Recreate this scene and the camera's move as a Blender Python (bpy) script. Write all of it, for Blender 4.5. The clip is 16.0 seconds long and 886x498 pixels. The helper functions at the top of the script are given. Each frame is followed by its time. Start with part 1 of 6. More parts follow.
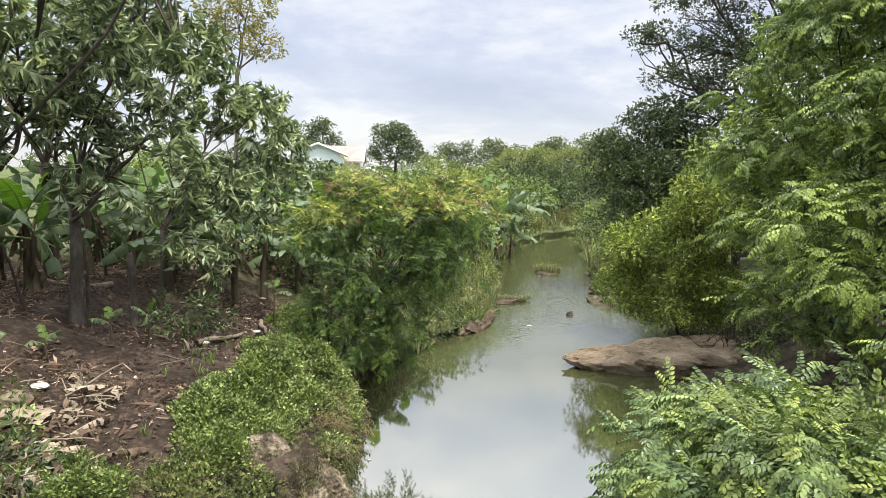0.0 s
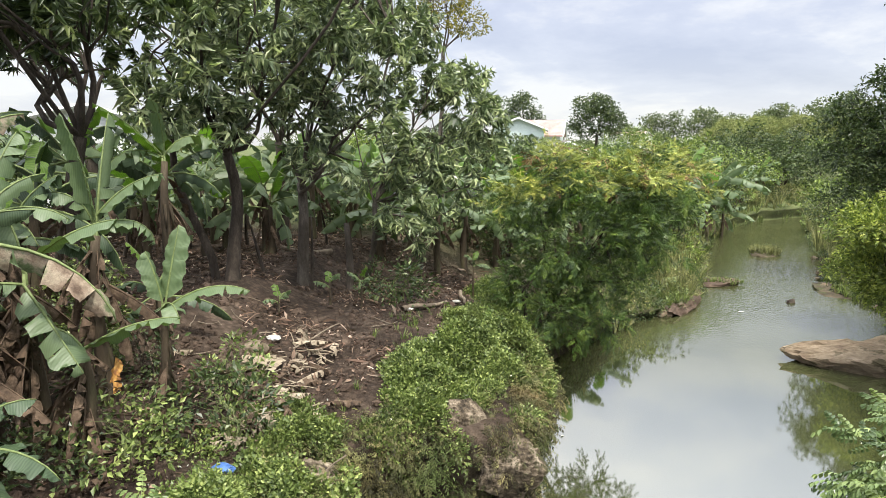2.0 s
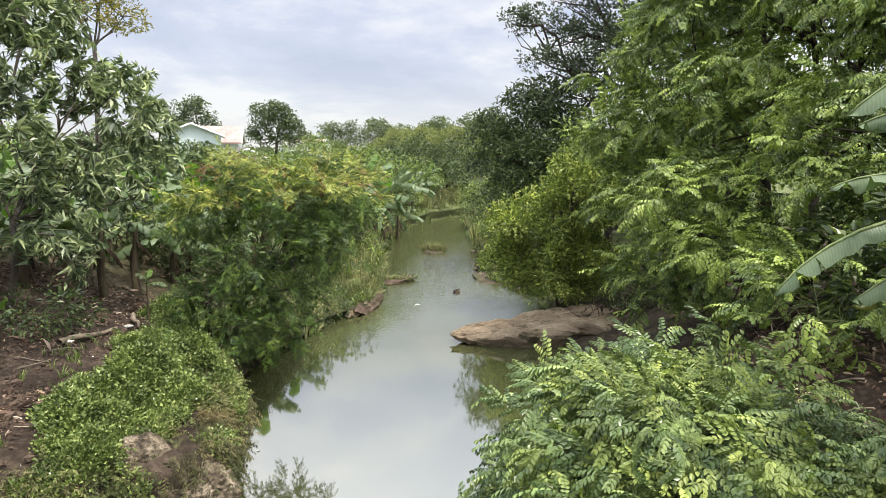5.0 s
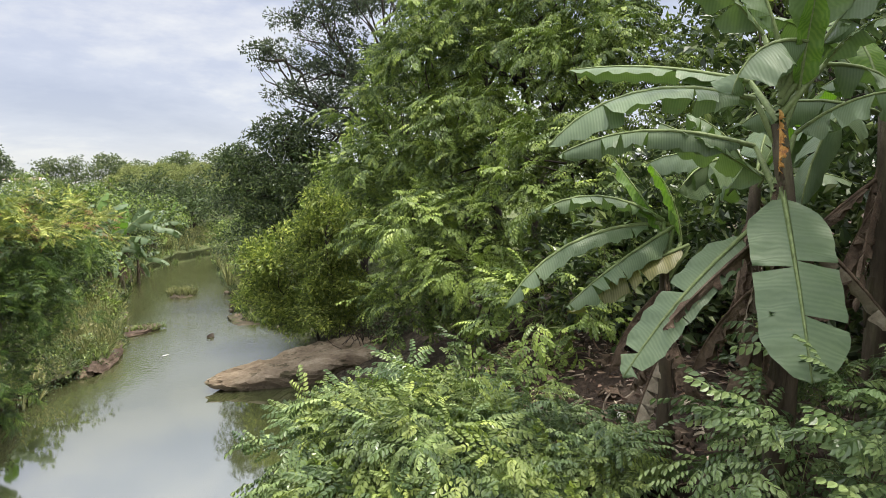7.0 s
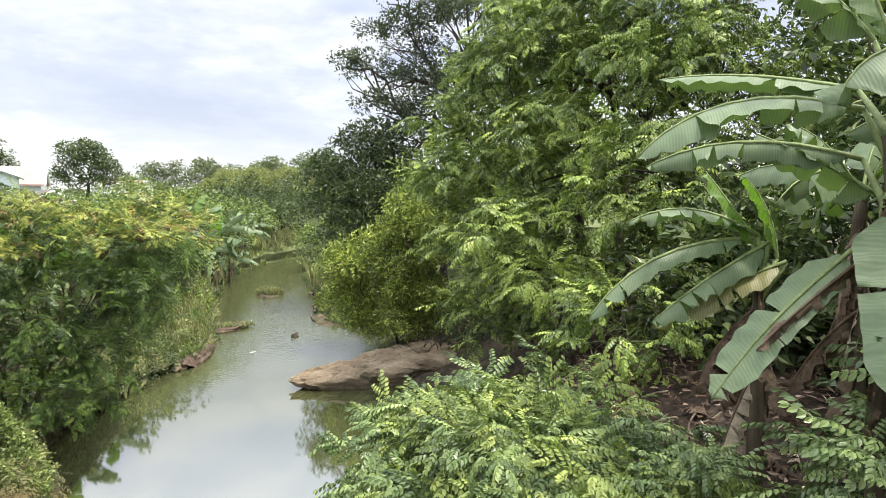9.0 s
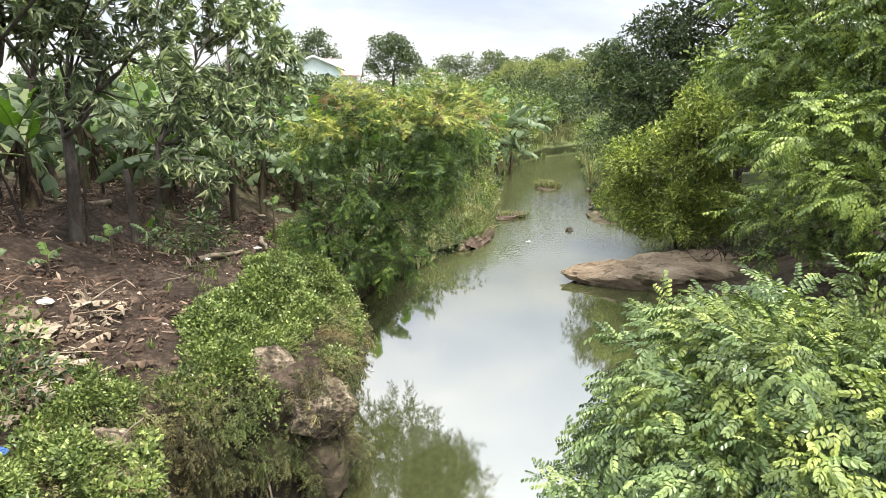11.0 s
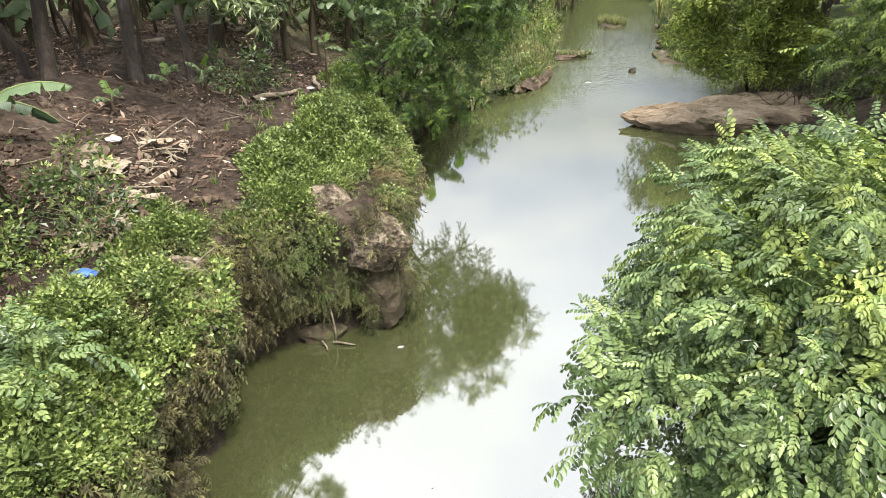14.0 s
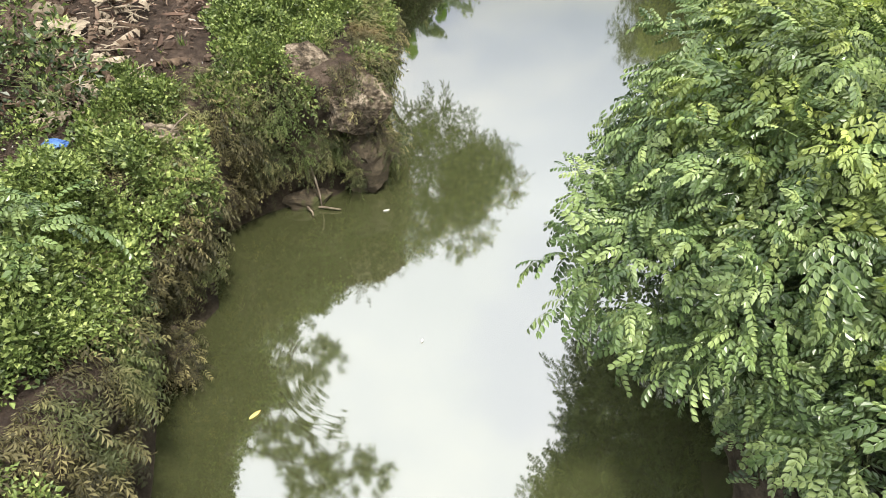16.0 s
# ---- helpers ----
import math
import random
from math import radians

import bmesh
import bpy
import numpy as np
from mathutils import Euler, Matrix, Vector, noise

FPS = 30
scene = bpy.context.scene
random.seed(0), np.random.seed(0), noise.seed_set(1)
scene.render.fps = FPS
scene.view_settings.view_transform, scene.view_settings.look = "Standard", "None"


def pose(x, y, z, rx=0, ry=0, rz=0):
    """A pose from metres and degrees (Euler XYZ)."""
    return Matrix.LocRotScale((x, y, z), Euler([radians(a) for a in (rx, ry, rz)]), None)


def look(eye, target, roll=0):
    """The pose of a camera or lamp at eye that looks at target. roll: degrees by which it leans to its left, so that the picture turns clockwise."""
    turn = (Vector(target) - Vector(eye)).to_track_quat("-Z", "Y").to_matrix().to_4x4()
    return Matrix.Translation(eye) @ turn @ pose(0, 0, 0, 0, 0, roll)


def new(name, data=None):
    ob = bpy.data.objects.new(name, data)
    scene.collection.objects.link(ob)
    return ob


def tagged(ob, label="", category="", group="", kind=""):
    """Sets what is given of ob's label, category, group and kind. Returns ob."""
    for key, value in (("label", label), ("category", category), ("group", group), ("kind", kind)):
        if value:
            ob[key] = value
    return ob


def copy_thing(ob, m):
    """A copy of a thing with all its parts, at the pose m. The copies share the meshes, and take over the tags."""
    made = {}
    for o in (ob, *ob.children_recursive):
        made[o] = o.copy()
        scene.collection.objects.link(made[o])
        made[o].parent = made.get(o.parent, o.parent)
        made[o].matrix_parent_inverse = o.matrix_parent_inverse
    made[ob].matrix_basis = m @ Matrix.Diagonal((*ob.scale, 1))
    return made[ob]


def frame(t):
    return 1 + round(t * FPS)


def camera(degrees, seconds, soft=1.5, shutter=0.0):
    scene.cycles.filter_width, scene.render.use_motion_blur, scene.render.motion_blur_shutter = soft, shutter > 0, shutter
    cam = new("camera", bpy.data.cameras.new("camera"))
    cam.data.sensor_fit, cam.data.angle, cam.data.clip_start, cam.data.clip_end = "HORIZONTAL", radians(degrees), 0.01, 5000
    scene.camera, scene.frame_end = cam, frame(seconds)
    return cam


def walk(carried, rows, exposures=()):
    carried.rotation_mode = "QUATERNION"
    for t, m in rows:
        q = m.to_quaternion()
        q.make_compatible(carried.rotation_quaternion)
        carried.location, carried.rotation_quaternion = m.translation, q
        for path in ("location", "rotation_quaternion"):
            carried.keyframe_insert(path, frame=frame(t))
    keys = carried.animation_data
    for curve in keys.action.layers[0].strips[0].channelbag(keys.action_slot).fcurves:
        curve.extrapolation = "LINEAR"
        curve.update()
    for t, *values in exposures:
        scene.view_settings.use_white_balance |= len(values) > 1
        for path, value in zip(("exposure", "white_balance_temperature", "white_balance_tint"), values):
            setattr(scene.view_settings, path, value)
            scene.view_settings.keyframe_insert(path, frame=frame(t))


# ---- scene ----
cam = camera(69.04, 16.0, 0.5)
# seconds, place, yaw, pitch and roll in degrees
ROWS = [
    (0, -0.034, -0.000, 6.020, 0.00, -6.60, 0.99),
    (0.5, -0.072, 0.033, 6.024, 5.51, -7.32, 1.00),
    (1, -0.078, 0.014, 6.025, 10.84, -8.34, 0.90),
    (1.5, -0.079, 0.028, 6.025, 14.60, -8.78, 0.46),
    (2, -0.076, 0.034, 6.014, 17.47, -9.01, 0.22),
    (2.5, -0.072, 0.023, 6.006, 18.74, -9.46, -0.12),
    (2.8, -0.060, 0.024, 6.025, 19.95, -9.90, -0.40),
    (3, -0.052, 0.025, 6.038, 19.57, -10.11, -0.54),
    (3.5, -0.042, 0.026, 6.063, 13.83, -8.96, -0.09),
    (4, -0.032, 0.017, 6.025, 4.86, -8.67, 0.66),
    (4.5, -0.044, 0.018, 6.048, -0.83, -8.25, 0.53),
    (5, 0.036, 0.010, 6.046, -10.02, -8.25, 0.39),
    (5.2, 0.046, 0.017, 6.050, -13.90, -7.85, 0.32),
    (7.3, 0.171, -0.010, 6.005, -32.92, -5.27, -0.88),
    (7.5, 0.184, -0.005, 6.012, -34.16, -5.27, -0.76),
    (8, 0.181, -0.012, 6.053, -36.77, -2.60, -0.53),
    (8.5, 0.131, -0.022, 6.076, -33.02, -1.87, -0.22),
    (9, 0.099, -0.016, 6.055, -24.32, -4.73, -0.22),
    (9.5, 0.095, 0.039, 6.013, -14.68, -8.28, -0.79),
    (10, 0.029, 0.053, 6.024, -7.53, -10.78, 0.37),
    (10.2, 0.011, 0.061, 6.008, -5.13, -11.14, 0.78),
    (12.3, -0.040, -0.008, 5.976, 1.46, -19.93, 0.57),
    (12.5, -0.041, -0.013, 5.977, 1.31, -20.41, 0.44),
    (13, -0.035, -0.028, 5.971, 2.11, -21.17, -0.09),
    (13.5, -0.008, -0.046, 5.945, 3.57, -24.40, -0.00),
    (14, -0.007, -0.035, 5.932, 4.90, -27.64, -0.33),
    (14.5, -0.006, -0.028, 5.910, 3.74, -30.33, 0.05),
    (15, -0.006, -0.010, 5.909, 3.31, -33.80, -0.87),
    (15.5, -0.004, -0.002, 5.910, 3.12, -36.65, -0.97),
    (16, 0.022, 0.007, 5.892, 3.70, -39.81, -1.21),
]
walk(cam, [(t, pose(x, y, z, 0, 0, w) @ pose(0, 0, 0, 90 + p) @ pose(0, 0, 0, 0, 0, r)) for t, x, y, z, w, p, r in ROWS],
     exposures=[(0, 0.04), (5, 0.0), (7.5, -0.1), (8, 0.24), (9, 0.24), (9.5, 0.08), (10, 0.14), (12.5, 0.46), (13.5, 0.44), (14, 0.3), (15, 0.18), (15.5, 0.13), (16, 0.08)])

# ---- world and light ----
SUN_AZ, SUN_EL = 140.0, 66.0
world = bpy.data.worlds.new("world")
scene.world = world
world.use_nodes = True
wt = world.node_tree
wt.nodes.clear()


def node(tree, kind, **values):
    n = tree.nodes.new(kind)
    for key, value in values.items():
        n.inputs[key].default_value = value
    return n


def math_node(tree, op, a, b=0.0, clamp=False):
    n = tree.nodes.new("ShaderNodeMath")
    n.operation = op
    n.use_clamp = clamp
    for k, v in ((0, a), (1, b)):
        if isinstance(v, (int, float)):
            n.inputs[k].default_value = v
        else:
            tree.links.new(v, n.inputs[k])
    return n.outputs[0]


def ramp(tree, fac, stops):
    n = tree.nodes.new("ShaderNodeValToRGB")
    e = n.color_ramp.elements
    while len(e) < len(stops):
        e.new(0.5)
    for k, (p, c) in enumerate(stops):
        e[k].position = p
        e[k].color = (*c, 1)
    tree.links.new(fac, n.inputs[0])
    return n.outputs[0]


def mix(tree, fac, a, b, blend="MIX"):
    n = tree.nodes.new("ShaderNodeMix")
    n.data_type = "RGBA"
    n.blend_type = blend
    for k, v in ((0, fac), (6, a), (7, b)):
        if isinstance(v, (int, float)):
            n.inputs[k].default_value = v
        elif isinstance(v, tuple):
            n.inputs[k].default_value = (*v, 1)
        else:
            tree.links.new(v, n.inputs[k])
    return n.outputs[2]


def build_sky():
    L = wt.links.new
    sky = wt.nodes.new("ShaderNodeTexSky")
    sky.sky_type = "NISHITA"
    sky.sun_disc = False
    sky.sun_elevation = radians(SUN_EL)
    sky.sun_rotation = radians(SUN_AZ)
    clear = node(wt, "ShaderNodeBackground", Strength=0.03)
    L(sky.outputs[0], clear.inputs[0])
    co = wt.nodes.new("ShaderNodeTexCoord")
    sep = wt.nodes.new("ShaderNodeSeparateXYZ")
    L(co.outputs["Generated"], sep.inputs[0])
    up = math_node(wt, "MAXIMUM", sep.outputs[2], 0.0)
    den = math_node(wt, "ADD", up, 0.22)
    com = wt.nodes.new("ShaderNodeCombineXYZ")
    L(math_node(wt, "DIVIDE", sep.outputs[0], den), com.inputs[0])
    L(math_node(wt, "DIVIDE", sep.outputs[1], den), com.inputs[1])
    com.inputs[2].default_value = 3.1
    big = node(wt, "ShaderNodeTexNoise", Scale=0.9, Detail=6.0, Roughness=0.55, Distortion=0.3)
    L(com.outputs[0], big.inputs["Vector"])
    small = node(wt, "ShaderNodeTexNoise", Scale=2.6, Detail=7.0, Roughness=0.6)
    L(com.outputs[0], small.inputs["Vector"])
    both = math_node(wt, "ADD", math_node(wt, "MULTIPLY", big.outputs[0], 0.7), math_node(wt, "MULTIPLY", small.outputs[0], 0.3))
    cloud = ramp(wt, both, [(0.38, (0.50, 0.55, 0.73)), (0.50, (0.68, 0.72, 0.87)), (0.58, (0.97, 0.97, 1.0))])
    # haze whitens the sky towards the horizon
    low = math_node(wt, "POWER", math_node(wt, "SUBTRACT", 1.0, up), 9.0)
    cloud = mix(wt, math_node(wt, "MULTIPLY", low, 0.8), cloud, (0.93, 0.92, 0.90))
    # thin cloud whitens it overhead
    cloud = mix(wt, ramp(wt, up, [(0.34, (0, 0, 0)), (0.62, (0.52, 0.52, 0.52))]), cloud, (0.91, 0.91, 0.80))
    # an overcast sky is much brighter overhead
    gain = ramp(wt, up, [(0.0, (0.195, 0.195, 0.195)), (0.27, (0.20, 0.20, 0.20)), (0.36, (0.40, 0.40, 0.40)), (0.58, (0.72, 0.72, 0.72)), (1.0, (0.72, 0.72, 0.72))])
    over = node(wt, "ShaderNodeBackground", Strength=4.3)
    L(mix(wt, 1.0, cloud, gain, "MULTIPLY"), over.inputs[0])
    add = wt.nodes.new("ShaderNodeAddShader")
    L(clear.outputs[0], add.inputs[0])
    L(over.outputs[0], add.inputs[1])
    out = wt.nodes.new("ShaderNodeOutputWorld")
    L(add.outputs[0], out.inputs[0])


build_sky()
sun = new("sun", bpy.data.lights.new("sun", "SUN"))
sun.data.energy, sun.data.angle, sun.data.color = 5.0, radians(6), (1.0, 0.94, 0.84)
_a, _e = radians(SUN_AZ), radians(SUN_EL)
sun_from = Vector((math.sin(_a) * math.cos(_e), math.cos(_a) * math.cos(_e), math.sin(_e)))
sun.matrix_world = look(sun_from * 50, (0, 0, 0))


# ---- materials ----
def material(name):
    m = bpy.data.materials.new(name)
    m.use_nodes = True
    t = m.node_tree
    return m, t, t.nodes["Principled BSDF"], t.nodes["Material Output"]


def coords(t, scale=1.0):
    co = t.nodes.new("ShaderNodeTexCoord")
    mp = t.nodes.new("ShaderNodeMapping")
    mp.inputs["Scale"].default_value = (scale,) * 3 if isinstance(scale, (int, float)) else scale
    t.links.new(co.outputs["Object"], mp.inputs[0])
    return mp.outputs[0]


def noise_out(t, vec, scale, detail=4.0, rough=0.6):
    n = node(t, "ShaderNodeTexNoise", Scale=scale, Detail=detail, Roughness=rough)
    t.links.new(vec, n.inputs["Vector"])
    return n.outputs[0]


def bump(t, bsdf, height, strength=0.4, distance=0.02):
    b = node(t, "ShaderNodeBump", Strength=strength, Distance=distance)
    t.links.new(height, b.inputs["Height"])
    t.links.new(b.outputs[0], bsdf.inputs["Normal"])


def leaf_material(name, stops, patch=None, patch_at=(0.55, 0.7), trans=0.10, rough=0.42, patch_scale=0.7, steps=(0.62, 0.92, 1.12, 1.25)):
    """Leaves: the colour differs from leaf to leaf, and in patches through the crown."""
    m, t, b, out = material(name)
    geo = t.nodes.new("ShaderNodeNewGeometry")
    c = ramp(t, geo.outputs["Random Per Island"], [(p, (r * 1.1 * k, g * k, b_ * k)) for (p, (r, g, b_)), k in zip(stops, steps)])
    vec = coords(t)
    if patch:
        f = ramp(t, noise_out(t, vec, patch_scale, 3.0), [(patch_at[0], (0, 0, 0)), (patch_at[1], (1, 1, 1))])
        c = mix(t, f, c, patch)
    tone = ramp(t, noise_out(t, vec, 2.2, 3.0), [(0.32, (0.56, 0.59, 0.55)), (0.68, (1.48, 1.42, 1.28))])
    c = mix(t, 1.0, c, tone, "MULTIPLY")
    t.links.new(c, b.inputs["Base Color"])
    b.inputs["Roughness"].default_value = rough
    b.inputs["Specular IOR Level"].default_value = 0.45
    tr = t.nodes.new("ShaderNodeBsdfTranslucent")
    t.links.new(mix(t, 1.0, c, (1.1, 1.3, 0.7), "MULTIPLY"), tr.inputs[0])
    ms = node(t, "ShaderNodeMixShader", Fac=trans)
    t.links.new(b.outputs[0], ms.inputs[1])
    t.links.new(tr.outputs[0], ms.inputs[2])
    t.links.new(ms.outputs[0], out.inputs[0])
    return m


def rough_material(name, stops, scale=3.0, rough=0.9, bump_scale=18.0, bump_strength=0.6, stretch=1.0, spots=None):
    m, t, b, out = material(name)
    vec = coords(t, (1, 1, stretch))
    big = noise_out(t, vec, scale, 6.0, 0.65)
    c = ramp(t, big, stops)
    fine = noise_out(t, vec, bump_scale, 6.0, 0.7)
    c = mix(t, 1.0, c, ramp(t, fine, [(0.3, (0.7, 0.7, 0.7)), (0.7, (1.2, 1.2, 1.2))]), "MULTIPLY")
    if spots:
        f = ramp(t, noise_out(t, vec, spots[1], 4.0), [(spots[2], (0, 0, 0)), (spots[2] + 0.08, (1, 1, 1))])
        c = mix(t, f, c, spots[0])
    t.links.new(c, b.inputs["Base Color"])
    b.inputs["Roughness"].default_value = rough
    b.inputs["Specular IOR Level"].default_value = 0.25
    bump(t, b, fine, bump_strength, 0.03)
    return m


M_FROND = leaf_material("pinnate_leaf", [(0.0, (0.068, 0.130, 0.046)), (0.6, (0.134, 0.215, 0.080)), (1.0, (0.22, 0.305, 0.122))], (0.17, 0.245, 0.08), (0.58, 0.76), trans=0.07, rough=0.30)
# Young leaf green, with the brightness of the sunlit bush top put in.
M_YOUNG = leaf_material("sunlit_young_pinnate_leaf", [(0.0, (0.115, 0.185, 0.050)), (0.6, (0.185, 0.265, 0.075)), (1.0, (0.28, 0.36, 0.11))], trans=0.2, rough=0.5)
M_GLIRI = leaf_material("bright_pinnate_leaf", [(0.0, (0.075, 0.138, 0.034)), (0.6, (0.155, 0.24, 0.058)), (1.0, (0.25, 0.34, 0.085))], (0.25, 0.33, 0.07), (0.52, 0.72), trans=0.16, patch_scale=0.35)
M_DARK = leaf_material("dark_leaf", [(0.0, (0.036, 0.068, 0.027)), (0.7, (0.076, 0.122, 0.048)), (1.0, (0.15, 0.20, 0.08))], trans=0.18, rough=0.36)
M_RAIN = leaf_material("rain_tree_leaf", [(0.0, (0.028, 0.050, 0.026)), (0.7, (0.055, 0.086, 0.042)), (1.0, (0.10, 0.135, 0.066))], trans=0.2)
# The palest step puts the leaves' sky glints into their colour.
M_MANGO = leaf_material("mango_leaf", [(0.0, (0.10, 0.16, 0.085)), (0.55, (0.20, 0.28, 0.16)), (1.0, (0.42, 0.50, 0.33))], (0.27, 0.31, 0.15), (0.60, 0.76), trans=0.2, rough=0.28, steps=(0.6, 0.9, 1.3))
M_SHRUB = leaf_material("feathery_shrub_leaf", [(0.0, (0.039, 0.09, 0.02)), (0.6, (0.07, 0.14, 0.028)), (1.0, (0.133, 0.207, 0.04))])
M_TIPS = leaf_material("yellow_tip_leaf", [(0.0, (0.19, 0.28, 0.05)), (0.6, (0.30, 0.38, 0.08)), (1.0, (0.42, 0.46, 0.12))], (0.30, 0.25, 0.12), (0.64, 0.74), patch_scale=1.3)
M_RUST = leaf_material("rusty_seed_head", [(0.0, (0.125, 0.072, 0.042)), (0.6, (0.225, 0.132, 0.078)), (1.0, (0.35, 0.216, 0.12))], trans=0.1, rough=0.8)
M_LIME = leaf_material("lime_shrub_leaf", [(0.0, (0.10, 0.165, 0.036)), (0.6, (0.195, 0.275, 0.062)), (1.0, (0.36, 0.43, 0.12))], trans=0.25)
M_WEED = leaf_material("weed_leaf", [(0.0, (0.080, 0.135, 0.036)), (0.6, (0.148, 0.222, 0.066)), (1.0, (0.265, 0.345, 0.128))], (0.14, 0.20, 0.06), (0.62, 0.8), patch_scale=0.6)
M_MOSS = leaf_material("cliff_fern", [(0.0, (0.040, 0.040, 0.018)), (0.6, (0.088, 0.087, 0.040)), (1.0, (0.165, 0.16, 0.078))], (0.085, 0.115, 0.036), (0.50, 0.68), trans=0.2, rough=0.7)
M_LIP = leaf_material("lip_moss", [(0.0, (0.078, 0.091, 0.035)), (0.6, (0.131, 0.15, 0.06)), (1.0, (0.2, 0.214, 0.099))], (0.12, 0.095, 0.045), (0.52, 0.68), trans=0.1, rough=0.8, patch_scale=1.2)
M_GRASS = leaf_material("tall_grass", [(0.0, (0.14, 0.17, 0.075)), (0.6, (0.22, 0.25, 0.12)), (1.0, (0.33, 0.34, 0.19))], trans=0.3, rough=0.6)
# Distance haze is put into these two leaf colours, which makes them paler.
M_FAR = leaf_material("hazed_far_leaf", [(0.0, (0.085, 0.125, 0.065)), (0.6, (0.13, 0.18, 0.09)), (1.0, (0.19, 0.24, 0.12))], trans=0.2, rough=0.7)
M_BAMBOO = leaf_material("hazed_bamboo_leaf", [(0.0, (0.17, 0.22, 0.09)), (0.6, (0.24, 0.29, 0.13)), (1.0, (0.32, 0.36, 0.18))], trans=0.3, rough=0.7)
M_YELLOW = leaf_material("yellowing_leaf", [(0.0, (0.13, 0.15, 0.035)), (0.6, (0.24, 0.24, 0.06)), (1.0, (0.36, 0.32, 0.07))], trans=0.35)
M_VINE = leaf_material("vine_leaf", [(0.0, (0.12, 0.20, 0.045)), (0.6, (0.20, 0.30, 0.07)), (1.0, (0.30, 0.38, 0.10))], trans=0.35)
M_LITTER = leaf_material("dry_leaf_litter", [(0.0, (0.072, 0.048, 0.037)), (0.55, (0.144, 0.101, 0.078)), (0.88, (0.263, 0.209, 0.168)), (1.0, (0.502, 0.454, 0.407))], trans=0.05, rough=0.85)
M_BARK = rough_material("grey_bark", [(0.3, (0.055, 0.044, 0.035)), (0.5, (0.10, 0.083, 0.068)), (0.7, (0.19, 0.165, 0.14))], 4.0, 0.92, 26.0, 0.9, 0.35)
M_BARK2 = rough_material("dark_bark", [(0.3, (0.028, 0.022, 0.018)), (0.5, (0.06, 0.048, 0.039)), (0.72, (0.13, 0.105, 0.085))], 4.0, 0.92, 26.0, 0.9, 0.35)
M_STEM = rough_material("green_stem", [(0.3, (0.10, 0.13, 0.05)), (0.7, (0.19, 0.21, 0.09))], 5.0, 0.7, 30.0, 0.3)
M_PSEUDO = rough_material("banana_stem", [(0.25, (0.034, 0.025, 0.018)), (0.5, (0.085, 0.065, 0.043)), (0.75, (0.15, 0.15, 0.075))], 3.0, 0.75, 20.0, 0.6, 0.25)
M_ROCK = rough_material("bank_rock", [(0.36, (0.032, 0.025, 0.018)), (0.46, (0.10, 0.078, 0.054)), (0.56, (0.23, 0.185, 0.135)), (0.72, (0.45, 0.375, 0.285))], 4.5, 0.95, 18.0, 1.0, 1.0, ((0.075, 0.08, 0.03), 2.4, 0.60))
M_WETROCK = rough_material("mossy_dark_rock", [(0.30, (0.032, 0.026, 0.018)), (0.5, (0.080, 0.064, 0.042)), (0.74, (0.17, 0.135, 0.092))], 3.2, 0.9, 16.0, 1.0, 1.0, ((0.065, 0.07, 0.028), 2.4, 0.52))
M_CLOD = rough_material("soil_clod", [(0.3, (0.045, 0.031, 0.023)), (0.5, (0.095, 0.066, 0.049)), (0.7, (0.19, 0.14, 0.105))], 4.0, 0.95, 20.0, 0.8)
M_SLAB = rough_material("sandy_slab", [(0.28, (0.10, 0.072, 0.050)), (0.5, (0.21, 0.16, 0.11)), (0.75, (0.34, 0.275, 0.20))], 1.2, 0.95, 9.0, 0.9, 2.5, ((0.075, 0.062, 0.035), 1.6, 0.55))
M_DRY = rough_material("dry_banana_leaf", [(0.3, (0.06, 0.040, 0.028)), (0.55, (0.14, 0.097, 0.066)), (0.75, (0.26, 0.195, 0.14))], 5.0, 0.85, 24.0, 0.7)
M_PALE = rough_material("bleached_dry_leaf", [(0.3, (0.22, 0.17, 0.12)), (0.55, (0.36, 0.30, 0.22)), (0.75, (0.50, 0.43, 0.33))], 5.0, 0.85, 24.0, 0.6)
M_WOOD = rough_material("dead_wood", [(0.3, (0.12, 0.09, 0.065)), (0.7, (0.34, 0.28, 0.215))], 6.0, 0.9, 30.0, 0.6)
M_ORANGE = rough_material("withered_orange_leaf", [(0.42, (0.20, 0.09, 0.035)), (0.50, (0.40, 0.20, 0.05)), (0.62, (0.52, 0.32, 0.10))], 9.0, 0.7, 20.0, 0.3)
M_WHITE = rough_material("white_plaster", [(0.3, (0.62, 0.64, 0.62)), (0.7, (0.82, 0.84, 0.83))], 0.8, 0.85, 12.0, 0.15)
M_MINT = rough_material("pale_mint_plaster", [(0.3, (0.62, 0.72, 0.70)), (0.7, (0.76, 0.83, 0.81))], 0.8, 0.85, 12.0, 0.15)
M_ROOF = rough_material("faded_red_roof", [(0.3, (0.36, 0.23, 0.21)), (0.7, (0.50, 0.36, 0.33))], 1.5, 0.85, 16.0, 0.4)
M_ROOFW = rough_material("white_sheet_roof", [(0.3, (0.66, 0.66, 0.64)), (0.7, (0.83, 0.83, 0.82))], 1.0, 0.5, 12.0, 0.15)
M_ROOFD = rough_material("dark_thatch_roof", [(0.3, (0.09, 0.08, 0.07)), (0.7, (0.19, 0.17, 0.15))], 1.5, 0.9, 16.0, 0.5)
M_GLASSY = rough_material("dark_window", [(0.3, (0.04, 0.05, 0.06)), (0.7, (0.08, 0.09, 0.10))], 1.0, 0.2, 6.0, 0.05)
M_BLUE = rough_material("blue_plastic", [(0.3, (0.05, 0.12, 0.34)), (0.7, (0.10, 0.20, 0.46))], 6.0, 0.35, 20.0, 0.3)
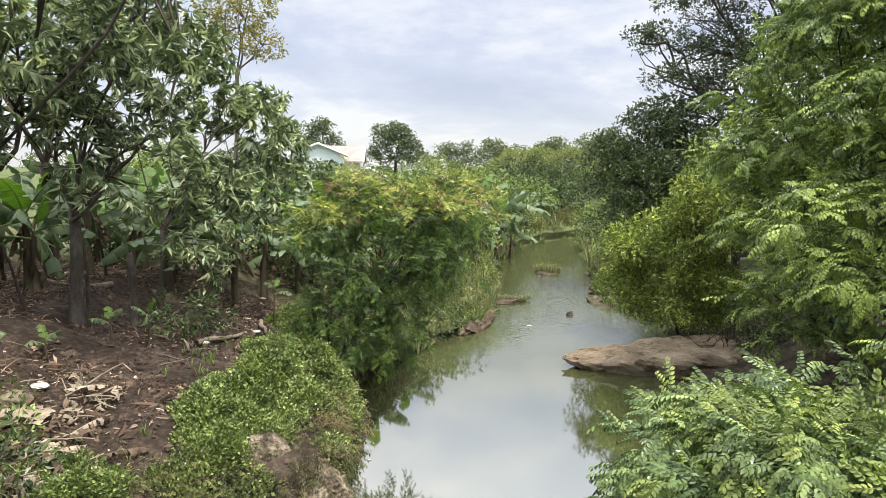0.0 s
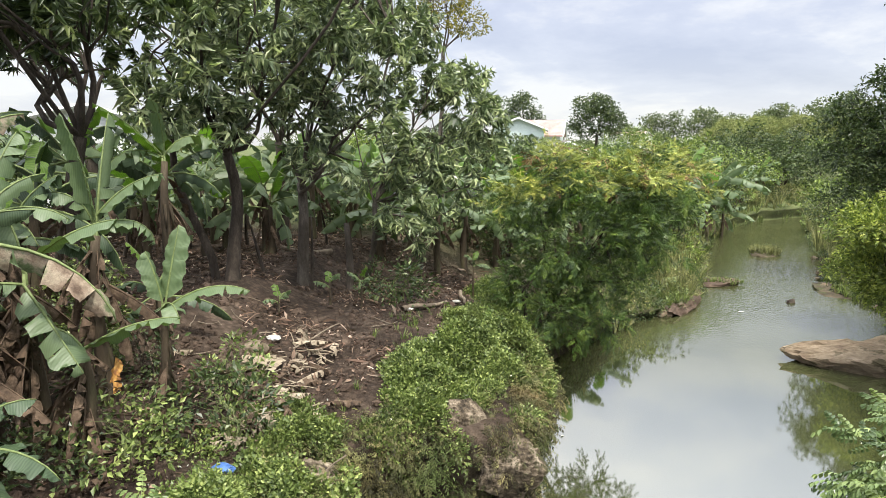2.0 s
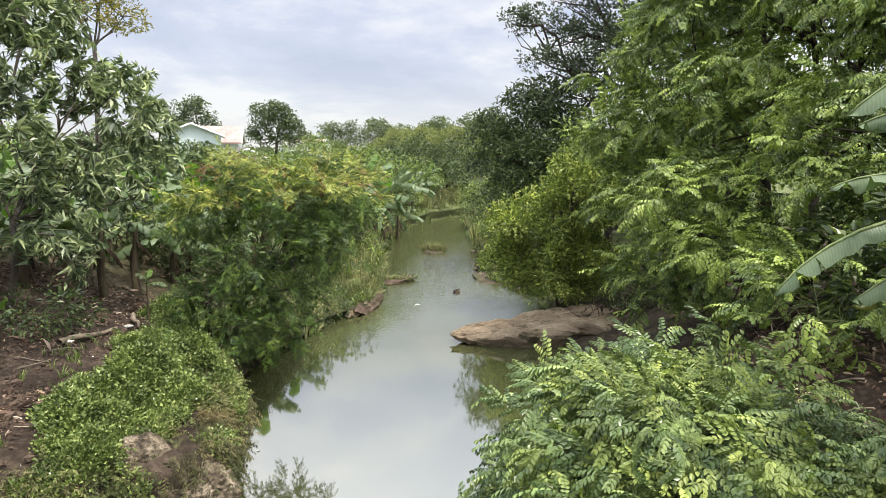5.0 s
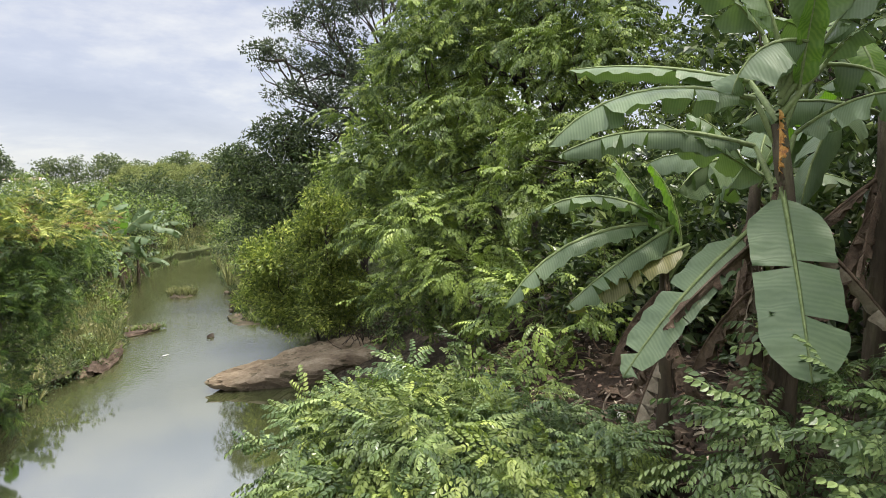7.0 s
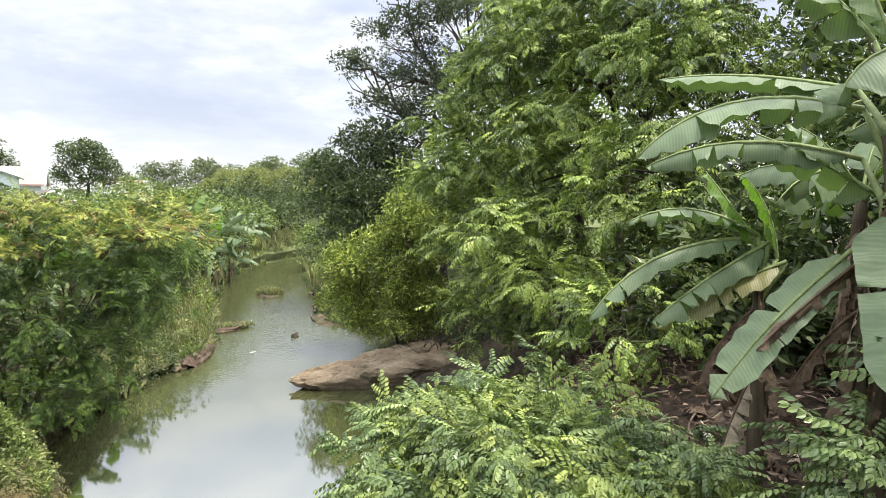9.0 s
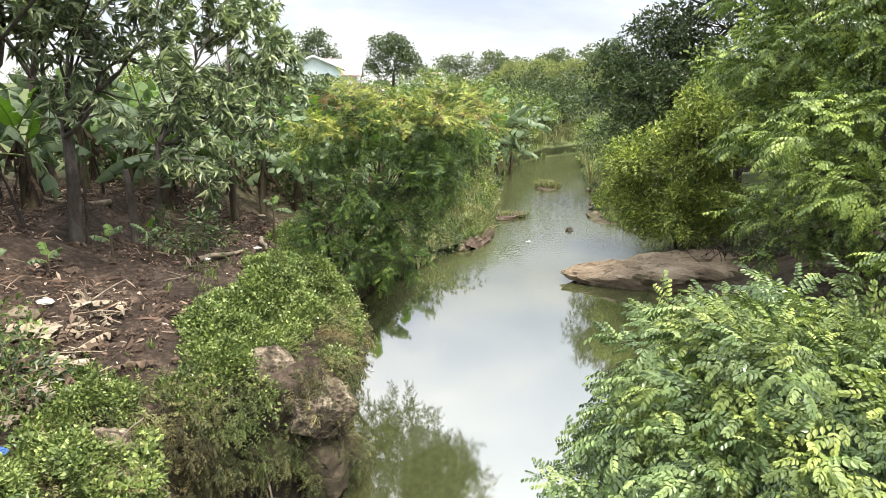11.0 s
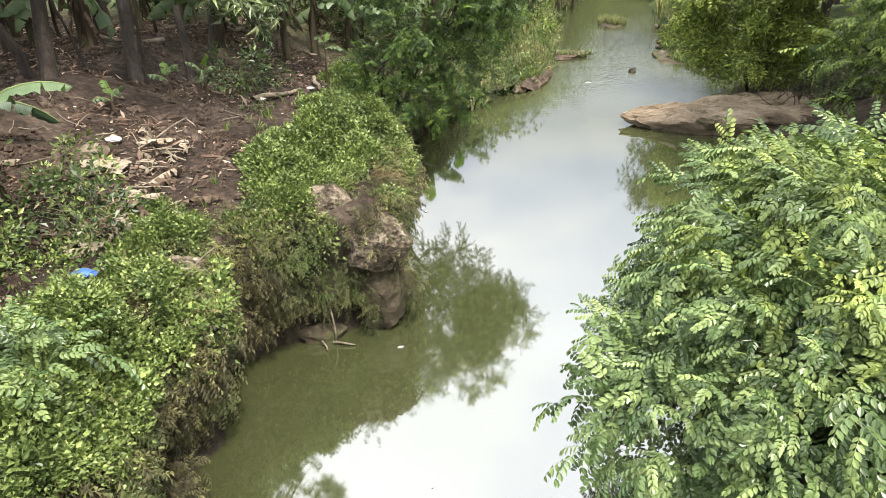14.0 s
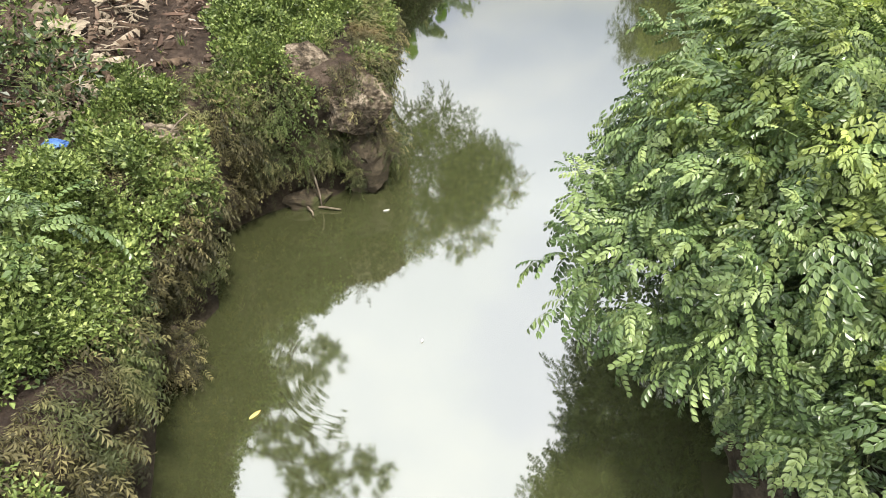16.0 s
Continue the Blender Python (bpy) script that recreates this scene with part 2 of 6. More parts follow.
M_PLASTIC = rough_material("soiled_white_plastic", [(0.3, (0.40, 0.38, 0.34)), (0.7, (0.66, 0.65, 0.61))], 6.0, 0.4, 20.0, 0.3)
M_FLOATLEAF = rough_material("floating_yellow_leaf", [(0.3, (0.55, 0.42, 0.10)), (0.7, (0.72, 0.62, 0.28))], 9.0, 0.5, 20.0, 0.2)


def banana_material(name, dark, light, trans):
    """Fine cross veins run out from the midrib (the blade's local x)."""
    m, t, b, out = material(name)
    geo = t.nodes.new("ShaderNodeNewGeometry")
    vec = coords(t)
    wave = node(t, "ShaderNodeTexWave", Scale=14.0, Distortion=1.6, Detail=3.0)
    wave.bands_direction = "X"
    t.links.new(vec, wave.inputs["Vector"])
    c = ramp(t, wave.outputs[1], [(0.2, dark), (0.9, light)])
    c = mix(t, 1.0, c, ramp(t, noise_out(t, vec, 3.0, 5.0), [(0.3, (0.75, 0.8, 0.75)), (0.7, (1.15, 1.12, 1.1))]), "MULTIPLY")
    c = mix(t, ramp(t, noise_out(t, vec, 7.0, 6.0, 0.75), [(0.66, (0, 0, 0)), (0.74, (1, 1, 1))]), c, (0.20, 0.14, 0.055))
    t.links.new(c, b.inputs["Base Color"])
    b.inputs["Roughness"].default_value = 0.46
    b.inputs["Specular IOR Level"].default_value = 0.5
    bump(t, b, wave.outputs[1], 0.2, 0.006)
    tr = t.nodes.new("ShaderNodeBsdfTranslucent")
    t.links.new(mix(t, 1.0, c, (1.2, 1.5, 0.5), "MULTIPLY"), tr.inputs[0])
    ms = node(t, "ShaderNodeMixShader", Fac=trans)
    t.links.new(b.outputs[0], ms.inputs[1])
    t.links.new(tr.outputs[0], ms.inputs[2])
    t.links.new(ms.outputs[0], out.inputs[0])
    return m


M_BANANA = banana_material("banana_blade", (0.128, 0.180, 0.092), (0.146, 0.200, 0.106), 0.2)
# Darker copy of the blade: the clump's shade is put into its colour.
M_BANANA_SHADED = banana_material("shaded_banana_blade", (0.046, 0.076, 0.038), (0.066, 0.100, 0.052), 0.12)
M_BANANA_NEW = banana_material("young_banana_blade", (0.11, 0.19, 0.035), (0.15, 0.24, 0.05), 0.4)
M_BROWNED = rough_material("browned_banana_leaf", [(0.36, (0.10, 0.065, 0.045)), (0.46, (0.24, 0.18, 0.13)), (0.54, (0.36, 0.30, 0.22)), (0.60, (0.15, 0.19, 0.09))], 2.2, 0.7, 22.0, 0.5)
M_YELLOWING = banana_material("yellowing_banana_blade", (0.16, 0.16, 0.05), (0.22, 0.20, 0.07), 0.25)
M_RIB = rough_material("banana_rib", [(0.3, (0.13, 0.17, 0.06)), (0.7, (0.20, 0.25, 0.10))], 5.0, 0.5, 20.0, 0.1)


def water_material():
    m, t, b, out = material("murky_water")
    vec = coords(t)
    c = ramp(t, noise_out(t, vec, 0.12, 3.0), [(0.3, (0.050, 0.056, 0.022)), (0.7, (0.064, 0.070, 0.030))])
    t.links.new(c, b.inputs["Base Color"])
    b.inputs["Roughness"].default_value = 0.045
    b.inputs["IOR"].default_value = 3.25
    b.inputs["Specular IOR Level"].default_value = 0.5
    calm = noise_out(t, coords(t, (1.0, 0.55, 1.0)), 1.6, 2.0, 0.5)
    # broken, faster water beyond the pool
    sep = t.nodes.new("ShaderNodeSeparateXYZ")
    t.links.new(vec, sep.inputs[0])
    near = ramp(t, math_node(t, "DIVIDE", sep.outputs[1], 60.0), [(0.34, (0, 0, 0)), (0.42, (0.22, 0.22, 0.22)), (0.47, (0.85, 0.85, 0.85)), (0.56, (1, 1, 1)), (0.70, (0.45, 0.45, 0.45))])
    fast = noise_out(t, coords(t, (1.0, 0.5, 1.0)), 9.0, 3.0, 0.6)
    h = math_node(t, "ADD", math_node(t, "MULTIPLY", calm, 0.35), math_node(t, "MULTIPLY", math_node(t, "MULTIPLY", fast, near), 18.0))
    # faint rings spreading in the pool
    away = t.nodes.new("ShaderNodeVectorMath")
    away.operation = "DISTANCE"
    t.links.new(vec, away.inputs[0])
    away.inputs[1].default_value = (-1.25, 5.0, 0.0)
    rings = math_node(t, "SINE", math_node(t, "MULTIPLY", away.outputs["Value"], 62.0))
    fade = ramp(t, math_node(t, "DIVIDE", away.outputs["Value"], 3.0), [(0.12, (0, 0, 0)), (0.26, (1, 1, 1)), (0.42, (0, 0, 0))])
    part_ring = ramp(t, noise_out(t, vec, 0.9, 2.0), [(0.45, (0, 0, 0)), (0.6, (1, 1, 1))])
    h = math_node(t, "ADD", h, math_node(t, "MULTIPLY", math_node(t, "MULTIPLY", rings, fade), math_node(t, "MULTIPLY", part_ring, 0.05)))
    bump(t, b, h, 0.10, 0.05)
    return m


M_WATER = water_material()


def ground_material():
    """Dark dug soil with dry crumbs; dark rock where the bank is steep; green turf further off."""
    m, t, b, out = material("bank_soil")
    vec = coords(t)
    soil = ramp(t, noise_out(t, vec, 0.9, 7.0, 0.68), [(0.32, (0.032, 0.023, 0.017)), (0.5, (0.090, 0.064, 0.048)), (0.68, (0.22, 0.165, 0.125))])
    v = node(t, "ShaderNodeTexVoronoi", Scale=9.0)
    t.links.new(vec, v.inputs["Vector"])
    soil = mix(t, 1.0, soil, ramp(t, v.outputs["Distance"], [(0.1, (1.25, 1.25, 1.25)), (0.6, (0.7, 0.7, 0.7))]), "MULTIPLY")
    geo = t.nodes.new("ShaderNodeNewGeometry")
    sep = t.nodes.new("ShaderNodeSeparateXYZ")
    t.links.new(geo.outputs["Normal"], sep.inputs[0])
    steep = ramp(t, math_node(t, "ABSOLUTE", sep.outputs[2]), [(0.35, (1, 1, 1)), (0.7, (0, 0, 0))])
    rock = ramp(t, noise_out(t, vec, 1.7, 7.0, 0.7), [(0.3, (0.024, 0.019, 0.013)), (0.5, (0.060, 0.047, 0.032)), (0.75, (0.15, 0.12, 0.085))])
    pos = t.nodes.new("ShaderNodeSeparateXYZ")
    t.links.new(vec, pos.inputs[0])
    off = ramp(t, math_node(t, "DIVIDE", pos.outputs[1], 100.0), [(0.19, (0, 0, 0)), (0.26, (1, 1, 1))])
    turf = ramp(t, noise_out(t, vec, 0.5, 6.0, 0.7), [(0.3, (0.07, 0.09, 0.035)), (0.7, (0.15, 0.17, 0.07))])
    c = mix(t, off, soil, turf)
    c = mix(t, math_node(t, "MULTIPLY", steep, math_node(t, "SUBTRACT", 1.0, math_node(t, "MULTIPLY", off, 0.75))), c, rock)
    # low on the near banks the dark rock colour replaces the soil
    strata = math_node(t, "ADD", pos.outputs[2], math_node(t, "MULTIPLY", noise_out(t, vec, 1.5, 4.0), 0.8))
    strata = ramp(t, math_node(t, "DIVIDE", strata, 4.0), [(0.44, (1, 1, 1)), (0.52, (0, 0, 0))])
    c = mix(t, math_node(t, "MULTIPLY", strata, math_node(t, "SUBTRACT", 1.0, off)), c, rock)
    t.links.new(c, b.inputs["Base Color"])
    b.inputs["Roughness"].default_value = 0.95
    b.inputs["Specular IOR Level"].default_value = 0.2
    bump(t, b, noise_out(t, vec, 8.0, 8.0, 0.75), 1.0, 0.14)
    return m


M_GROUND = ground_material()


# ---- tools for building ----
RNG = np.random.default_rng(7)


def tri_mesh(name, V, F, mat=None, smooth=False):
    me = bpy.data.meshes.new(name)
    V = np.ascontiguousarray(V, np.float32)
    F = np.ascontiguousarray(F, np.int32)
    me.vertices.add(len(V))
    me.vertices.foreach_set("co", V.ravel())
    me.loops.add(3 * len(F))
    me.loops.foreach_set("vertex_index", F.ravel())
    me.polygons.add(len(F))
    me.polygons.foreach_set("loop_start", np.arange(len(F), dtype=np.int32) * 3)
    me.polygons.foreach_set("use_smooth", np.full(len(F), smooth))
    me.update(calc_edges=True)
    if mat:
        me.materials.append(mat)
    return me


def merge(pieces):
    V, F, n = [], [], 0
    for v, f in pieces:
        V.append(np.asarray(v, float))
        F.append(np.asarray(f, int) + n)
        n += len(v)
    return np.concatenate(V), np.concatenate(F)


def part(name, geo, mat, parent=None, label="", smooth=False, at=None, group="", category="", kind=""):
    me = tri_mesh(name, geo[0], geo[1], mat, smooth)
    ob = new(name, me)
    if parent:
        ob.parent = parent
    if at is not None:
        ob.matrix_basis = at
    return tagged(ob, label, category, group, kind)


def thing(name, at, label, category, group=""):
    ob = new(name)
    ob.empty_display_size = 0.2
    ob.location = at
    return tagged(ob, label, category, group)


def noise3(p, s=1.0, seed=0.0):
    return noise.noise(Vector((p[0] * s + seed, p[1] * s - seed * 0.7, p[2] * s + seed * 1.3)))


def unit(v):
    v = np.asarray(v, float)
    return v / np.maximum(np.linalg.norm(v, axis=-1, keepdims=True), 1e-9)


def frames_from(d, roll):
    """Turns whose x runs along d and whose z points as far up as it can, rolled about d."""
    d = unit(d)
    up = np.tile([0.0, 0.0, 1.0], (len(d), 1))
    up[np.abs(d[:, 2]) > 0.97] = [1.0, 0.0, 0.0]
    y = unit(np.cross(up, d))
    z = np.cross(d, y)
    c, s = np.cos(roll)[:, None], np.sin(roll)[:, None]
    y, z = c * y + s * z, c * z - s * y
    return np.stack([d, y, z], 2)


def scatter(template, P, R, S):
    """The template, a pair of points and triangles, at each place, turn and size."""
    v, f = template
    V = np.einsum("nij,vj->nvi", R * S[:, None, None], v) + P[:, None, :]
    F = f[None] + (np.arange(len(P)) * len(v))[:, None, None]
    return V.reshape(-1, 3), F.reshape(-1, 3)


def spread(templates, P, D, S, rng, roll=0.5):
    """A mix of templates over the places."""
    pick = rng.integers(0, len(templates), len(P))
    out = []
    for k, tpl in enumerate(templates):
        i = np.nonzero(pick == k)[0]
        if len(i):
            out.append(scatter(tpl, P[i], frames_from(D[i], rng.normal(0, roll, len(i))), S[i]))
    return merge(out)


def tube(points, radii, sides=7):
    """A tapered tube along points."""
    P = np.asarray(points, float)
    n = len(P)
    T = unit(np.gradient(P, axis=0))
    a = np.array([1.0, 0.0, 0.0]) if abs(T[0][0]) < 0.8 else np.array([0.0, 1.0, 0.0])
    V = []
    for k in range(n):
        u = unit(np.cross(T[k], a))
        w = np.cross(T[k], u)
        a = np.cross(u, T[k])
        for j in range(sides):
            q = 2 * math.pi * j / sides
            V.append(P[k] + radii[k] * (math.cos(q) * u + math.sin(q) * w))
    F = []
    for k in range(n - 1):
        for j in range(sides):
            b, c = k * sides + j, k * sides + (j + 1) % sides
            F += [(b, c, c + sides), (b, c + sides, b + sides)]
    V.append(P[-1])
    for j in range(sides):
        F.append(((n - 1) * sides + j, (n - 1) * sides + (j + 1) % sides, len(V) - 1))
    return np.array(V), np.array(F)


def bent(a, b, rng, bend=0.12, n=7):
    """Points from a to b on a wandering line."""
    a, b = np.asarray(a, float), np.asarray(b, float)
    s = np.linspace(0, 1, n)[:, None]
    w = rng.normal(0, bend, 3) * np.linalg.norm(b - a)
    w2 = rng.normal(0, bend * 0.5, 3) * np.linalg.norm(b - a)
    return a + (b - a) * s + w * np.sin(math.pi * s) + w2 * np.sin(2 * math.pi * s)


# leaf shapes: x along the leaf, z its upper side
def leaflet(l, w, fold=0.25, curl=0.2, fine=True):
    if fine:
        V = [(0, 0, 0)]
        for sx, sw, side in ((0.25, 0.8, 1), (0.62, 0.9, 1), (1.0, 0, 1), (0.62, 0.9, -1), (0.25, 0.8, -1)):
            h = sw * w / 2
            V.append((sx * l, side * h, fold * h - curl * l * sx * sx))
        return np.array(V, float), np.array([(0, 3, 2), (0, 2, 1), (0, 4, 3), (0, 5, 4)])
    V = [(0, 0, 0), (0.45 * l, w / 2, fold * w / 2), (l, 0, -curl * l), (0.45 * l, -w / 2, fold * w / 2)]
    return np.array(V, float), np.array([(0, 2, 1), (0, 3, 2)])


def turn(rx=0, ry=0, rz=0):
    return np.array(Euler((rx, ry, rz)).to_matrix())


def moved(g, R=None, p=(0, 0, 0), s=1.0):
    v = g[0] * s
    if R is not None:
        v = v @ R.T
    return v + np.asarray(p), g[1]


def frond(length, pairs, l, w, rng, droop=0.5, fine=False):
    """A pinnate leaf: leaflets in pairs on a drooping rachis, one at the tip, all in one piece."""
    path = lambda q: np.array([length * q * (1 - 0.12 * droop * q), 0, -droop * length * q * q * 0.6])
    s = np.linspace(0.22, 1.0, pairs)
    w0 = 0.008 * length
    V = [path(0.0) + (0, w0, 0), path(0.0) - (0, w0, 0)]
    F = []
    for k, q in enumerate(s):
        V += [path(q) + (0, w0, 0), path(q) - (0, w0, 0)]
        b = 2 * k
        F += [(b, b + 1, b + 3), (b, b + 3, b + 2)]
    if fine is None:
        lf = (np.array([(0, 0, 0), (0.5 * l, 0.5 * w, 0.0), (l, 0, -0.15 * l)]), np.array([(0, 2, 1)]))
    else:
        lf = leaflet(l, w, fine=fine)
    for k, q in enumerate(s):
        size = 0.75 + 0.35 * math.sin(math.pi * (0.2 + 0.7 * k / pairs))
        tilt = math.atan2(droop * 1.2 * q, 1)
        spots = [(1, 1.18 - 0.3 * q), (-1, 1.18 - 0.3 * q)] + ([(1, 0.0)] if k == pairs - 1 else [])
        for side, yaw in spots:
            root = 2 * (k + 1) + (0 if side > 0 else 1)
            v, f = moved(lf, turn(side * 0.15, tilt + rng.normal(0, 0.12) + 0.22, side * yaw + rng.normal(0, 0.08)), path(q), size)
            n = len(V) - 1
            V += list(v[1:])
            F += [tuple(root if i == 0 else n + i for i in t) for t in f]
    return np.array(V, float), np.array(F)


def spray(length, fronds, flen, pairs, l, w, rng, droop=0.35, fine=False, arch=0.35):
    """A leafy branch end: pinnate leaves to both sides of an arching stem."""
    pieces = []
    path = lambda q: np.array([length * q, 0, length * (arch * q - (arch + 0.45) * q * q)])
    kinds = [frond(flen, pairs, l, w, rng, droop + rng.uniform(-0.15, 0.35), fine) for _ in range(3)]
    for k in range(fronds):
        q = 0.12 + 0.88 * k / (fronds - 1)
        side = 1 if k % 2 else -1
        yaw = side * (1.15 - 0.75 * q) + rng.normal(0, 0.18)
        pitch = rng.normal(0.05, 0.22) + 0.3 * q
        pieces.append(moved(kinds[k % 3], turn(side * 0.2, pitch, yaw), path(q), rng.uniform(0.8, 1.12)))
    pieces.append(tube([path(q) for q in np.linspace(0, 1, 4)], np.linspace(0.011, 0.003, 4) * length, 3))
    return merge(pieces)


def whorls(rng, n=3, leaves=9, l=0.24, w=0.055, droop=0.55, gap=0.16, fine=False):
    """A twig end with rosettes of long hanging leaves."""
    pieces = []
    for k in range(n):
        x = gap * k
        for j in range(leaves):
            a = 2 * math.pi * j / leaves + rng.normal(0, 0.25)
            el = rng.normal(-0.15, 0.35) - droop * 0.55
            lf = leaflet(l * rng.uniform(0.7, 1.15), w, 0.3, rng.uniform(0.1, droop), fine)
            d = np.array([0.45, math.cos(a), math.sin(a) * 0.8 + math.sin(el)])
            R = frames_from(d[None], np.array([rng.normal(0, 0.4)]))[0]
            pieces.append(moved(lf, R, (x, 0, 0)))
    pieces.append(tube([(-0.2, 0, 0), (gap * n * 0.5, 0, 0.01), (gap * n, 0, 0)], [0.012, 0.009, 0.004], 3))
    return merge(pieces)


def tuft(rng, leaves=14, l=0.13, w=0.07, reach=0.3, fine=False):
    """A loose clump of small broad leaves."""
    pieces = []
    for k in range(leaves):
        d = rng.normal(0, 1, 3) + (0.5, 0, 0.2)
        d = unit(d)
        R = frames_from((d * (1, 1, 0.5))[None], np.array([rng.normal(0, 0.5)]))[0]
        pieces.append(moved(leaflet(l * rng.uniform(0.7, 1.2), w, 0.25, 0.25, fine), R, d * reach * rng.uniform(0.2, 1.0)))
    return merge(pieces)


def blades(rng, count=12, l=0.5, w=0.02, lean=0.5):
    """A clump of grass: bent narrow blades."""
    V, F = [], []
    for k in range(count):
        a = rng.uniform(0, 2 * math.pi)
        r = rng.uniform(0.2, 1.0) * lean
        h = l * rng.uniform(0.55, 1.1)
        dx, dy = math.cos(a), math.sin(a)
        b = len(V)
        for q, ww in ((0, 1.0), (0.5, 0.8), (1.0, 0.05)):
            x, z = r * h * q * q + 0.04, h * (q - 0.25 * r * q * q)
            V += [(dx * x - dy * w * ww, dy * x + dx * w * ww, z), (dx * x + dy * w * ww, dy * x - dx * w * ww, z)]
        F += [(b, b + 1, b + 3), (b, b + 3, b + 2), (b + 2, b + 3, b + 5), (b + 2, b + 5, b + 4)]
    return np.array(V), np.array(F)


T_FINE = [spray(0.42, 7, 0.29, 5, 0.078, 0.046, RNG, 0.5, True, 0.25) for _ in range(6)]
T_PINN = [spray(0.50, 8, 0.25, 4, 0.088, 0.052, RNG, 0.4, False, 0.15) for _ in range(6)]
T_SPRIG = [tuft(RNG, 13, 0.15, 0.065, 0.26) for _ in range(5)]
T_FEATHER = [spray(0.55, 9, 0.24, 6, 0.075, 0.026, RNG, 0.3) for _ in range(4)]
T_MANGO = [whorls(RNG, 3, 9, 0.22, 0.056, 1.0) for _ in range(6)]
T_TUFT = [tuft(RNG) for _ in range(4)]
T_BROAD = [tuft(RNG, 13, 0.20, 0.11, 0.42) for _ in range(4)]
T_WEED = [tuft(RNG, 18, 0.052, 0.038, 0.14) for _ in range(6)]
T_VINE = [tuft(RNG, 7, 0.065, 0.07, 0.14, True) for _ in range(4)]
T_FAR = [tuft(RNG, 12, 0.5, 0.34, 0.9) for _ in range(4)]
T_FERN = [spray(0.14, 3, 0.13, 4, 0.050, 0.025, RNG, 0.6, None, 0.1) for _ in range(5)]
T_GRASS = [blades(RNG) for _ in range(3)]
T_REED = [blades(RNG, 14, 1.25, 0.022, 0.45) for _ in range(3)]


def crown_points(blobs, density, rng, shell=0.35, gap=0.18, lump=0.22, low=-0.75, seed=0.0):
    """Places and outward ways in the outer shells of ellipsoids (centre, radii): lumpy, with gaps."""
    P, D = [], []
    C = np.array([b[0] for b in blobs], float)
    Rr = np.array([b[1] for b in blobs], float)
    for c, r in zip(C, Rr):
        area = 4 * math.pi * ((r[0] * r[1]) ** 1.6 + (r[0] * r[2]) ** 1.6 + (r[1] * r[2]) ** 1.6) ** (1 / 1.6) / 3 ** (1 / 1.6)
        n = int(area * density)
        d = unit(rng.normal(0, 1, (n, 3)))
        for q in d:
            if q[2] < low:
                continue
            k = 1 - shell * rng.random() ** 1.6
            k *= 1 + lump * noise3(q, 2.3, seed + c[0]) + 0.5 * lump * noise3(q, 6.0, seed - c[1])
            p = c + q * r * k
            if noise3(p, 0.9, seed + 5) > 0.5 - gap:
                continue
            deep = (((p - C) / Rr) ** 2).sum(1)
            if (deep < 0.42).any():
                continue
            P.append(p)
            D.append(unit(q / r))
    return np.array(P), np.array(D)


def clumped(lobes, n, k, seed, flat=0.75, low=-0.55):
    """Small leafy clumps over the lobes of a crown, round a thinner core."""
    rng = np.random.default_rng(seed)
    out = []
    for c, r in lobes:
        r = np.array(r, float)
        out.append((tuple(c), tuple(r * 0.6)))
        for _ in range(n):
            q = unit(rng.normal(0, 1, 3))
            if q[2] < low:
                q[2] = -q[2]
            s = k * r.mean() * rng.uniform(0.65, 1.2)
            out.append((tuple(np.array(c) + q * r * rng.uniform(0.7, 0.95)), (s, s, s * flat)))
    return out


def plant(name, base, stems, blobs, templates, density, size, bark, leaf, label, category, seed, group="", shell=0.35, gap=0.18,
          lump=0.22, lift=0.15, roll=0.5, low=-0.75, wander=0.5, level=1.0, leafy=None):
    """A tree or shrub: stems rise from the base and send a limb to each lobe of the crown.
    stems: (offset x, offset y, fork height, radius); blobs are given from the base."""
    rng = np.random.default_rng(seed)
    ob = thing(name, base, label, category, group)
    forks = []
    for x, y, h, r in stems:
        foot = np.array([x * 0.35, y * 0.35, -0.25])
        pts = bent(foot, (x, y, h), rng, 0.03, 8)
        rad = np.linspace(r * 1.12, r * 0.72, 8)
        rad[0] *= 1.35
        part("trunk", tube(pts, rad, 9), bark, ob, smooth=True)
        forks.append((np.array([x, y, h]), r * 0.7))
    for c, r in blobs:
        c = np.array(c, float)
        f, rad = min(forks, key=lambda q: np.linalg.norm(q[0] - c))
        pieces = []
        line = bent(f, c, rng, 0.10, 7)
        thick = min(0.6, 2.0 / max(1.0, np.linalg.norm(c - f)))
        pieces.append(tube(line, np.linspace(rad * thick, rad * 0.25, 7), 6))
        for _ in range(0 if templates is T_FAR else 7):
            d = unit(rng.normal(0, 1, 3) + (0, 0, 0.25)) * np.array(r) * 0.85
            s = line[rng.integers(3, 7)]
            pieces.append(tube(bent(s, c + d, rng, 0.10, 5), np.linspace(rad * 0.33, rad * 0.06, 5), 4))
        part("limb", merge(pieces), bark, ob, smooth=True)
    P, D = crown_points(leafy or blobs, density, rng, shell, gap, lump, low, seed * 1.7)
    W = (D + rng.normal(0, wander, D.shape)) * (1, 1, level) + (0, 0, lift)
    S = size * rng.uniform(0.75, 1.25, len(P))
    part("crown", spread(templates, P, W, S, rng, roll), leaf, ob)
    return ob


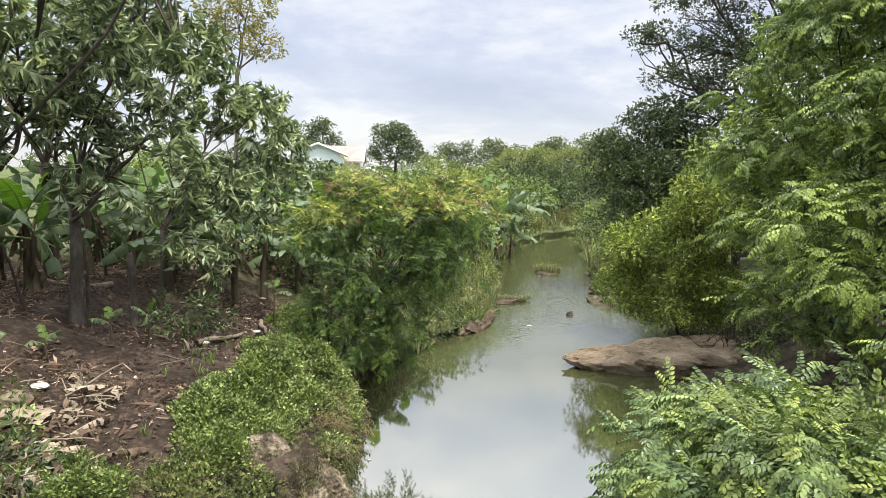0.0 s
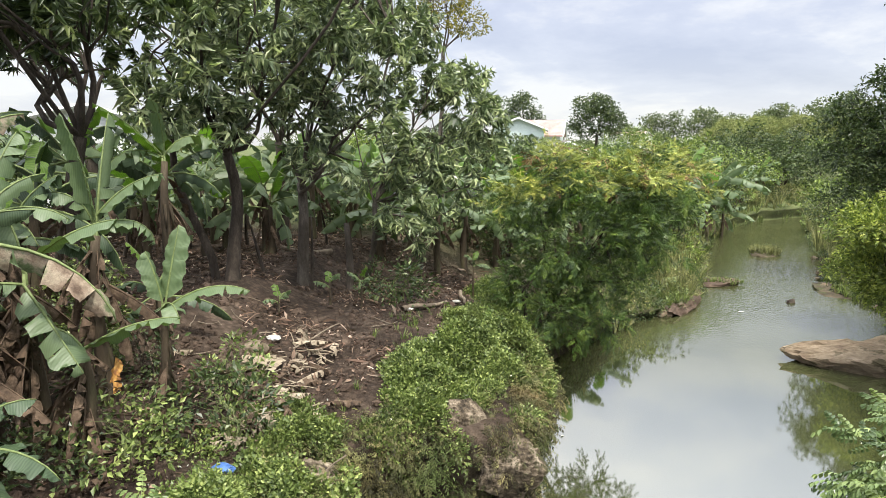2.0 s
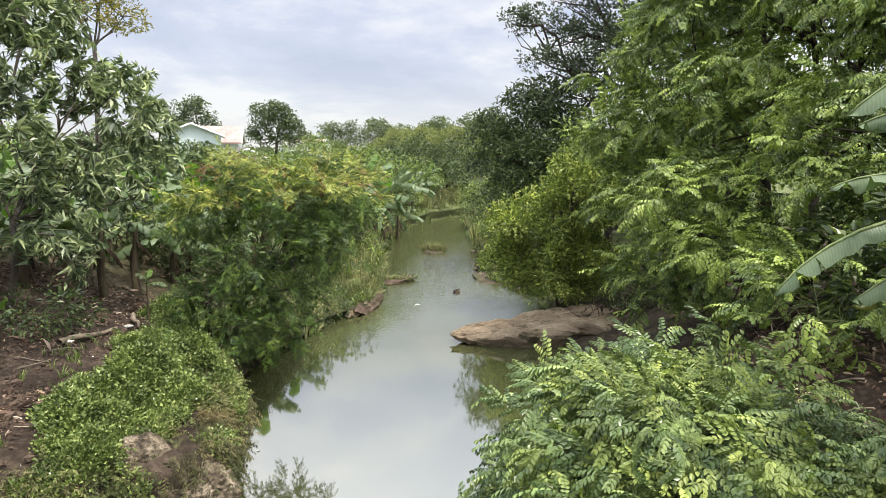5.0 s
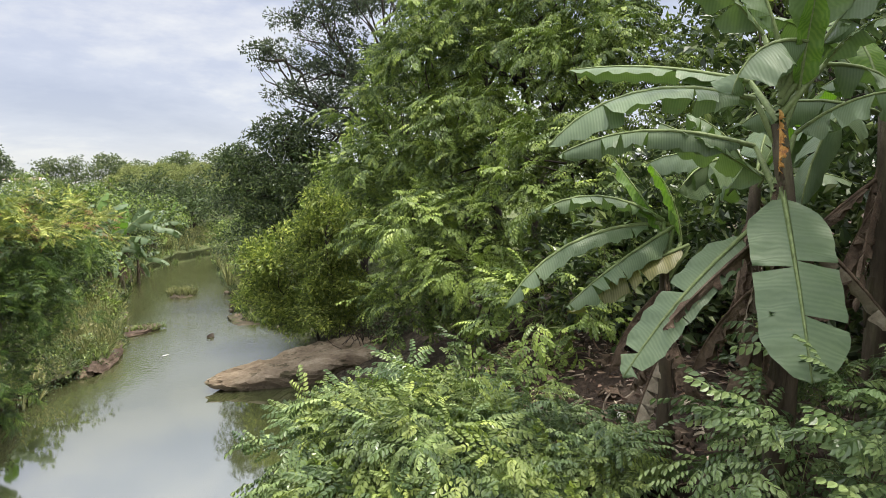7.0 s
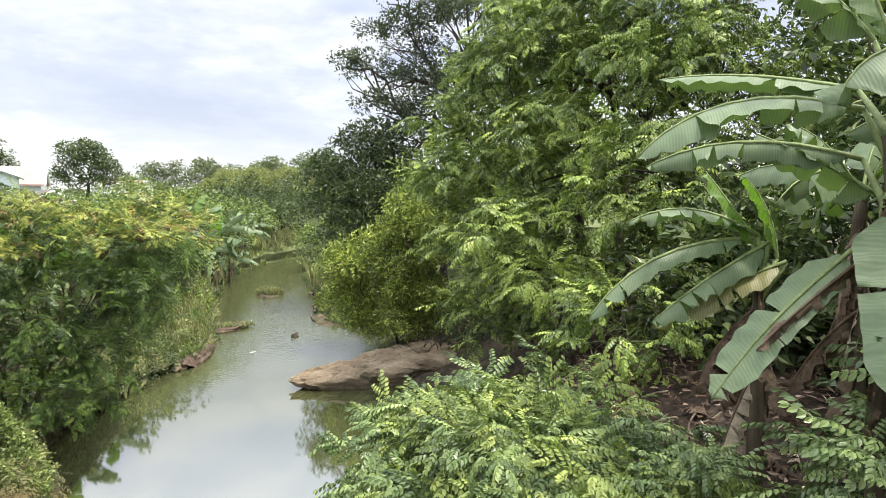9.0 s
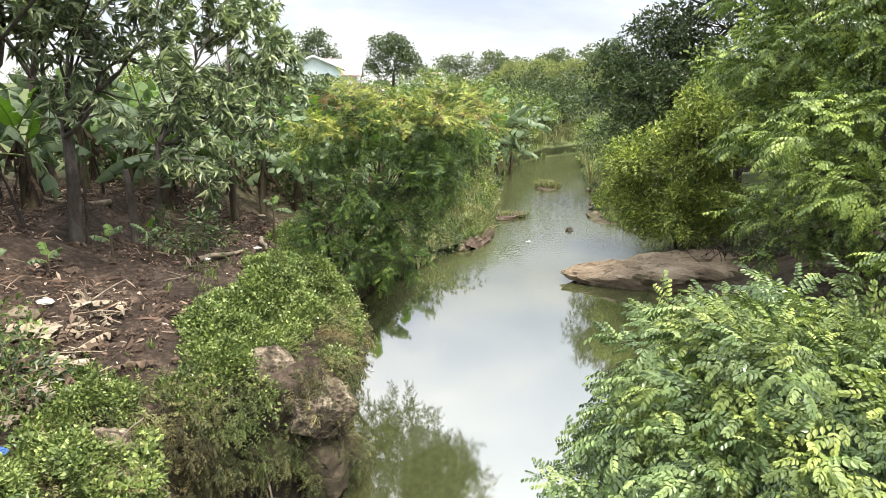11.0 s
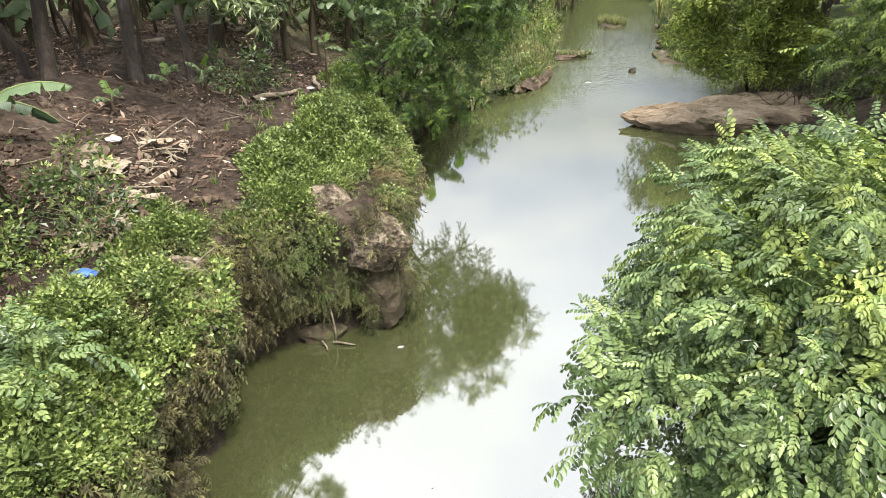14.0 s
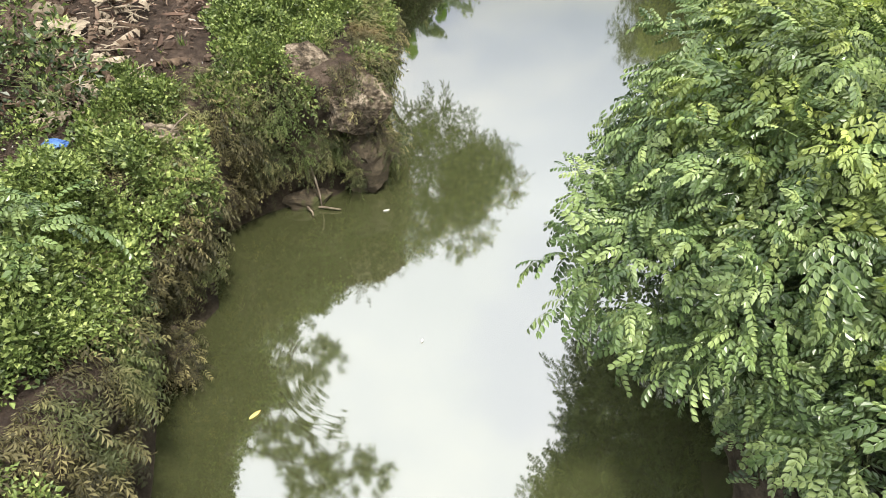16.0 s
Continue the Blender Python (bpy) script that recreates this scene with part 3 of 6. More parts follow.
# ---- ground and river ----
LY = [-12, 3.2, 4.4, 4.9, 5.8, 6.5, 7.0, 7.5, 7.9, 8.3, 8.8, 9.7, 11.2, 13.4, 16.4, 18.4, 20.0, 22.5, 25.3, 28.8, 36, 44, 51, 59, 65, 72, 90]
LX = [-2.5, -2.9, -3.3, -3.4, -3.05, -3.4, -3.65, -3.3, -2.9, -2.0, -1.65, -1.5, -1.6, -2.3, -2.6, -2.0, -1.4, -0.3, 1.6, 2.3, 2.75, 4.0, 5.2, 9.2, 14.0, 24, 60]
RY = [-12, 3.0, 5.0, 8.0, 12, 16, 18, 20, 23, 25.7, 28, 30, 34, 37.6, 43, 54, 62, 70, 90]
RX = [2.5, 2.65, 2.9, 3.5, 4.6, 5.8, 7.0, 8.0, 8.2, 8.9, 8.6, 7.7, 8.2, 9.3, 9.6, 11.5, 15.5, 24.5, 66]
LIP_Y = [-12, 9, 12, 16, 19, 22, 26, 32, 45, 60, 90]
LIP_Z = [2.2, 2.1, 2.1, 1.9, 1.2, 0.4, 0.35, 0.4, 0.7, 1.0, 1.4]
IN_Y, IN_Z = [0, 16, 24, 35, 60], [3.15, 3.15, 2.7, 2.1, 2.5]
# distances from the water's edge
LD = [0.22, 0.46, 0.34, 0.10, 0.0, 0.12, 0.4, 1.2, 2.5, 4.9, 6.5, 15, 40, 100, 400, 2500]
RD = [0.0, 0.15, 0.6, 1.5, 2.5, 3.5, 6.0, 10, 16, 40, 100, 400, 2500]
R_NEAR = [0.0, 0.6, 1.3, 2.2, 3.0, 3.4, 3.6, 3.8, 4.0, 4.5, 5.5, 6.5, 6.5]
R_MID = [0.0, 0.25, 0.40, 0.60, 0.9, 1.4, 2.6, 3.2, 3.5, 4.5, 5.5, 6.5, 6.5]
R_FAR = [0.0, 0.15, 0.25, 0.45, 0.7, 0.9, 1.5, 2.3, 3.0, 4.0, 5.0, 6.5, 6.5]


def left_edge(y):
    return np.interp(y, LY, LX)


def right_edge(y):
    return np.interp(y, RY, RX)


def left_heights(y):
    t = float(np.interp(y, LIP_Y, LIP_Z))
    n = float(np.interp(y, IN_Y, IN_Z))
    return [0.0, 0.14 * t, 0.4 * t, 0.66 * t, 0.8 * t, 0.93 * t, t, t + 0.12, t + 0.3, max(t + 0.5, 0.75 * n), max(n, t), n + 0.15, 4.0, 5.0, 6.3, 6.5]


def right_heights(y):
    a = float(np.interp(y, [8, 14], [0, 1]))
    b = float(np.interp(y, [28, 34], [0, 1]))
    h = np.array(R_NEAR) * (1 - a) + np.array(R_MID) * a
    return h * (1 - b) + np.array(R_FAR) * b


def rise(x, y):
    """Small lumps of the ground."""
    return 0.10 * noise3((x, y, 0), 0.7, 3.0) + 0.05 * noise3((x, y, 0), 2.2, 8.0)


def ground_z(x, y):
    l, r = left_edge(y), right_edge(y)
    if x < l:
        return float(np.interp(l - x, LD[4:], left_heights(y)[4:])) + rise(x, y) * min(1, (l - x))
    if x > r:
        return float(np.interp(x - r, RD, right_heights(y))) + rise(x, y) * min(1, (x - r))
    return -0.4


def build_ground():
    ys = np.concatenate([np.arange(-12, 2, 0.5), np.arange(2, 26, 0.13), np.arange(26, 60, 0.6), np.geomspace(60, 2600, 40)])
    dl = np.unique(np.concatenate([np.arange(0.4, 9, 0.16), np.geomspace(9, 2500, 34)]))[::-1]
    wall = np.linspace(0, 6, 15)[::-1]
    dr = np.unique(np.concatenate([np.arange(0.0, 8, 0.16), np.geomspace(8, 2500, 34)]))
    V = []
    for y in ys:
        l, r = float(left_edge(y)), float(right_edge(y))
        hl, hr = left_heights(y), right_heights(y)
        for d in dl:
            x = l - d
            V.append((x, y, np.interp(d, LD[5:], hl[5:]) + rise(x, y)))
        for k in wall:
            d, z = np.interp(k, range(7), LD[:7]), np.interp(k, range(7), hl[:7])
            w = min(1.0, z / 0.5)
            b = 0.22 * noise3((l, y, z), 1.1, 2.0) + 0.16 * noise3((l, y, z), 3.3, 4.0) + 0.05 * noise3((l, y, z), 9.0, 4.0)
            V.append((l - d + b * w, y + 0.05 * w * noise3((l, y, z), 2.9, 9.0), z + rise(l - d, y) * w))
        for q in (0.12, 0.5, 0.88):
            V.append((l + (r - l) * q, y, -0.7))
        for d in dr:
            x = r + d
            w = min(1.0, d / 0.5)
            V.append((x + w * 0.12 * noise3((x, y, 0), 1.7, 6.0), y, np.interp(d, RD, hr) + rise(x, y) * w))
    n = len(V) // len(ys)
    i = np.arange(len(ys) - 1)[:, None] * n + np.arange(n - 1)[None]
    a, b, c, d = i.ravel(), i.ravel() + 1, i.ravel() + 1 + n, i.ravel() + n
    F = np.concatenate([np.stack([a, b, c], 1), np.stack([a, c, d], 1)])
    part("ground", (np.array(V), F), M_GROUND, None, "dark soil river banks with steep worn edges", True, category="ground", kind="structure")


def build_water():
    V, ys = [], np.concatenate([np.arange(-12, 60, 0.5), np.linspace(60, 90, 20)])
    for y in ys:
        l, r = left_edge(y) - 0.6, right_edge(y) + 0.6
        V += [(l + (r - l) * q, y, 0.0) for q in np.linspace(0, 1, 9)]
    i = np.arange(len(ys) - 1)[:, None] * 9 + np.arange(8)[None]
    a, b, c, d = i.ravel(), i.ravel() + 1, i.ravel() + 10, i.ravel() + 9
    F = np.concatenate([np.stack([a, b, c], 1), np.stack([a, c, d], 1)])
    part("water", (np.array(V), F), M_WATER, None, "calm murky green river water reflecting the sky", True, category="river", kind="structure")


build_ground()
build_water()


# ---- rocks ----
def rock(name, at, size, mat, label, seed, turn_z=0.0, flat=0.0, rough=0.3, div=4, under=0.0):
    """A worn boulder: a sphere with broken facets. flat presses its top level."""
    bm = bmesh.new()
    bmesh.ops.create_icosphere(bm, subdivisions=div, radius=1.0)
    rng = np.random.default_rng(seed)
    planes = [(unit(rng.normal(0, 1, 3)), rng.uniform(0.5, 0.85)) for _ in range(14)]
    for v in bm.verts:
        p = np.array(v.co)
        for nrm, d in planes:
            over = p @ nrm - d
            if over > 0:
                p = p - nrm * over * 0.97
        p *= 1 + rough * 0.4 * noise3(p, 1.6, seed) + rough * 0.3 * abs(noise3(p, 4.0, seed)) + rough * 0.3 * abs(noise3(p, 9, seed)) + rough * 0.12 * noise3(p, 22, seed)
        if flat and p[2] > flat:
            p[2] = flat + (p[2] - flat) * 0.4
        if p[2] < 0.35:
            p[:2] *= 1 - under * min(1, (0.35 - p[2]) / 0.5)
        v.co = p * size
    me = bpy.data.meshes.new(name)
    bm.to_mesh(me)
    bm.free()
    me.polygons.foreach_set("use_smooth", np.full(len(me.polygons), False))
    me.materials.append(mat)
    ob = new(name, me)
    ob.matrix_basis = pose(*at, 0, 0, turn_z)
    return tagged(ob, label, "rock")


rock("rock", (-2.44, 8.7, 2.04), (0.36, 0.32, 0.38), M_ROCK, "pale squared boulder perched on the grassy bank edge", 3, 20, 0, 0.35, 5)
rock("rock", (-1.84, 8.52, 1.38), (0.58, 0.50, 0.50), M_ROCK, "big pale cracked rock at the corner of the bank", 5, 35, 0, 0.5, 5)
rock("rock", (-1.72, 8.75, 0.55), (0.60, 0.58, 0.75), M_WETROCK, "mossy dark rock under the corner of the bank", 6, 80, 0, 0.5, 4, 0.25)
rock("rock", (-2.65, 8.55, 0.75), (0.65, 0.45, 0.80), M_WETROCK, "mossy brown rock face under the bank edge", 8, 10, 0, 0.5, 4)
rock("rock", (-3.3, 7.9, 1.0), (0.55, 0.5, 0.8), M_WETROCK, "mossy brown rock face under the bank edge", 9, 50, 0, 0.5, 4)
rock("rock", (-3.75, 7.2, 0.9), (0.5, 0.6, 0.8), M_WETROCK, "mossy brown rock face under the bank edge", 10, 120, 0, 0.5, 4)
rock("rock", (-2.55, 8.15, 0.05), (0.42, 0.25, 0.2), M_WETROCK, "wet dark stone at the foot of the bank", 12, 20, 0, 0.5, 3)
rock("rock", (-3.8, 6.6, 2.0), (0.40, 0.4, 0.22), M_ROCK, "brown stone bared among the weeds", 15, 0, 0, 0.5)
rock("rock", (-3.55, 5.35, 1.2), (0.30, 0.35, 0.6), M_WETROCK, "upright weathered brown stone in the bank face", 17, 0, 0, 0.5)
rock("rock", (-3.35, 4.7, 0.3), (0.28, 0.4, 0.35), M_WETROCK, "dark wet stone under the bank", 19, 40, 0, 0.5)


def rock_slab(at, a, b, h, mat, label, seed, turn_z):
    """A flat ledge: an uneven outline with a sandy top that rises to one end, over an undercut side."""
    n, rings = 90, []
    shape = [(0.0, 1.0), (0.2, 1.0), (0.35, 1.0), (0.5, 1.0), (0.62, 1.0), (0.72, 0.99), (0.82, 0.97), (0.9, 0.93), (0.96, 0.84), (1.0, 0.7), (0.99, 0.55), (0.95, 0.42), (0.91, 0.30), (0.86, 0.1), (0.84, -0.3)]
    V, F = [], []
    for r, z in shape:
        for k in range(n):
            q = 2 * math.pi * k / n
            c, s = math.cos(q), math.sin(q)
            o = 1 + 0.20 * noise3((c, s, 0), 1.6, seed) + 0.14 * noise3((c, s, 0), 4.0, seed) + 0.08 * noise3((c, s, z), 11.0, seed)
            x = a * r * o * c
            y = b * r * o * s * (0.55 + 0.45 * min(1.0, (x / a + 1.0) / 1.1))
            lift = 0.50 + 0.75 * max(0.0, 0.5 + 0.5 * x / a) ** 1.2
            step = 0.10 * round(3.0 * noise3((x, y, 0), 0.8, seed + 3)) / 3.0
            V.append((x, y, z * h * lift + step + 0.15 * noise3((x, y, 0), 1.0, seed) + 0.09 * noise3((x, y, z), 3.2, seed) + 0.05 * noise3((x, y, z), 8.0, seed)))
    for i in range(len(shape) - 1):
        for k in range(n):
            p, q = i * n + k, i * n + (k + 1) % n
            F += [(p, p + n, q + n), (p, q + n, q)]
    part("rock_slab", (np.array(V), np.array(F)), mat, None, label, False, pose(*at, 0, 0, turn_z), category="rock")


rock_slab((7.15, 20.2, 0.0), 3.2, 1.5, 0.78, M_SLAB, "long flat sandy rock slab jutting into the river", 23, 4)
rock("rock", (2.85, 3.4, 0.25), (0.5, 0.7, 0.6), M_WETROCK, "dark wet rock at the river edge under the bush", 29, 0, 0, 0.5)
rock("rock", (2.75, 2.4, 0.2), (0.4, 0.5, 0.4), M_WETROCK, "dark wet rock at the river edge under the bush", 30, 60, 0, 0.5)
rock("islet", (6.55, 40.3, 0.0), (0.95, 1.1, 0.26), M_WETROCK, "low gravel islet with a grassy tuft in the river", 33, 0, 0.6, 0.3, 3)
rock("stone", (5.6, 27.75, 0.02), (0.22, 0.15, 0.16), M_BARK2, "small dark stone breaking the water surface", 37, 20, 0, 0.3, 2)
rock("gravel_spit", (3.1, 30.7, -0.02), (1.7, 0.75, 0.32), M_CLOD, "low gravel spit with weeds reaching into the river", 41, 22, 0.5, 0.4, 4)
rock("mud_bank", (1.35, 26.3, 0.0), (0.75, 2.6, 0.55), M_CLOD, "worn brown mud bank at the water edge", 45, -14, 0.5, 0.4, 4)
rock("mud_bank", (2.1, 33.5, 0.0), (0.8, 2.6, 0.5), M_CLOD, "worn brown mud bank at the water edge", 46, -8, 0.5, 0.4, 4)
for k in range(14):
    y = RNG.uniform(23, 36)
    s = RNG.uniform(0.12, 0.34)
    tagged(rock("stone", (float(left_edge(y)) + RNG.uniform(-0.3, 0.35), y, 0.06), (s, s * 0.8, s * 0.6), M_SLAB, "brown stone at the foot of the low bank", 80 + k, RNG.uniform(0, 180), 0, 0.3, 2), group="stones of the low bank")
rock("gravel_bar", (8.0, 30.4, -0.05), (1.5, 2.2, 0.25), M_WETROCK, "grey gravel bar beside the broken water", 43, 10, 0.5, 0.4, 4)
for k in range(16):
    y = RNG.uniform(27, 42)
    x = right_edge(y) + RNG.uniform(-0.5, 0.7)
    s = RNG.uniform(0.12, 0.32)
    tagged(rock("stone", (x, y, 0.05), (s, s * 0.8, s * 0.6), M_SLAB, "pale river stone at the far water edge", 50 + k, RNG.uniform(0, 180), 0, 0.3, 2), group="stones at the far bend")


# ---- low plants on the banks ----
def bank_cover():
    """Weeds on the near bank top, ferns on its face, litter on the dug soil."""
    rng = np.random.default_rng(11)
    P, D, S = [], [], []
    stones = [(-2.42, 8.55, 0.40), (-1.84, 8.45, 0.52), (-3.75, 6.55, 0.36), (-4.46, 5.66, 0.16)]
    while len(P) < 16000:
        y = rng.uniform(1.0, 19.5)
        d = rng.uniform(-0.12, 4.2)
        x = float(left_edge(y)) - d
        reach = 1.8 + 1.2 * noise3((x * 0.4, y, 0), 0.45, 2.2) + (0.5 if y < 8 else 0)
        if (x < -4.6 and y < 7.2 and rng.random() < 0.85) or d > reach or noise3((x, y, 0), 0.9, 14) > 0.30 or any((x - u) ** 2 + (y - v) ** 2 < r * r for u, v, r in stones):
            continue
        mound = max(0.0, 0.20 + 0.8 * noise3((x, y, 0), 0.8, 21) + 0.45 * noise3((x, y, 0), 2.4, 22)) * min(1, (reach - d) / 0.6) * min(1, d / 0.5)
        z = (ground_z(x, y) if d > 0.12 else float(np.interp(y, LIP_Y, LIP_Z)) - 0.1 - 0.5 * rng.random() ** 2) + mound * rng.random() ** 0.3 - 0.02
        P.append((x, y, z))
        D.append((rng.normal(0.25, 0.6), rng.normal(-0.2, 0.6), 0.8))
        S.append(rng.uniform(0.6, 1.2) * (1.05 + 0.5 * noise3((x, y, 0), 0.8, 47)))
    part("weeds", spread(T_WEED, np.array(P), np.array(D), np.array(S), rng, 1.0), M_WEED, None, "low leafy green weeds covering the bank top", category="weeds", kind="stuff")
    P, D, S = [], [], []
    while len(P) < 4600:
        y = rng.uniform(1.0, 20.5)
        t = float(np.interp(y, LIP_Y, LIP_Z))
        u = rng.random()
        k = 1.4 + 5.0 * u
        hl = left_heights(y)
        d, z = np.interp(k, range(7), LD[:7]), np.interp(k, range(7), hl[:7])
        x = float(left_edge(y)) - d
        if noise3((x, y, z), 1.3, 31) > (0.45 if 5.8 < y < 8.4 else 0.2) or (8.1 < y < 9.0 and rng.random() < 0.5):
            continue
        out = 0.22 * noise3((float(left_edge(y)), y, z), 1.1, 2.0) + 0.03 + (0.25 if 7.0 < y < 9.2 else 0) * rng.random()
        P.append((x + out, y, z + rng.uniform(-0.05, 0.05)))
        D.append((1.0 + rng.normal(0, 0.3), rng.normal(-0.1, 0.5), rng.normal(-0.15, 0.35)))
        S.append(rng.uniform(0.65, 1.4))
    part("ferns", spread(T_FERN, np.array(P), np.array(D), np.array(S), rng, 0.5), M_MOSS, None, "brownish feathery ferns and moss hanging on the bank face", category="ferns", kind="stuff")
    P, D, S = [], [], []
    while len(P) < 2500:
        y = rng.uniform(5.5, 14.5)
        d = rng.uniform(-0.05, 1.0)
        x = float(left_edge(y)) - d
        if noise3((x, y, 0), 0.9, 71) < -0.05:
            continue
        on_rock = rng.random() < 0.02
        if not on_rock and any((x - u) ** 2 + (y - v) ** 2 < r * r for u, v, r in stones):
            continue
        if on_rock:
            x, y = -2.05 + rng.normal(0, 0.25), 8.65 + rng.normal(0, 0.18)
        P.append((x, y, (1.72 - 0.5 * ((x + 1.95) ** 2 + (y - 8.55) ** 2) if on_rock else ground_z(x, y)) + rng.uniform(-0.04, 0.06)))
        D.append((rng.normal(0.4, 0.6), rng.normal(0, 0.6), rng.uniform(0, 0.7)))
        S.append(rng.uniform(0.6, 1.2))
    part("moss", spread(T_FERN, np.array(P), np.array(D), np.array(S), rng, 0.8), M_LIP, None, "yellowish moss and fine grass on the bank lip", category="moss", kind="stuff")
    P, D, S = [], [], []
    while len(P) < 13000:
        y = rng.uniform(3, 26)
        d = rng.uniform(1.2, 13)
        x = float(left_edge(y)) - d
        if noise3((x, y, 0), 0.6, 41) < -0.12 + 0.25 * rng.random():
            continue
        P.append((x, y, ground_z(x, y) + 0.03))
        D.append((rng.normal(), rng.normal(), rng.normal(0.1, 0.3)))
        S.append(rng.uniform(0.3, 1.0) * (2.0 if rng.random() < 0.06 else 1))
    for _ in range(6500):
        y = rng.uniform(2.5, 12.5)
        x = float(right_edge(y)) + rng.uniform(0.8, 8)
        P.append((x, y, ground_z(x, y) + 0.04))
        D.append((rng.normal(), rng.normal(), rng.normal(0.1, 0.3)))
        S.append(rng.uniform(0.4, 1.0))
    flake = [leaflet(0.16, 0.05, 0.5, 0.25), leaflet(0.09, 0.07, 0.3, 0.3), leaflet(0.26, 0.035, 0.6, 0.1)]
    part("leaf_litter", spread(flake, np.array(P), np.array(D), np.array(S), rng, 1.2), M_LITTER, None, "dry brown leaf litter scattered on dark soil", category="leaf litter", kind="stuff")

    P = []
    for _ in range(90):
        y = rng.uniform(2.5, 15)
        x = float(left_edge(y)) - rng.uniform(-0.1, 2.5)
        P.append((x, y, (ground_z(x, y) + 0.22) if x < left_edge(y) - 0.3 else rng.uniform(0.5, 2.0)))
    P = np.array(P)
    part("fallen_petals", spread([leaflet(0.035, 0.025, 0.3, 0.1)], P, rng.normal(0, 1, P.shape), rng.uniform(0.7, 1.2, len(P)), rng, 1.0), M_PLASTIC, None, "small white fallen petals on the weeds", category="petals", kind="stuff")


bank_cover()


def rock_ferns(count):
    """Small ferns and moss rooted on the mossy rocks of the near bank."""
    rng = np.random.default_rng(83)
    P, D = [], []
    for ob in list(scene.objects):
        if ob.type == "MESH" and ob.name.startswith("rock") and ob.data.materials[0] == M_WETROCK and ob.location.x < 0 and ob.location.y < 12:
            m = ob.matrix_basis
            for v in ob.data.vertices:
                w, n = m @ v.co, m.to_3x3() @ v.normal
                if w.z > 0.28 and n.x * 0.7 - n.y * 0.5 + n.z * 0.5 > 0 and noise3(w, 1.6, 3) > -0.2:
                    P.append(w)
                    D.append(n)
    pick = rng.permutation(len(P))[:count]
    P, D = np.array(P)[pick], np.array(D)[pick]
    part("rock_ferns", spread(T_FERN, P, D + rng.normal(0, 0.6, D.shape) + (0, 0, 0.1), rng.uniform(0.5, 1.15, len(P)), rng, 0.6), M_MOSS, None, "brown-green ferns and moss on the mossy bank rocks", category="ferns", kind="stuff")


rock_ferns(2200)


def clods():
    """Lumps of dug soil."""
    rng = np.random.default_rng(17)
    kinds_ = []
    for k in range(5):
        bm = bmesh.new()
        bmesh.ops.create_icosphere(bm, subdivisions=1, radius=0.05)
        V = np.array([np.array(v.co) * (1 + 0.45 * noise3(np.array(v.co) * 20, 0.9, 3 * k)) * (1.2, 1, 0.7) for v in bm.verts])
        F = np.array([[v.index for v in f.verts] for f in bm.faces])
        bm.free()
        kinds_.append((V, F))
    P = []
    while len(P) < 3600:
        y = rng.uniform(4.5, 20)
        x = float(left_edge(y)) - rng.uniform(1.0, 9)
        if noise3((x, y, 0), 0.8, 23) > -0.15 + 0.3 * rng.random():
            P.append((x, y, ground_z(x, y) + rng.uniform(-0.01, 0.03)))
    P = np.array(P)
    S = rng.uniform(0.35, 1.0, len(P)) * np.where(rng.random(len(P)) < 0.08, 2.2, 1.0)
    part("soil_clods", spread(kinds_, P, rng.normal(0, 1, P.shape), S, rng, 1.5), M_CLOD, None, "crumbled clods of dug brown soil", category="soil", kind="stuff")


clods()


def grass_patch(name, label, spots, templates, mat, seed):
    """Tufts over ellipses on the ground: (x, y, half x, half y, count, size)."""
    rng = np.random.default_rng(seed)
    P, S = [], []
    for x, y, a, b, n, s in spots:
        for _ in range(n):
            q, r = rng.uniform(0, 6.283), math.sqrt(rng.random())
            px, py = x + a * r * math.cos(q), y + b * r * math.sin(q)
            if ground_z(px, py) < 0 and (px, py) != (x, y) and (x, y) not in ((6.55, 40.3), (3.1, 30.7)):
                continue
            P.append((px, py, max(ground_z(px, py), 0.12) - 0.05))
            S.append(s * rng.uniform(0.6, 1.2))
    n = len(P)
    turns = np.array([turn(rng.normal(0, 0.12), rng.normal(0, 0.12), rng.uniform(0, 6.28)) for _ in range(n)])
    pick = rng.integers(0, len(templates), n)
    P, S = np.array(P), np.array(S)
    geo = merge([scatter(templates[k], P[pick == k], turns[pick == k], S[pick == k]) for k in range(len(templates)) if (pick == k).any()])
    part(name, geo, mat, None, label, category="grass", kind="stuff")


grass_patch("tall_grass", "pale green tall grass at the water edge", [(0.9, 29.0, 1.0, 3.0, 260, 0.6), (1.3, 34.0, 1.3, 2.8, 300, 0.8), (1.7, 38, 1.2, 3, 140, 0.9), (6.55, 40.3, 0.85, 0.9, 190, 0.36),
            (9.8, 36, 1.4, 3.0, 120, 1.0), (10.6, 42, 1.6, 4, 130, 1.2), (12.5, 52, 2, 6, 110, 1.4), (4.0, 51, 1.2, 5, 110, 1.1), (8.0, 61, 3.5, 3, 110, 1.2)], T_REED, M_GRASS, 61)
grass_patch("bank_grass", "short green grass and weeds on the low bank", [(-1.7, 22.3, 1.2, 2.2, 220, 0.45), (0.0, 25, 1.2, 2.4, 220, 0.45), (0.9, 28, 1.0, 2, 120, 0.4), (3.1, 30.7, 1.2, 0.5, 130, 0.5),
            (3.0, 46, 1.5, 5, 200, 1.2), (6.0, 57, 3, 4, 200, 1.3), (13, 66, 5, 3, 200, 1.5), (-4.0, 12.5, 1.2, 2.5, 60, 0.5), (-3.6, 8.0, 0.8, 1.5, 40, 0.4)], T_GRASS, M_WEED, 62)


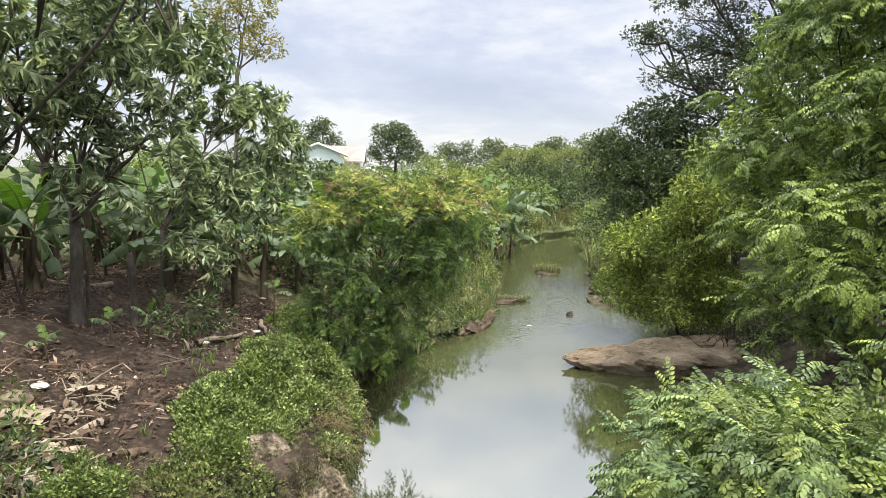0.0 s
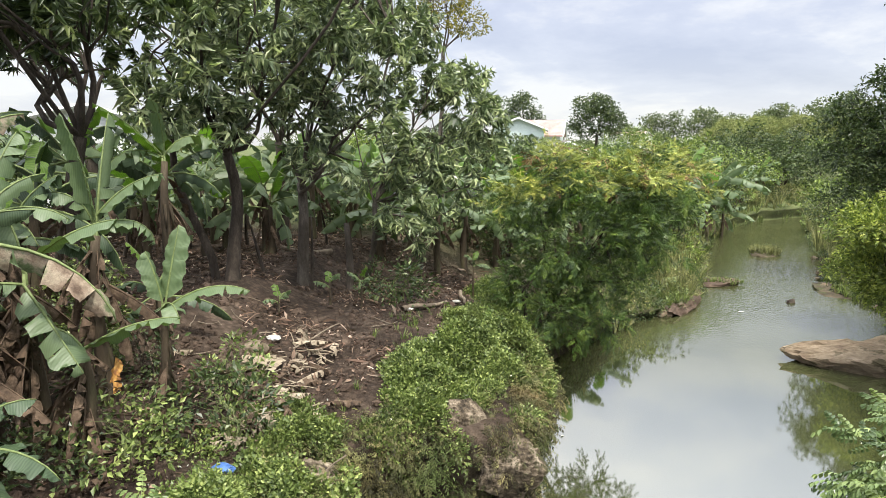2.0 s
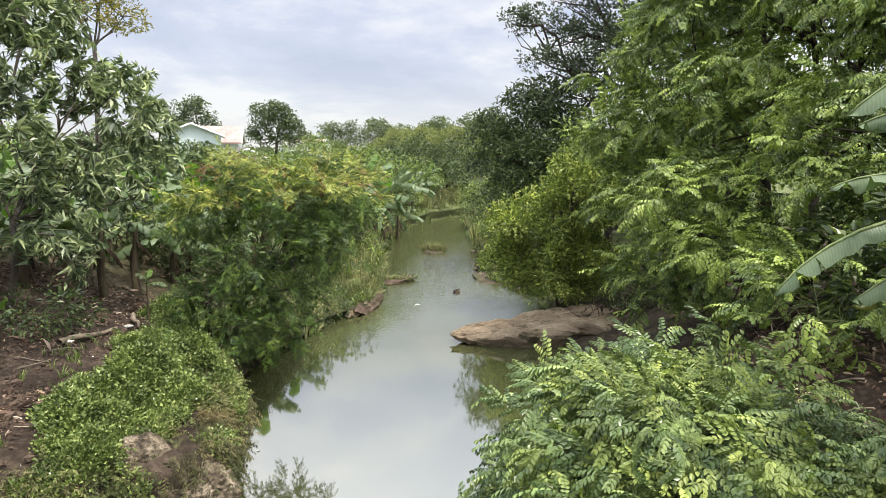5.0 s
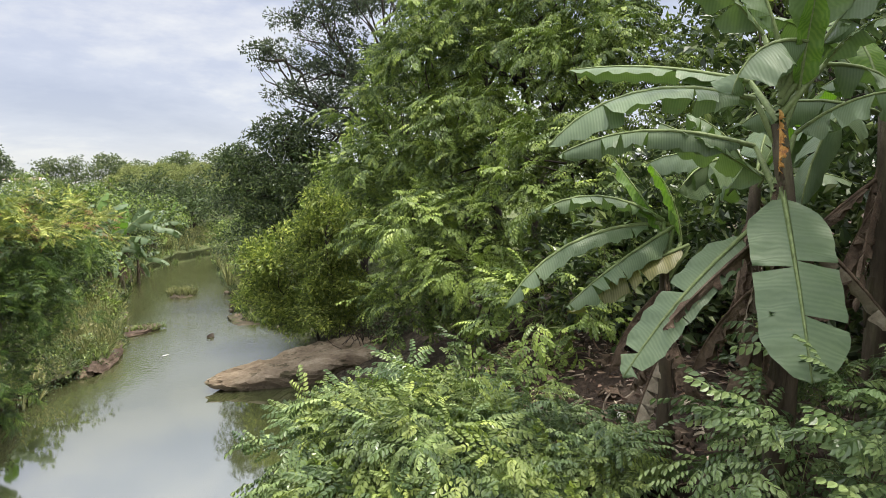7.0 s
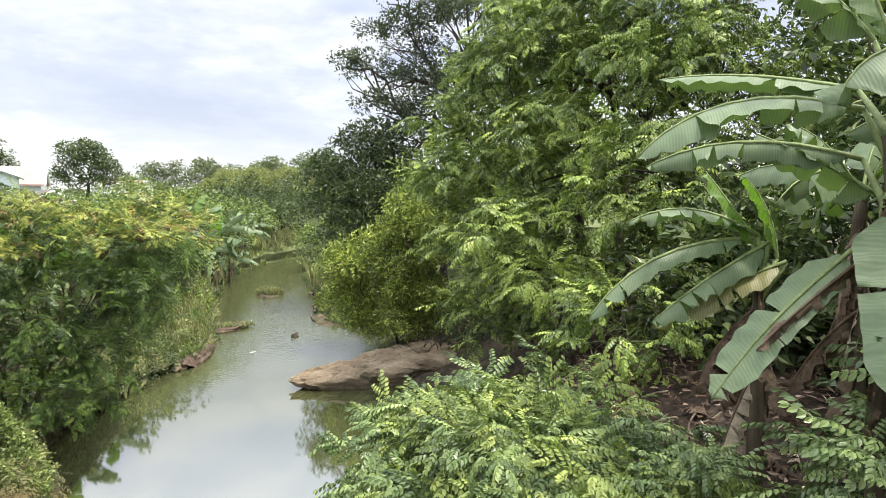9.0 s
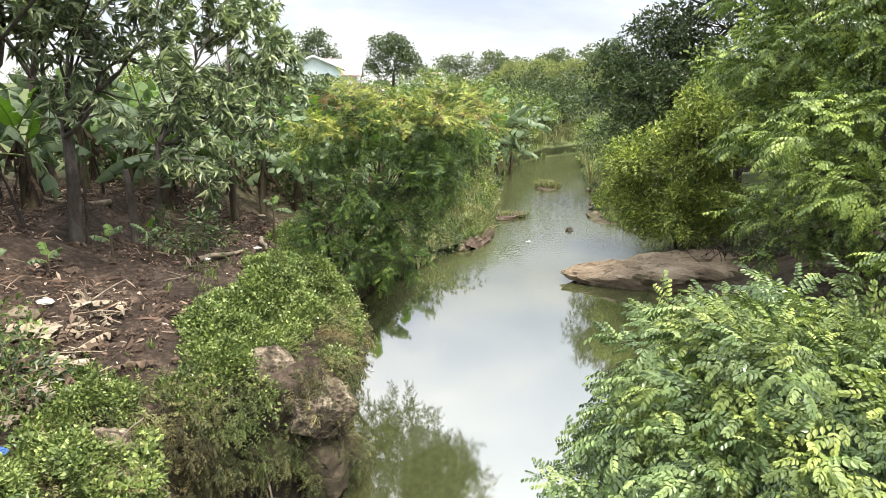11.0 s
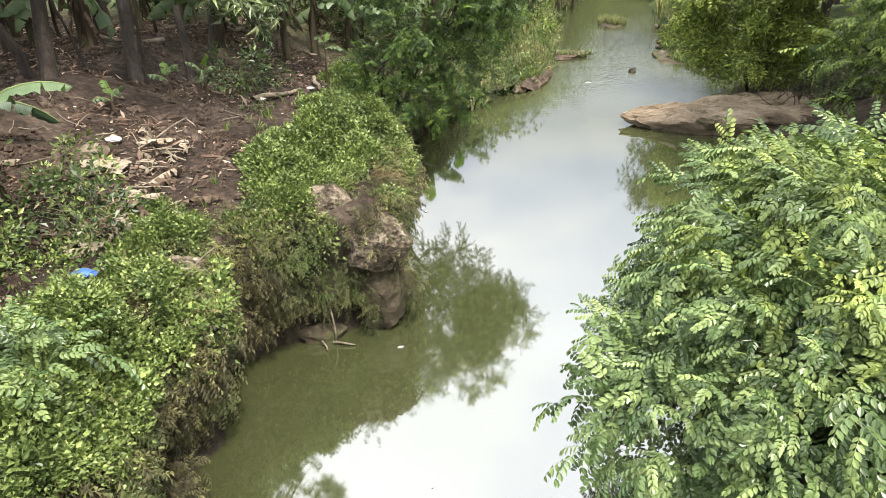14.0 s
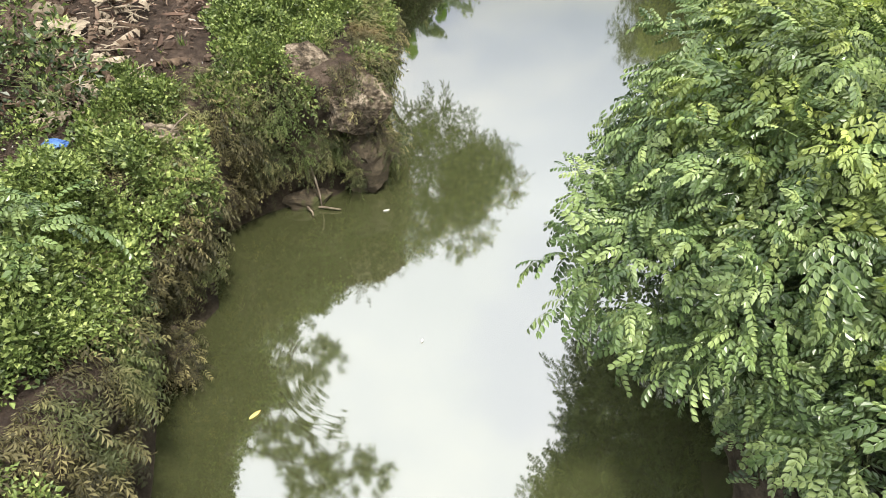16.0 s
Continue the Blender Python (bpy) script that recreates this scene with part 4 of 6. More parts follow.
def edge_grass(name, label, mat, templates, count, size, seed):
    """Tufts hanging over the water's edge on both banks."""
    rng = np.random.default_rng(seed)
    P, S = [], []
    while len(P) < count:
        y = rng.uniform(19, 82) if rng.random() < 0.6 else rng.uniform(19, 34)
        left = rng.random() < 0.62 or y < 27
        if noise3((0.3 * y, 1.0 if left else 5.0, 0), 1.6, seed) < -0.22:
            continue
        d = rng.uniform(-0.12, 0.35) if rng.random() < 0.5 else rng.uniform(0, 2.2)
        x = float(left_edge(y)) - d if left else float(right_edge(y)) + d
        P.append((x, y, max(ground_z(x, y), 0.05 if d < 0.1 else 0.1) - 0.04))
        S.append(size * rng.uniform(0.5, 1.3) * (0.8 + 0.012 * y))
    P, S = np.array(P), np.array(S)
    turns = np.array([turn(rng.normal(0, 0.3), rng.normal(0, 0.3), rng.uniform(0, 6.28)) for _ in P])
    pick = rng.integers(0, len(templates), len(P))
    part(name, merge([scatter(templates[k], P[pick == k], turns[pick == k], S[pick == k]) for k in range(len(templates))]), mat, None, label, category="grass", kind="stuff")


edge_grass("edge_weeds", "ragged green weeds hanging over the water edge", M_WEED, T_GRASS, 1300, 0.6, 64)
edge_grass("edge_plants", "leafy low plants along the water edge", M_DARK, T_TUFT, 900, 0.8, 65)
edge_grass("dry_grass", "straw-coloured dry grass along the water edge", M_GRASS, T_REED, 420, 0.5, 66)


# ---- trees of the near left bank ----
def from_base(base, lobes):
    return [((x - base[0], y - base[1], z - base[2]), r) for (x, y, z), r in lobes]


def mango(base, stems, lobes, label, seed, density=10.0, bark=None, leaf=None, low=-0.9, size=1.0, gap=0.42):
    base = (*base, ground_z(*base))
    lobes = from_base(base, lobes)
    return plant("mango_tree", base, stems, lobes, T_MANGO, density * 0.54, size, bark or M_BARK2, leaf or M_MANGO, label, "tree", seed,
                 "mango trees of the grove", 0.6, gap - 0.02, 0.3, -0.1, 0.8, low, 0.6, leafy=clumped(lobes, 9, 0.46, seed))


# The last two crown lobes are unseen, added to shade the banana clump.
mango((-9.1, 8.6), [(0.2, -0.2, 3.0, 0.14)], [((-8.9, 7.2, 8.0), (1.6, 1.5, 1.2)), ((-8.4, 8.6, 8.9), (1.5, 1.5, 1.3)), ((-9.6, 8.6, 7.9), (1.6, 1.5, 1.2)), ((-10.8, 9.5, 8.8), (1.8, 1.8, 1.5)), ((-8.6, 4.6, 8.6), (1.6, 1.6, 1.0)), ((-9.6, 6.0, 9.4), (1.8, 1.8, 1.2))],
      "dark leafy mango tree with a forked trunk", 101, density=7.0, leaf=M_DARK, bark=M_BARK2)
mango((-8.45, 11.6), [(0.0, 0.0, 2.7, 0.14), (-1.1, -0.3, 2.9, 0.09)], [((-8.3, 10.7, 7.5), (1.3, 1.2, 1.1)), ((-9.1, 10.9, 8.1), (1.3, 1.3, 1.2)), ((-7.9, 12.0, 8.5), (1.5, 1.4, 1.3)), ((-8.9, 10.4, 6.8), (1.0, 0.9, 0.8)), ((-8.2, 12.2, 6.9), (1.3, 1.2, 0.9)), ((-5.6, 10.8, 10.8), (1.2, 1.1, 0.9)), ((-4.3, 10.1, 10.6), (1.1, 1.0, 0.9)), ((-3.2, 9.5, 10.2), (1.0, 1.0, 0.8))],
      "mango tree with hanging narrow leaves and a dark straight trunk", 102, bark=M_BARK2)
mango((-7.85, 13.5), [(0.05, 0.0, 2.4, 0.14)], [((-6.8, 13.3, 7.8), (1.4, 1.3, 1.1)), ((-6.3, 13.7, 6.5), (1.2, 1.2, 1.0)), ((-7.6, 13.4, 7.2), (1.2, 1.2, 1.0)), ((-7.2, 14.6, 9.2), (1.5, 1.4, 1.2)), ((-6.9, 13.0, 5.6), (0.8, 0.8, 0.6)), ((-6.8, 13.8, 11.9), (1.6, 1.5, 1.3))],
      "grey-green mango tree with a slim pale trunk", 103, bark=M_BARK)
mango((-7.1, 14.6), [(-0.1, 0.0, 1.7, 0.10), (0.5, 0.4, 2.2, 0.08)], [((-5.6, 16.1, 7.2), (1.3, 1.4, 1.1)), ((-5.0, 16.8, 6.0), (1.2, 1.3, 1.1)), ((-5.6, 15.6, 5.3), (1.1, 1.1, 0.9)), ((-5.7, 14.7, 4.0), (0.85, 0.8, 0.7)), ((-6.9, 16.6, 8.4), (1.5, 1.5, 1.2)), ((-5.0, 17.8, 6.9), (1.2, 1.3, 1.0)), ((-6.4, 15.2, 4.7), (0.9, 0.8, 0.6)), ((-4.9, 17.4, 4.9), (1.0, 1.0, 0.9)), ((-5.6, 14.9, 11.8), (1.3, 1.4, 1.1))],
      "spreading mango tree with low drooping branches", 104, bark=M_BARK)
mango((-10.5, 17.0), [(0.0, 0.0, 3.0, 0.18)], [((-10.5, 16.5, 8.6), (2.2, 2.0, 1.6)), ((-9.0, 18.0, 9.6), (2.2, 2.0, 1.6)), ((-12.0, 17.0, 9.0), (2.0, 2.0, 1.6))],
      "tall mango tree at the back of the grove", 105, density=3.5)
mango((-13.5, 13.0), [(0.0, 0.0, 3.0, 0.18)], [((-13.5, 12.5, 8.6), (2.3, 2.2, 1.7)), ((-12.0, 13.8, 9.6), (2.2, 2.0, 1.6)), ((-15.0, 12.0, 8.4), (2.2, 2.0, 1.6))],
      "dark mango tree at the back of the grove", 106, density=3.5, leaf=M_DARK)

b = (-10.3, 32.4, ground_z(-10.3, 32.4))
plant("slim_tree", b, [(0.0, 0.0, 8.4, 0.13)], from_base(b, [((-10.3, 32.4, 13.4), (1.2, 1.2, 0.9)), ((-9.1, 32.7, 12.2), (1.1, 1.0, 0.8)), ((-11.0, 32.2, 14.0), (1.2, 1.2, 1.0)), ((-9.6, 32.5, 14.2), (1.2, 1.2, 1.0)), ((-11.2, 32.4, 12.4), (0.7, 0.7, 0.6))]),
      T_BROAD, 9.0, 0.75, M_BARK, M_YELLOW, "slender tree with a thin yellowing crown", "tree", 111, "", 0.8, 0.05, 0.3, 0.1, 0.8, -1, 0.7)

# the big shrub over the water
b = (-2.55, 14.7, 1.7)
SHRUB = from_base(b, [((-2.3, 14.35, 4.55), (0.95, 0.90, 0.70)), ((-1.65, 14.50, 5.05), (1.0, 0.98, 0.70)), ((-0.75, 14.9, 4.85), (1.10, 1.0, 0.80)), ((-0.15, 15.8, 4.9), (1.0, 1.05, 0.80)), ((0.05, 17.2, 5.1), (0.95, 1.07, 0.82)),
                      ((-1.9, 14.0, 3.75), (0.8, 0.7, 0.5)), ((-0.85, 14.2, 3.9), (1.0, 0.8, 0.6)), ((-0.1, 15.1, 3.9), (0.9, 0.9, 0.65)), ((-0.05, 16.3, 4.2), (0.85, 0.95, 0.7))])
SHRUB_LOW = from_base(b, [((-1.15, 14.6, 3.0), (0.95, 0.8, 0.8)), ((-0.45, 15.2, 3.2), (0.8, 0.9, 0.75)), ((-1.75, 14.2, 2.4), (0.75, 0.7, 0.6)), ((-2.5, 14.1, 3.0), (0.7, 0.7, 0.6)), ((-1.2, 14.9, 1.9), (0.6, 0.6, 0.6))])
shrub = plant("overhanging_shrub", b, [(-0.5, 0.0, 1.2, 0.06), (0.4, 0.2, 1.3, 0.06), (0.9, 0.8, 1.5, 0.05), (-0.1, -0.5, 1.0, 0.05)],
      SHRUB + SHRUB_LOW, T_FEATHER, 13.0, 0.66, M_BARK2, M_SHRUB, "feathery green shrub with yellow and rusty tips overhanging the river", "shrub", 121, "", 0.5, 0.04, 0.3, 0.25, 0.6, -0.9, 0.6,
      leafy=clumped(SHRUB, 7, 0.48, 122, 0.6, -0.3) + clumped(SHRUB_LOW, 9, 0.42, 124, 0.6))


def shrub_tips():
    """Young yellow sprays over the top of the shrub, and rusty seed heads at its back."""
    rng = np.random.default_rng(123)
    lobes = clumped([(c, tuple(np.array(r) * 1.14)) for c, r in SHRUB[:5]], 7, 0.48, 122, 0.6, 0.0)
    P, D = crown_points(lobes, 13.0, rng, 0.15, 0.0, 0.25, 0.25, 77)
    keep = np.array([noise3(p, 0.9, 12) > -0.35 for p in P])
    P, D = P[keep], D[keep]
    part("young_growth", spread(T_FEATHER, P, D + rng.normal(0, 0.5, D.shape), rng.uniform(0.45, 0.75, len(P)), rng), M_TIPS, shrub, "yellow-green young tips")
    P, D = crown_points(lobes[8:], 7.0, rng, 0.1, 0.0, 0.25, 0.3, 78)
    keep = np.array([noise3(p, 1.2, 55) > 0.02 for p in P])
    P, D = P[keep], D[keep]
    part("seeding_growth", spread(T_FERN, P, D + rng.normal(0, 0.5, D.shape), rng.uniform(1.2, 2.0, len(P)), rng), M_RUST, shrub, "rusty brown seed heads", kind="stuff")


shrub_tips()


def low_shrub(name, x, y, r, h, templates, mat, label, seed, size=0.7, density=9.0, group="", bark=None):
    b = (x, y, ground_z(x, y))
    lobes = [((0, 0, h * 0.55), (r, r, h * 0.5)), ((r * 0.5, -r * 0.3, h * 0.4), (r * 0.7, r * 0.7, h * 0.4)), ((-r * 0.5, r * 0.2, h * 0.45), (r * 0.7, r * 0.7, h * 0.4))]
    return plant(name, b, [(0, 0, h * 0.35, 0.02 + 0.012 * h), (0.1, 0.1, h * 0.3, 0.02 + 0.008 * h)], lobes, templates, density, size, bark or M_STEM, mat, label, "shrub", seed, group, 0.6, 0.12, 0.25, 0.3, 0.5, -0.9, 0.6)


low_shrub("dark_shrub", -5.6, 13.8, 0.8, 0.95, T_TUFT, M_DARK, "dark leafy low shrub under the mango branches", 131, 0.9, 9)
low_shrub("dark_shrub", -5.0, 6.6, 0.55, 0.9, T_TUFT, M_DARK, "dark leafy low shrub on the bank top", 132, 0.7, 12)
low_shrub("green_shrub", -5.5, 7.6, 0.45, 0.8, T_TUFT, M_WEED, "small leafy green shrub on bare soil", 133, 0.7, 12)
low_shrub("green_shrub", -5.7, 5.6, 0.6, 0.7, T_TUFT, M_WEED, "low green shrub below the banana plants", 134, 0.7, 12)
low_shrub("feathery_shrub", -3.3, 13.4, 0.7, 0.9, T_FEATHER, M_SHRUB, "feathery green shrub on the bank edge", 135, 0.55, 9)
low_shrub("leafy_shrub", -3.85, 4.1, 0.4, 0.5, T_FINE, M_FROND, "young shrub with pale pinnate leaves on the bank", 136, 0.8, 12)
low_shrub("leafy_shrub", -4.3, 2.9, 0.5, 0.5, T_FINE, M_FROND, "young shrub with green pinnate leaves on the bank", 137, 0.75, 9)
# Dark-leaved shrubs added to stand in for the shade among the stems.
for k, (x, y, r, h) in enumerate([(-6.9, 6.6, 0.5, 0.9), (-7.4, 5.3, 0.5, 0.8), (-6.4, 4.3, 0.5, 0.7), (-7.9, 4.2, 0.6, 1.1), (-8.6, 6.1, 0.6, 1.2), (-6.0, 4.9, 0.4, 0.6), (-7.2, 7.6, 0.4, 0.7)]):
    low_shrub("undergrowth", x, y, r, h, T_TUFT, M_DARK, "dark undergrowth added for shade between the banana stems", 280 + k, 0.7, 10, "undergrowth of the clump", M_BARK2)
low_shrub("climber_shrub", -8.0, 7.4, 0.6, 1.9, T_WEED, M_WEED, "climber-covered upright shrub beside the banana plants", 138, 1.3, 22)

for k, (x, y, r, h) in enumerate([(-11.5, 22, 1.6, 2.0), (-16.5, 17, 1.8, 2.8), (-6.8, 23.5, 1.4, 2.0), (-17.5, 13.5, 1.8, 2.8), (-16.5, 10, 1.8, 2.8), (-4.8, 23.0, 1.3, 2.0)]):
    low_shrub("grove_shrub", x, y, r, h, T_BROAD, M_DARK, "dark leafy shrub at the back of the grove", 270 + k, 0.9, 6, "grove shrubs", M_BARK2)
rng = np.random.default_rng(290)
for k in range(30):
    y = rng.uniform(24, 62)
    far = k % 3 == 0 and y > 34
    x = float(right_edge(y)) + rng.uniform(0.6, 2.2) if far else float(left_edge(y)) - rng.uniform(0.7, 3.2)
    low_shrub("bank_shrub", x, y, rng.uniform(0.5, 1.1), rng.uniform(0.6, 1.4), T_BROAD if k % 2 else T_TUFT, (M_WEED, M_GLIRI, M_DARK, M_GRASS)[k % 4], "small leafy shrub on the low river bank" if k % 4 else "pale weedy shrub on the low river bank", 300 + k, 0.8, 7, "low bank shrubs")

for k, (x, y, r, h) in enumerate([(-1.7, 20.6, 0.5, 0.7), (-1.0, 21.8, 0.5, 0.9), (-0.5, 23.2, 0.55, 0.8), (0.2, 24.4, 0.5, 0.9), (1.0, 25.6, 0.55, 0.8), (1.6, 27.0, 0.5, 1.0), (1.7, 28.6, 0.6, 0.9), (1.9, 31.5, 0.6, 1.2), (2.0, 34, 0.7, 1.1), (-2.4, 21.5, 0.8, 1.5), (-0.6, 25.4, 0.8, 1.4), (0.4, 27.6, 0.8, 1.5)]):
    low_shrub("edge_shrub", x, y, r, h * 0.7, T_TUFT, (M_DARK, M_WEED, M_GRASS)[k % 3], "small dark shrub leaning over the low bank edge" if k % 3 == 0 else "small green shrub leaning over the low bank edge", 330 + k, 0.75, 9, "low bank edge shrubs")

for k, (x, y, r, h) in enumerate([(8.2, 60.5, 0.9, 1.3), (10.0, 63, 1.0, 1.5), (12.2, 65, 1.1, 1.4), (14.5, 67, 1.2, 1.6), (17.0, 68.6, 1.2, 1.5), (19.5, 70.2, 1.3, 1.6), (22.0, 71.8, 1.3, 1.7), (5.6, 55, 0.9, 1.3), (4.6, 51, 0.9, 1.2)]):
    low_shrub("edge_shrub", x, y, r, h, T_BROAD, (M_GLIRI, M_DARK, M_GRASS)[k % 3], "bushy shrub at the far water edge", 345 + k, 0.8, 8, "low bank edge shrubs")

# ---- right bank: bush, tall pinnate tree, trees behind ----
b = (3.7, 4.9, ground_z(3.7, 4.9) - 0.1)
plant("pinnate_bush", b, [(-0.5, 0.0, 0.9, 0.05), (0.1, 0.6, 1.0, 0.05), (-0.3, -0.8, 0.9, 0.045), (0.4, -0.2, 1.1, 0.05)],
      from_base(b, [((2.85, 5.0, 2.8), (1.32, 1.65, 1.25)), ((3.6, 6.6, 2.6), (1.25, 1.15, 0.95)), ((2.4, 4.0, 2.35), (1.0, 1.05, 1.15)), ((1.75, 4.15, 2.4), (1.0, 0.8, 0.55)), ((4.1, 4.9, 2.95), (1.1, 1.2, 0.9)), ((2.55, 5.8, 2.1), (1.0, 1.1, 1.0)), ((3.3, 2.7, 2.1), (0.75, 0.8, 1.0)), ((2.85, 4.0, 1.4), (0.6, 0.8, 0.7))]),
      T_FINE, 34.0, 0.68, M_STEM, M_FROND, "dense bush with bright green pinnate leaves leaning over the river", "bush", 201, "", 0.42, 0.0, 0.40, 0.12, 0.65, -0.85, 0.8, 0.7)


def bush_tips():
    """Pale young sprays on top of the bush; their colour also carries its sunlit tone."""
    rng = np.random.default_rng(207)
    ob = bpy.data.objects["pinnate_bush"]
    lobes = [((2.9, 5.0, 2.85), (1.25, 1.6, 1.2)), ((3.6, 6.6, 2.65), (1.2, 1.1, 0.9)), ((4.1, 4.9, 3.05), (1.1, 1.2, 0.9)), ((2.6, 5.8, 2.2), (1.0, 1.1, 1.0))]
    P, D = crown_points(lobes, 26.0, rng, 0.1, 0.0, 0.3, 0.2, 31)
    keep = np.array([noise3(p, 1.0, 17) > -0.1 + 0.25 * max(0.0, 3.0 - p[2]) for p in P])
    P, D = P[keep] - np.array(ob.location), D[keep]
    part("young_growth", spread(T_FINE, P, (D + rng.normal(0, 0.9, D.shape)) * (1, 1, 0.7) + (0, 0, 0.15), rng.uniform(0.5, 0.78, len(P)), rng, 0.9), M_YOUNG, ob, "young leaves, paled for the sunlit top")


bush_tips()


def vine():
    """A pale heart-leaved climber over the lower side of the bush."""
    rng = np.random.default_rng(205)
    P, D = crown_points([((2.55, 3.9, 2.3), (1.0, 1.1, 1.25)), ((3.3, 2.7, 2.05), (0.9, 1.0, 1.1)), ((3.0, 5.0, 2.65), (1.4, 1.8, 1.4))], 22.0, rng, 0.05, 0.0, 0.2, -0.6, 9)
    keep = np.array([noise3(p, 1.3, 61) > 0.16 for p in P])
    P, D = P[keep], D[keep]
    at = Vector((3.2, 4.0, ground_z(3.2, 4.0)))
    ob = thing("climbing_vine", at, "pale green heart-leaved vine climbing over the bush", "vine")
    part("stem", tube(bent((0, 0, -0.1), Vector((2.4, 3.6, 2.6)) - at, rng, 0.15, 8), np.linspace(0.015, 0.006, 8), 5), M_STEM, ob)
    part("foliage", spread(T_VINE, P - np.array(at), D + rng.normal(0, 0.4, D.shape), rng.uniform(0.7, 1.1, len(P)), rng, 0.6), M_VINE, ob)


vine()

b = (11.0, 15.0, ground_z(11.0, 15.0))
lobes = from_base(b, [((8.9, 15.9, 7.4), (1.7, 1.9, 1.7)), ((9.3, 15.7, 9.9), (1.8, 1.9, 1.6)), ((9.3, 12.9, 6.9), (1.7, 1.8, 1.5)), ((8.4, 12.4, 4.9), (1.5, 1.6, 1.2)), ((7.9, 10.8, 4.0), (1.3, 1.4, 1.0)), ((10.4, 12.9, 9.0), (1.8, 1.8, 1.6)),
                    ((10.7, 11.7, 10.4), (1.8, 1.8, 1.5)), ((7.6, 13.0, 3.2), (1.2, 1.5, 0.9)), ((9.0, 9.6, 6.3), (1.5, 1.5, 1.3)), ((8.6, 15.6, 5.0), (1.4, 1.6, 1.2)), ((10.3, 9.4, 8.4), (1.6, 1.6, 1.4)), ((11.0, 15.5, 11.8), (2.0, 2.0, 1.5)), ((9.6, 8.2, 4.6), (1.3, 1.2, 1.0)), ((12.0, 10.5, 11.8), (2.0, 2.0, 1.5))])
plant("pinnate_tree", b, [(0.0, 0.0, 3.5, 0.22), (-1.2, -1.0, 3.0, 0.14), (-1.5, 1.5, 3.2, 0.14), (0.5, -3.0, 3.0, 0.14)], lobes,
      T_PINN, 7.6, 0.98, M_BARK2, M_GLIRI, "tall tree with tiers of bright green pinnate branches", "tree", 202, "", 0.55, 0.04, 0.3, 0.10, 0.25, -0.5, 0.4, 0.4,
      clumped(lobes, 11, 0.52, 209, 0.36, -0.7))

b = (8.9, 23.0, ground_z(8.9, 23.0))
lobes = from_base(b, [((7.5, 23.8, 3.2), (1.4, 1.4, 1.1)), ((8.4, 22.6, 4.0), (1.4, 1.4, 1.1)), ((8.8, 21.8, 2.9), (1.2, 1.2, 0.9)), ((8.6, 21.4, 5.0), (1.2, 1.2, 0.9)), ((7.3, 24.6, 2.1), (1.1, 1.3, 0.8)), ((8.1, 23.0, 1.9), (1.2, 1.2, 0.7)), ((9.6, 22.0, 4.2), (1.3, 1.2, 1.0)), ((8.3, 22.0, 1.5), (1.3, 1.0, 0.8)), ((9.4, 22.6, 1.6), (1.4, 1.2, 1.0)), ((7.6, 23.4, 1.2), (1.0, 1.1, 0.7))])
plant("lime_shrub", b, [(0, 0, 1.2, 0.08), (-0.6, 0.4, 1.0, 0.06)], lobes, T_SPRIG, 20.0, 1.0, M_BARK2, M_LIME, "yellow-green broadleaf shrub at the river edge", "shrub", 203, "", 0.5, 0.06, 0.3, 0.2, 0.6, -0.7, 0.7,
      leafy=clumped(lobes, 11, 0.42, 213, 0.65))

b = (11.5, 33.5, ground_z(11.5, 33.5))
lobes = from_base(b, [((10.2, 32.5, 7.2), (2.6, 2.4, 2.0)), ((8.8, 33.2, 6.2), (1.8, 1.9, 1.8)), ((12.0, 31.5, 6.6), (2.5, 2.4, 2.0)), ((9.4, 32.6, 4.2), (2.0, 2.0, 1.6)), ((12.2, 31.0, 3.8), (2.2, 2.2, 1.8)), ((10.6, 32.2, 8.6), (1.7, 1.7, 1.1))])
plant("round_tree", b, [(0, 0, 3.0, 0.25)], lobes, T_BROAD, 8.0, 0.85, M_BARK2, M_DARK, "dense dark green round-crowned tree on the bank", "tree", 204, "", 0.5, 0.0, 0.25, 0.2, 0.6, -0.7, 0.7,
      leafy=clumped(lobes, 14, 0.36, 214, 0.75))

b = (16.5, 34.5, ground_z(16.5, 34.5))
lobes = from_base(b, [((10.4, 31.3, 12.4), (2.0, 1.8, 0.7)), ((11.2, 30.8, 10.6), (1.8, 1.6, 0.6)), ((12.6, 31.8, 14.4), (2.4, 2.2, 1.0)), ((14.8, 29.5, 15.5), (2.8, 2.6, 1.4)), ((13.2, 32.5, 12.2), (2.4, 2.2, 1.0)), ((17.0, 33.0, 16.8), (3.4, 3.2, 1.8)), ((12.4, 31.0, 16.4), (2.0, 1.8, 0.9)), ((14.8, 31.5, 12.8), (2.4, 2.2, 1.4)), ((13.4, 30.5, 10.2), (2.2, 2.0, 1.4)), ((14.6, 29.6, 11.4), (2.2, 2.0, 1.5)), ((12.6, 30.6, 8.8), (1.8, 1.8, 1.2))])
plant("rain_tree", b, [(0, 0, 6.0, 0.30)], lobes, T_BROAD, 8.0, 0.72, M_BARK2, M_RAIN, "tall dark spreading tree with airy branch ends", "tree", 205, "", 0.7, 0.06, 0.4, 0.2, 0.6, -0.6, 0.6,
      leafy=clumped(lobes, 13, 0.36, 215, 0.45))

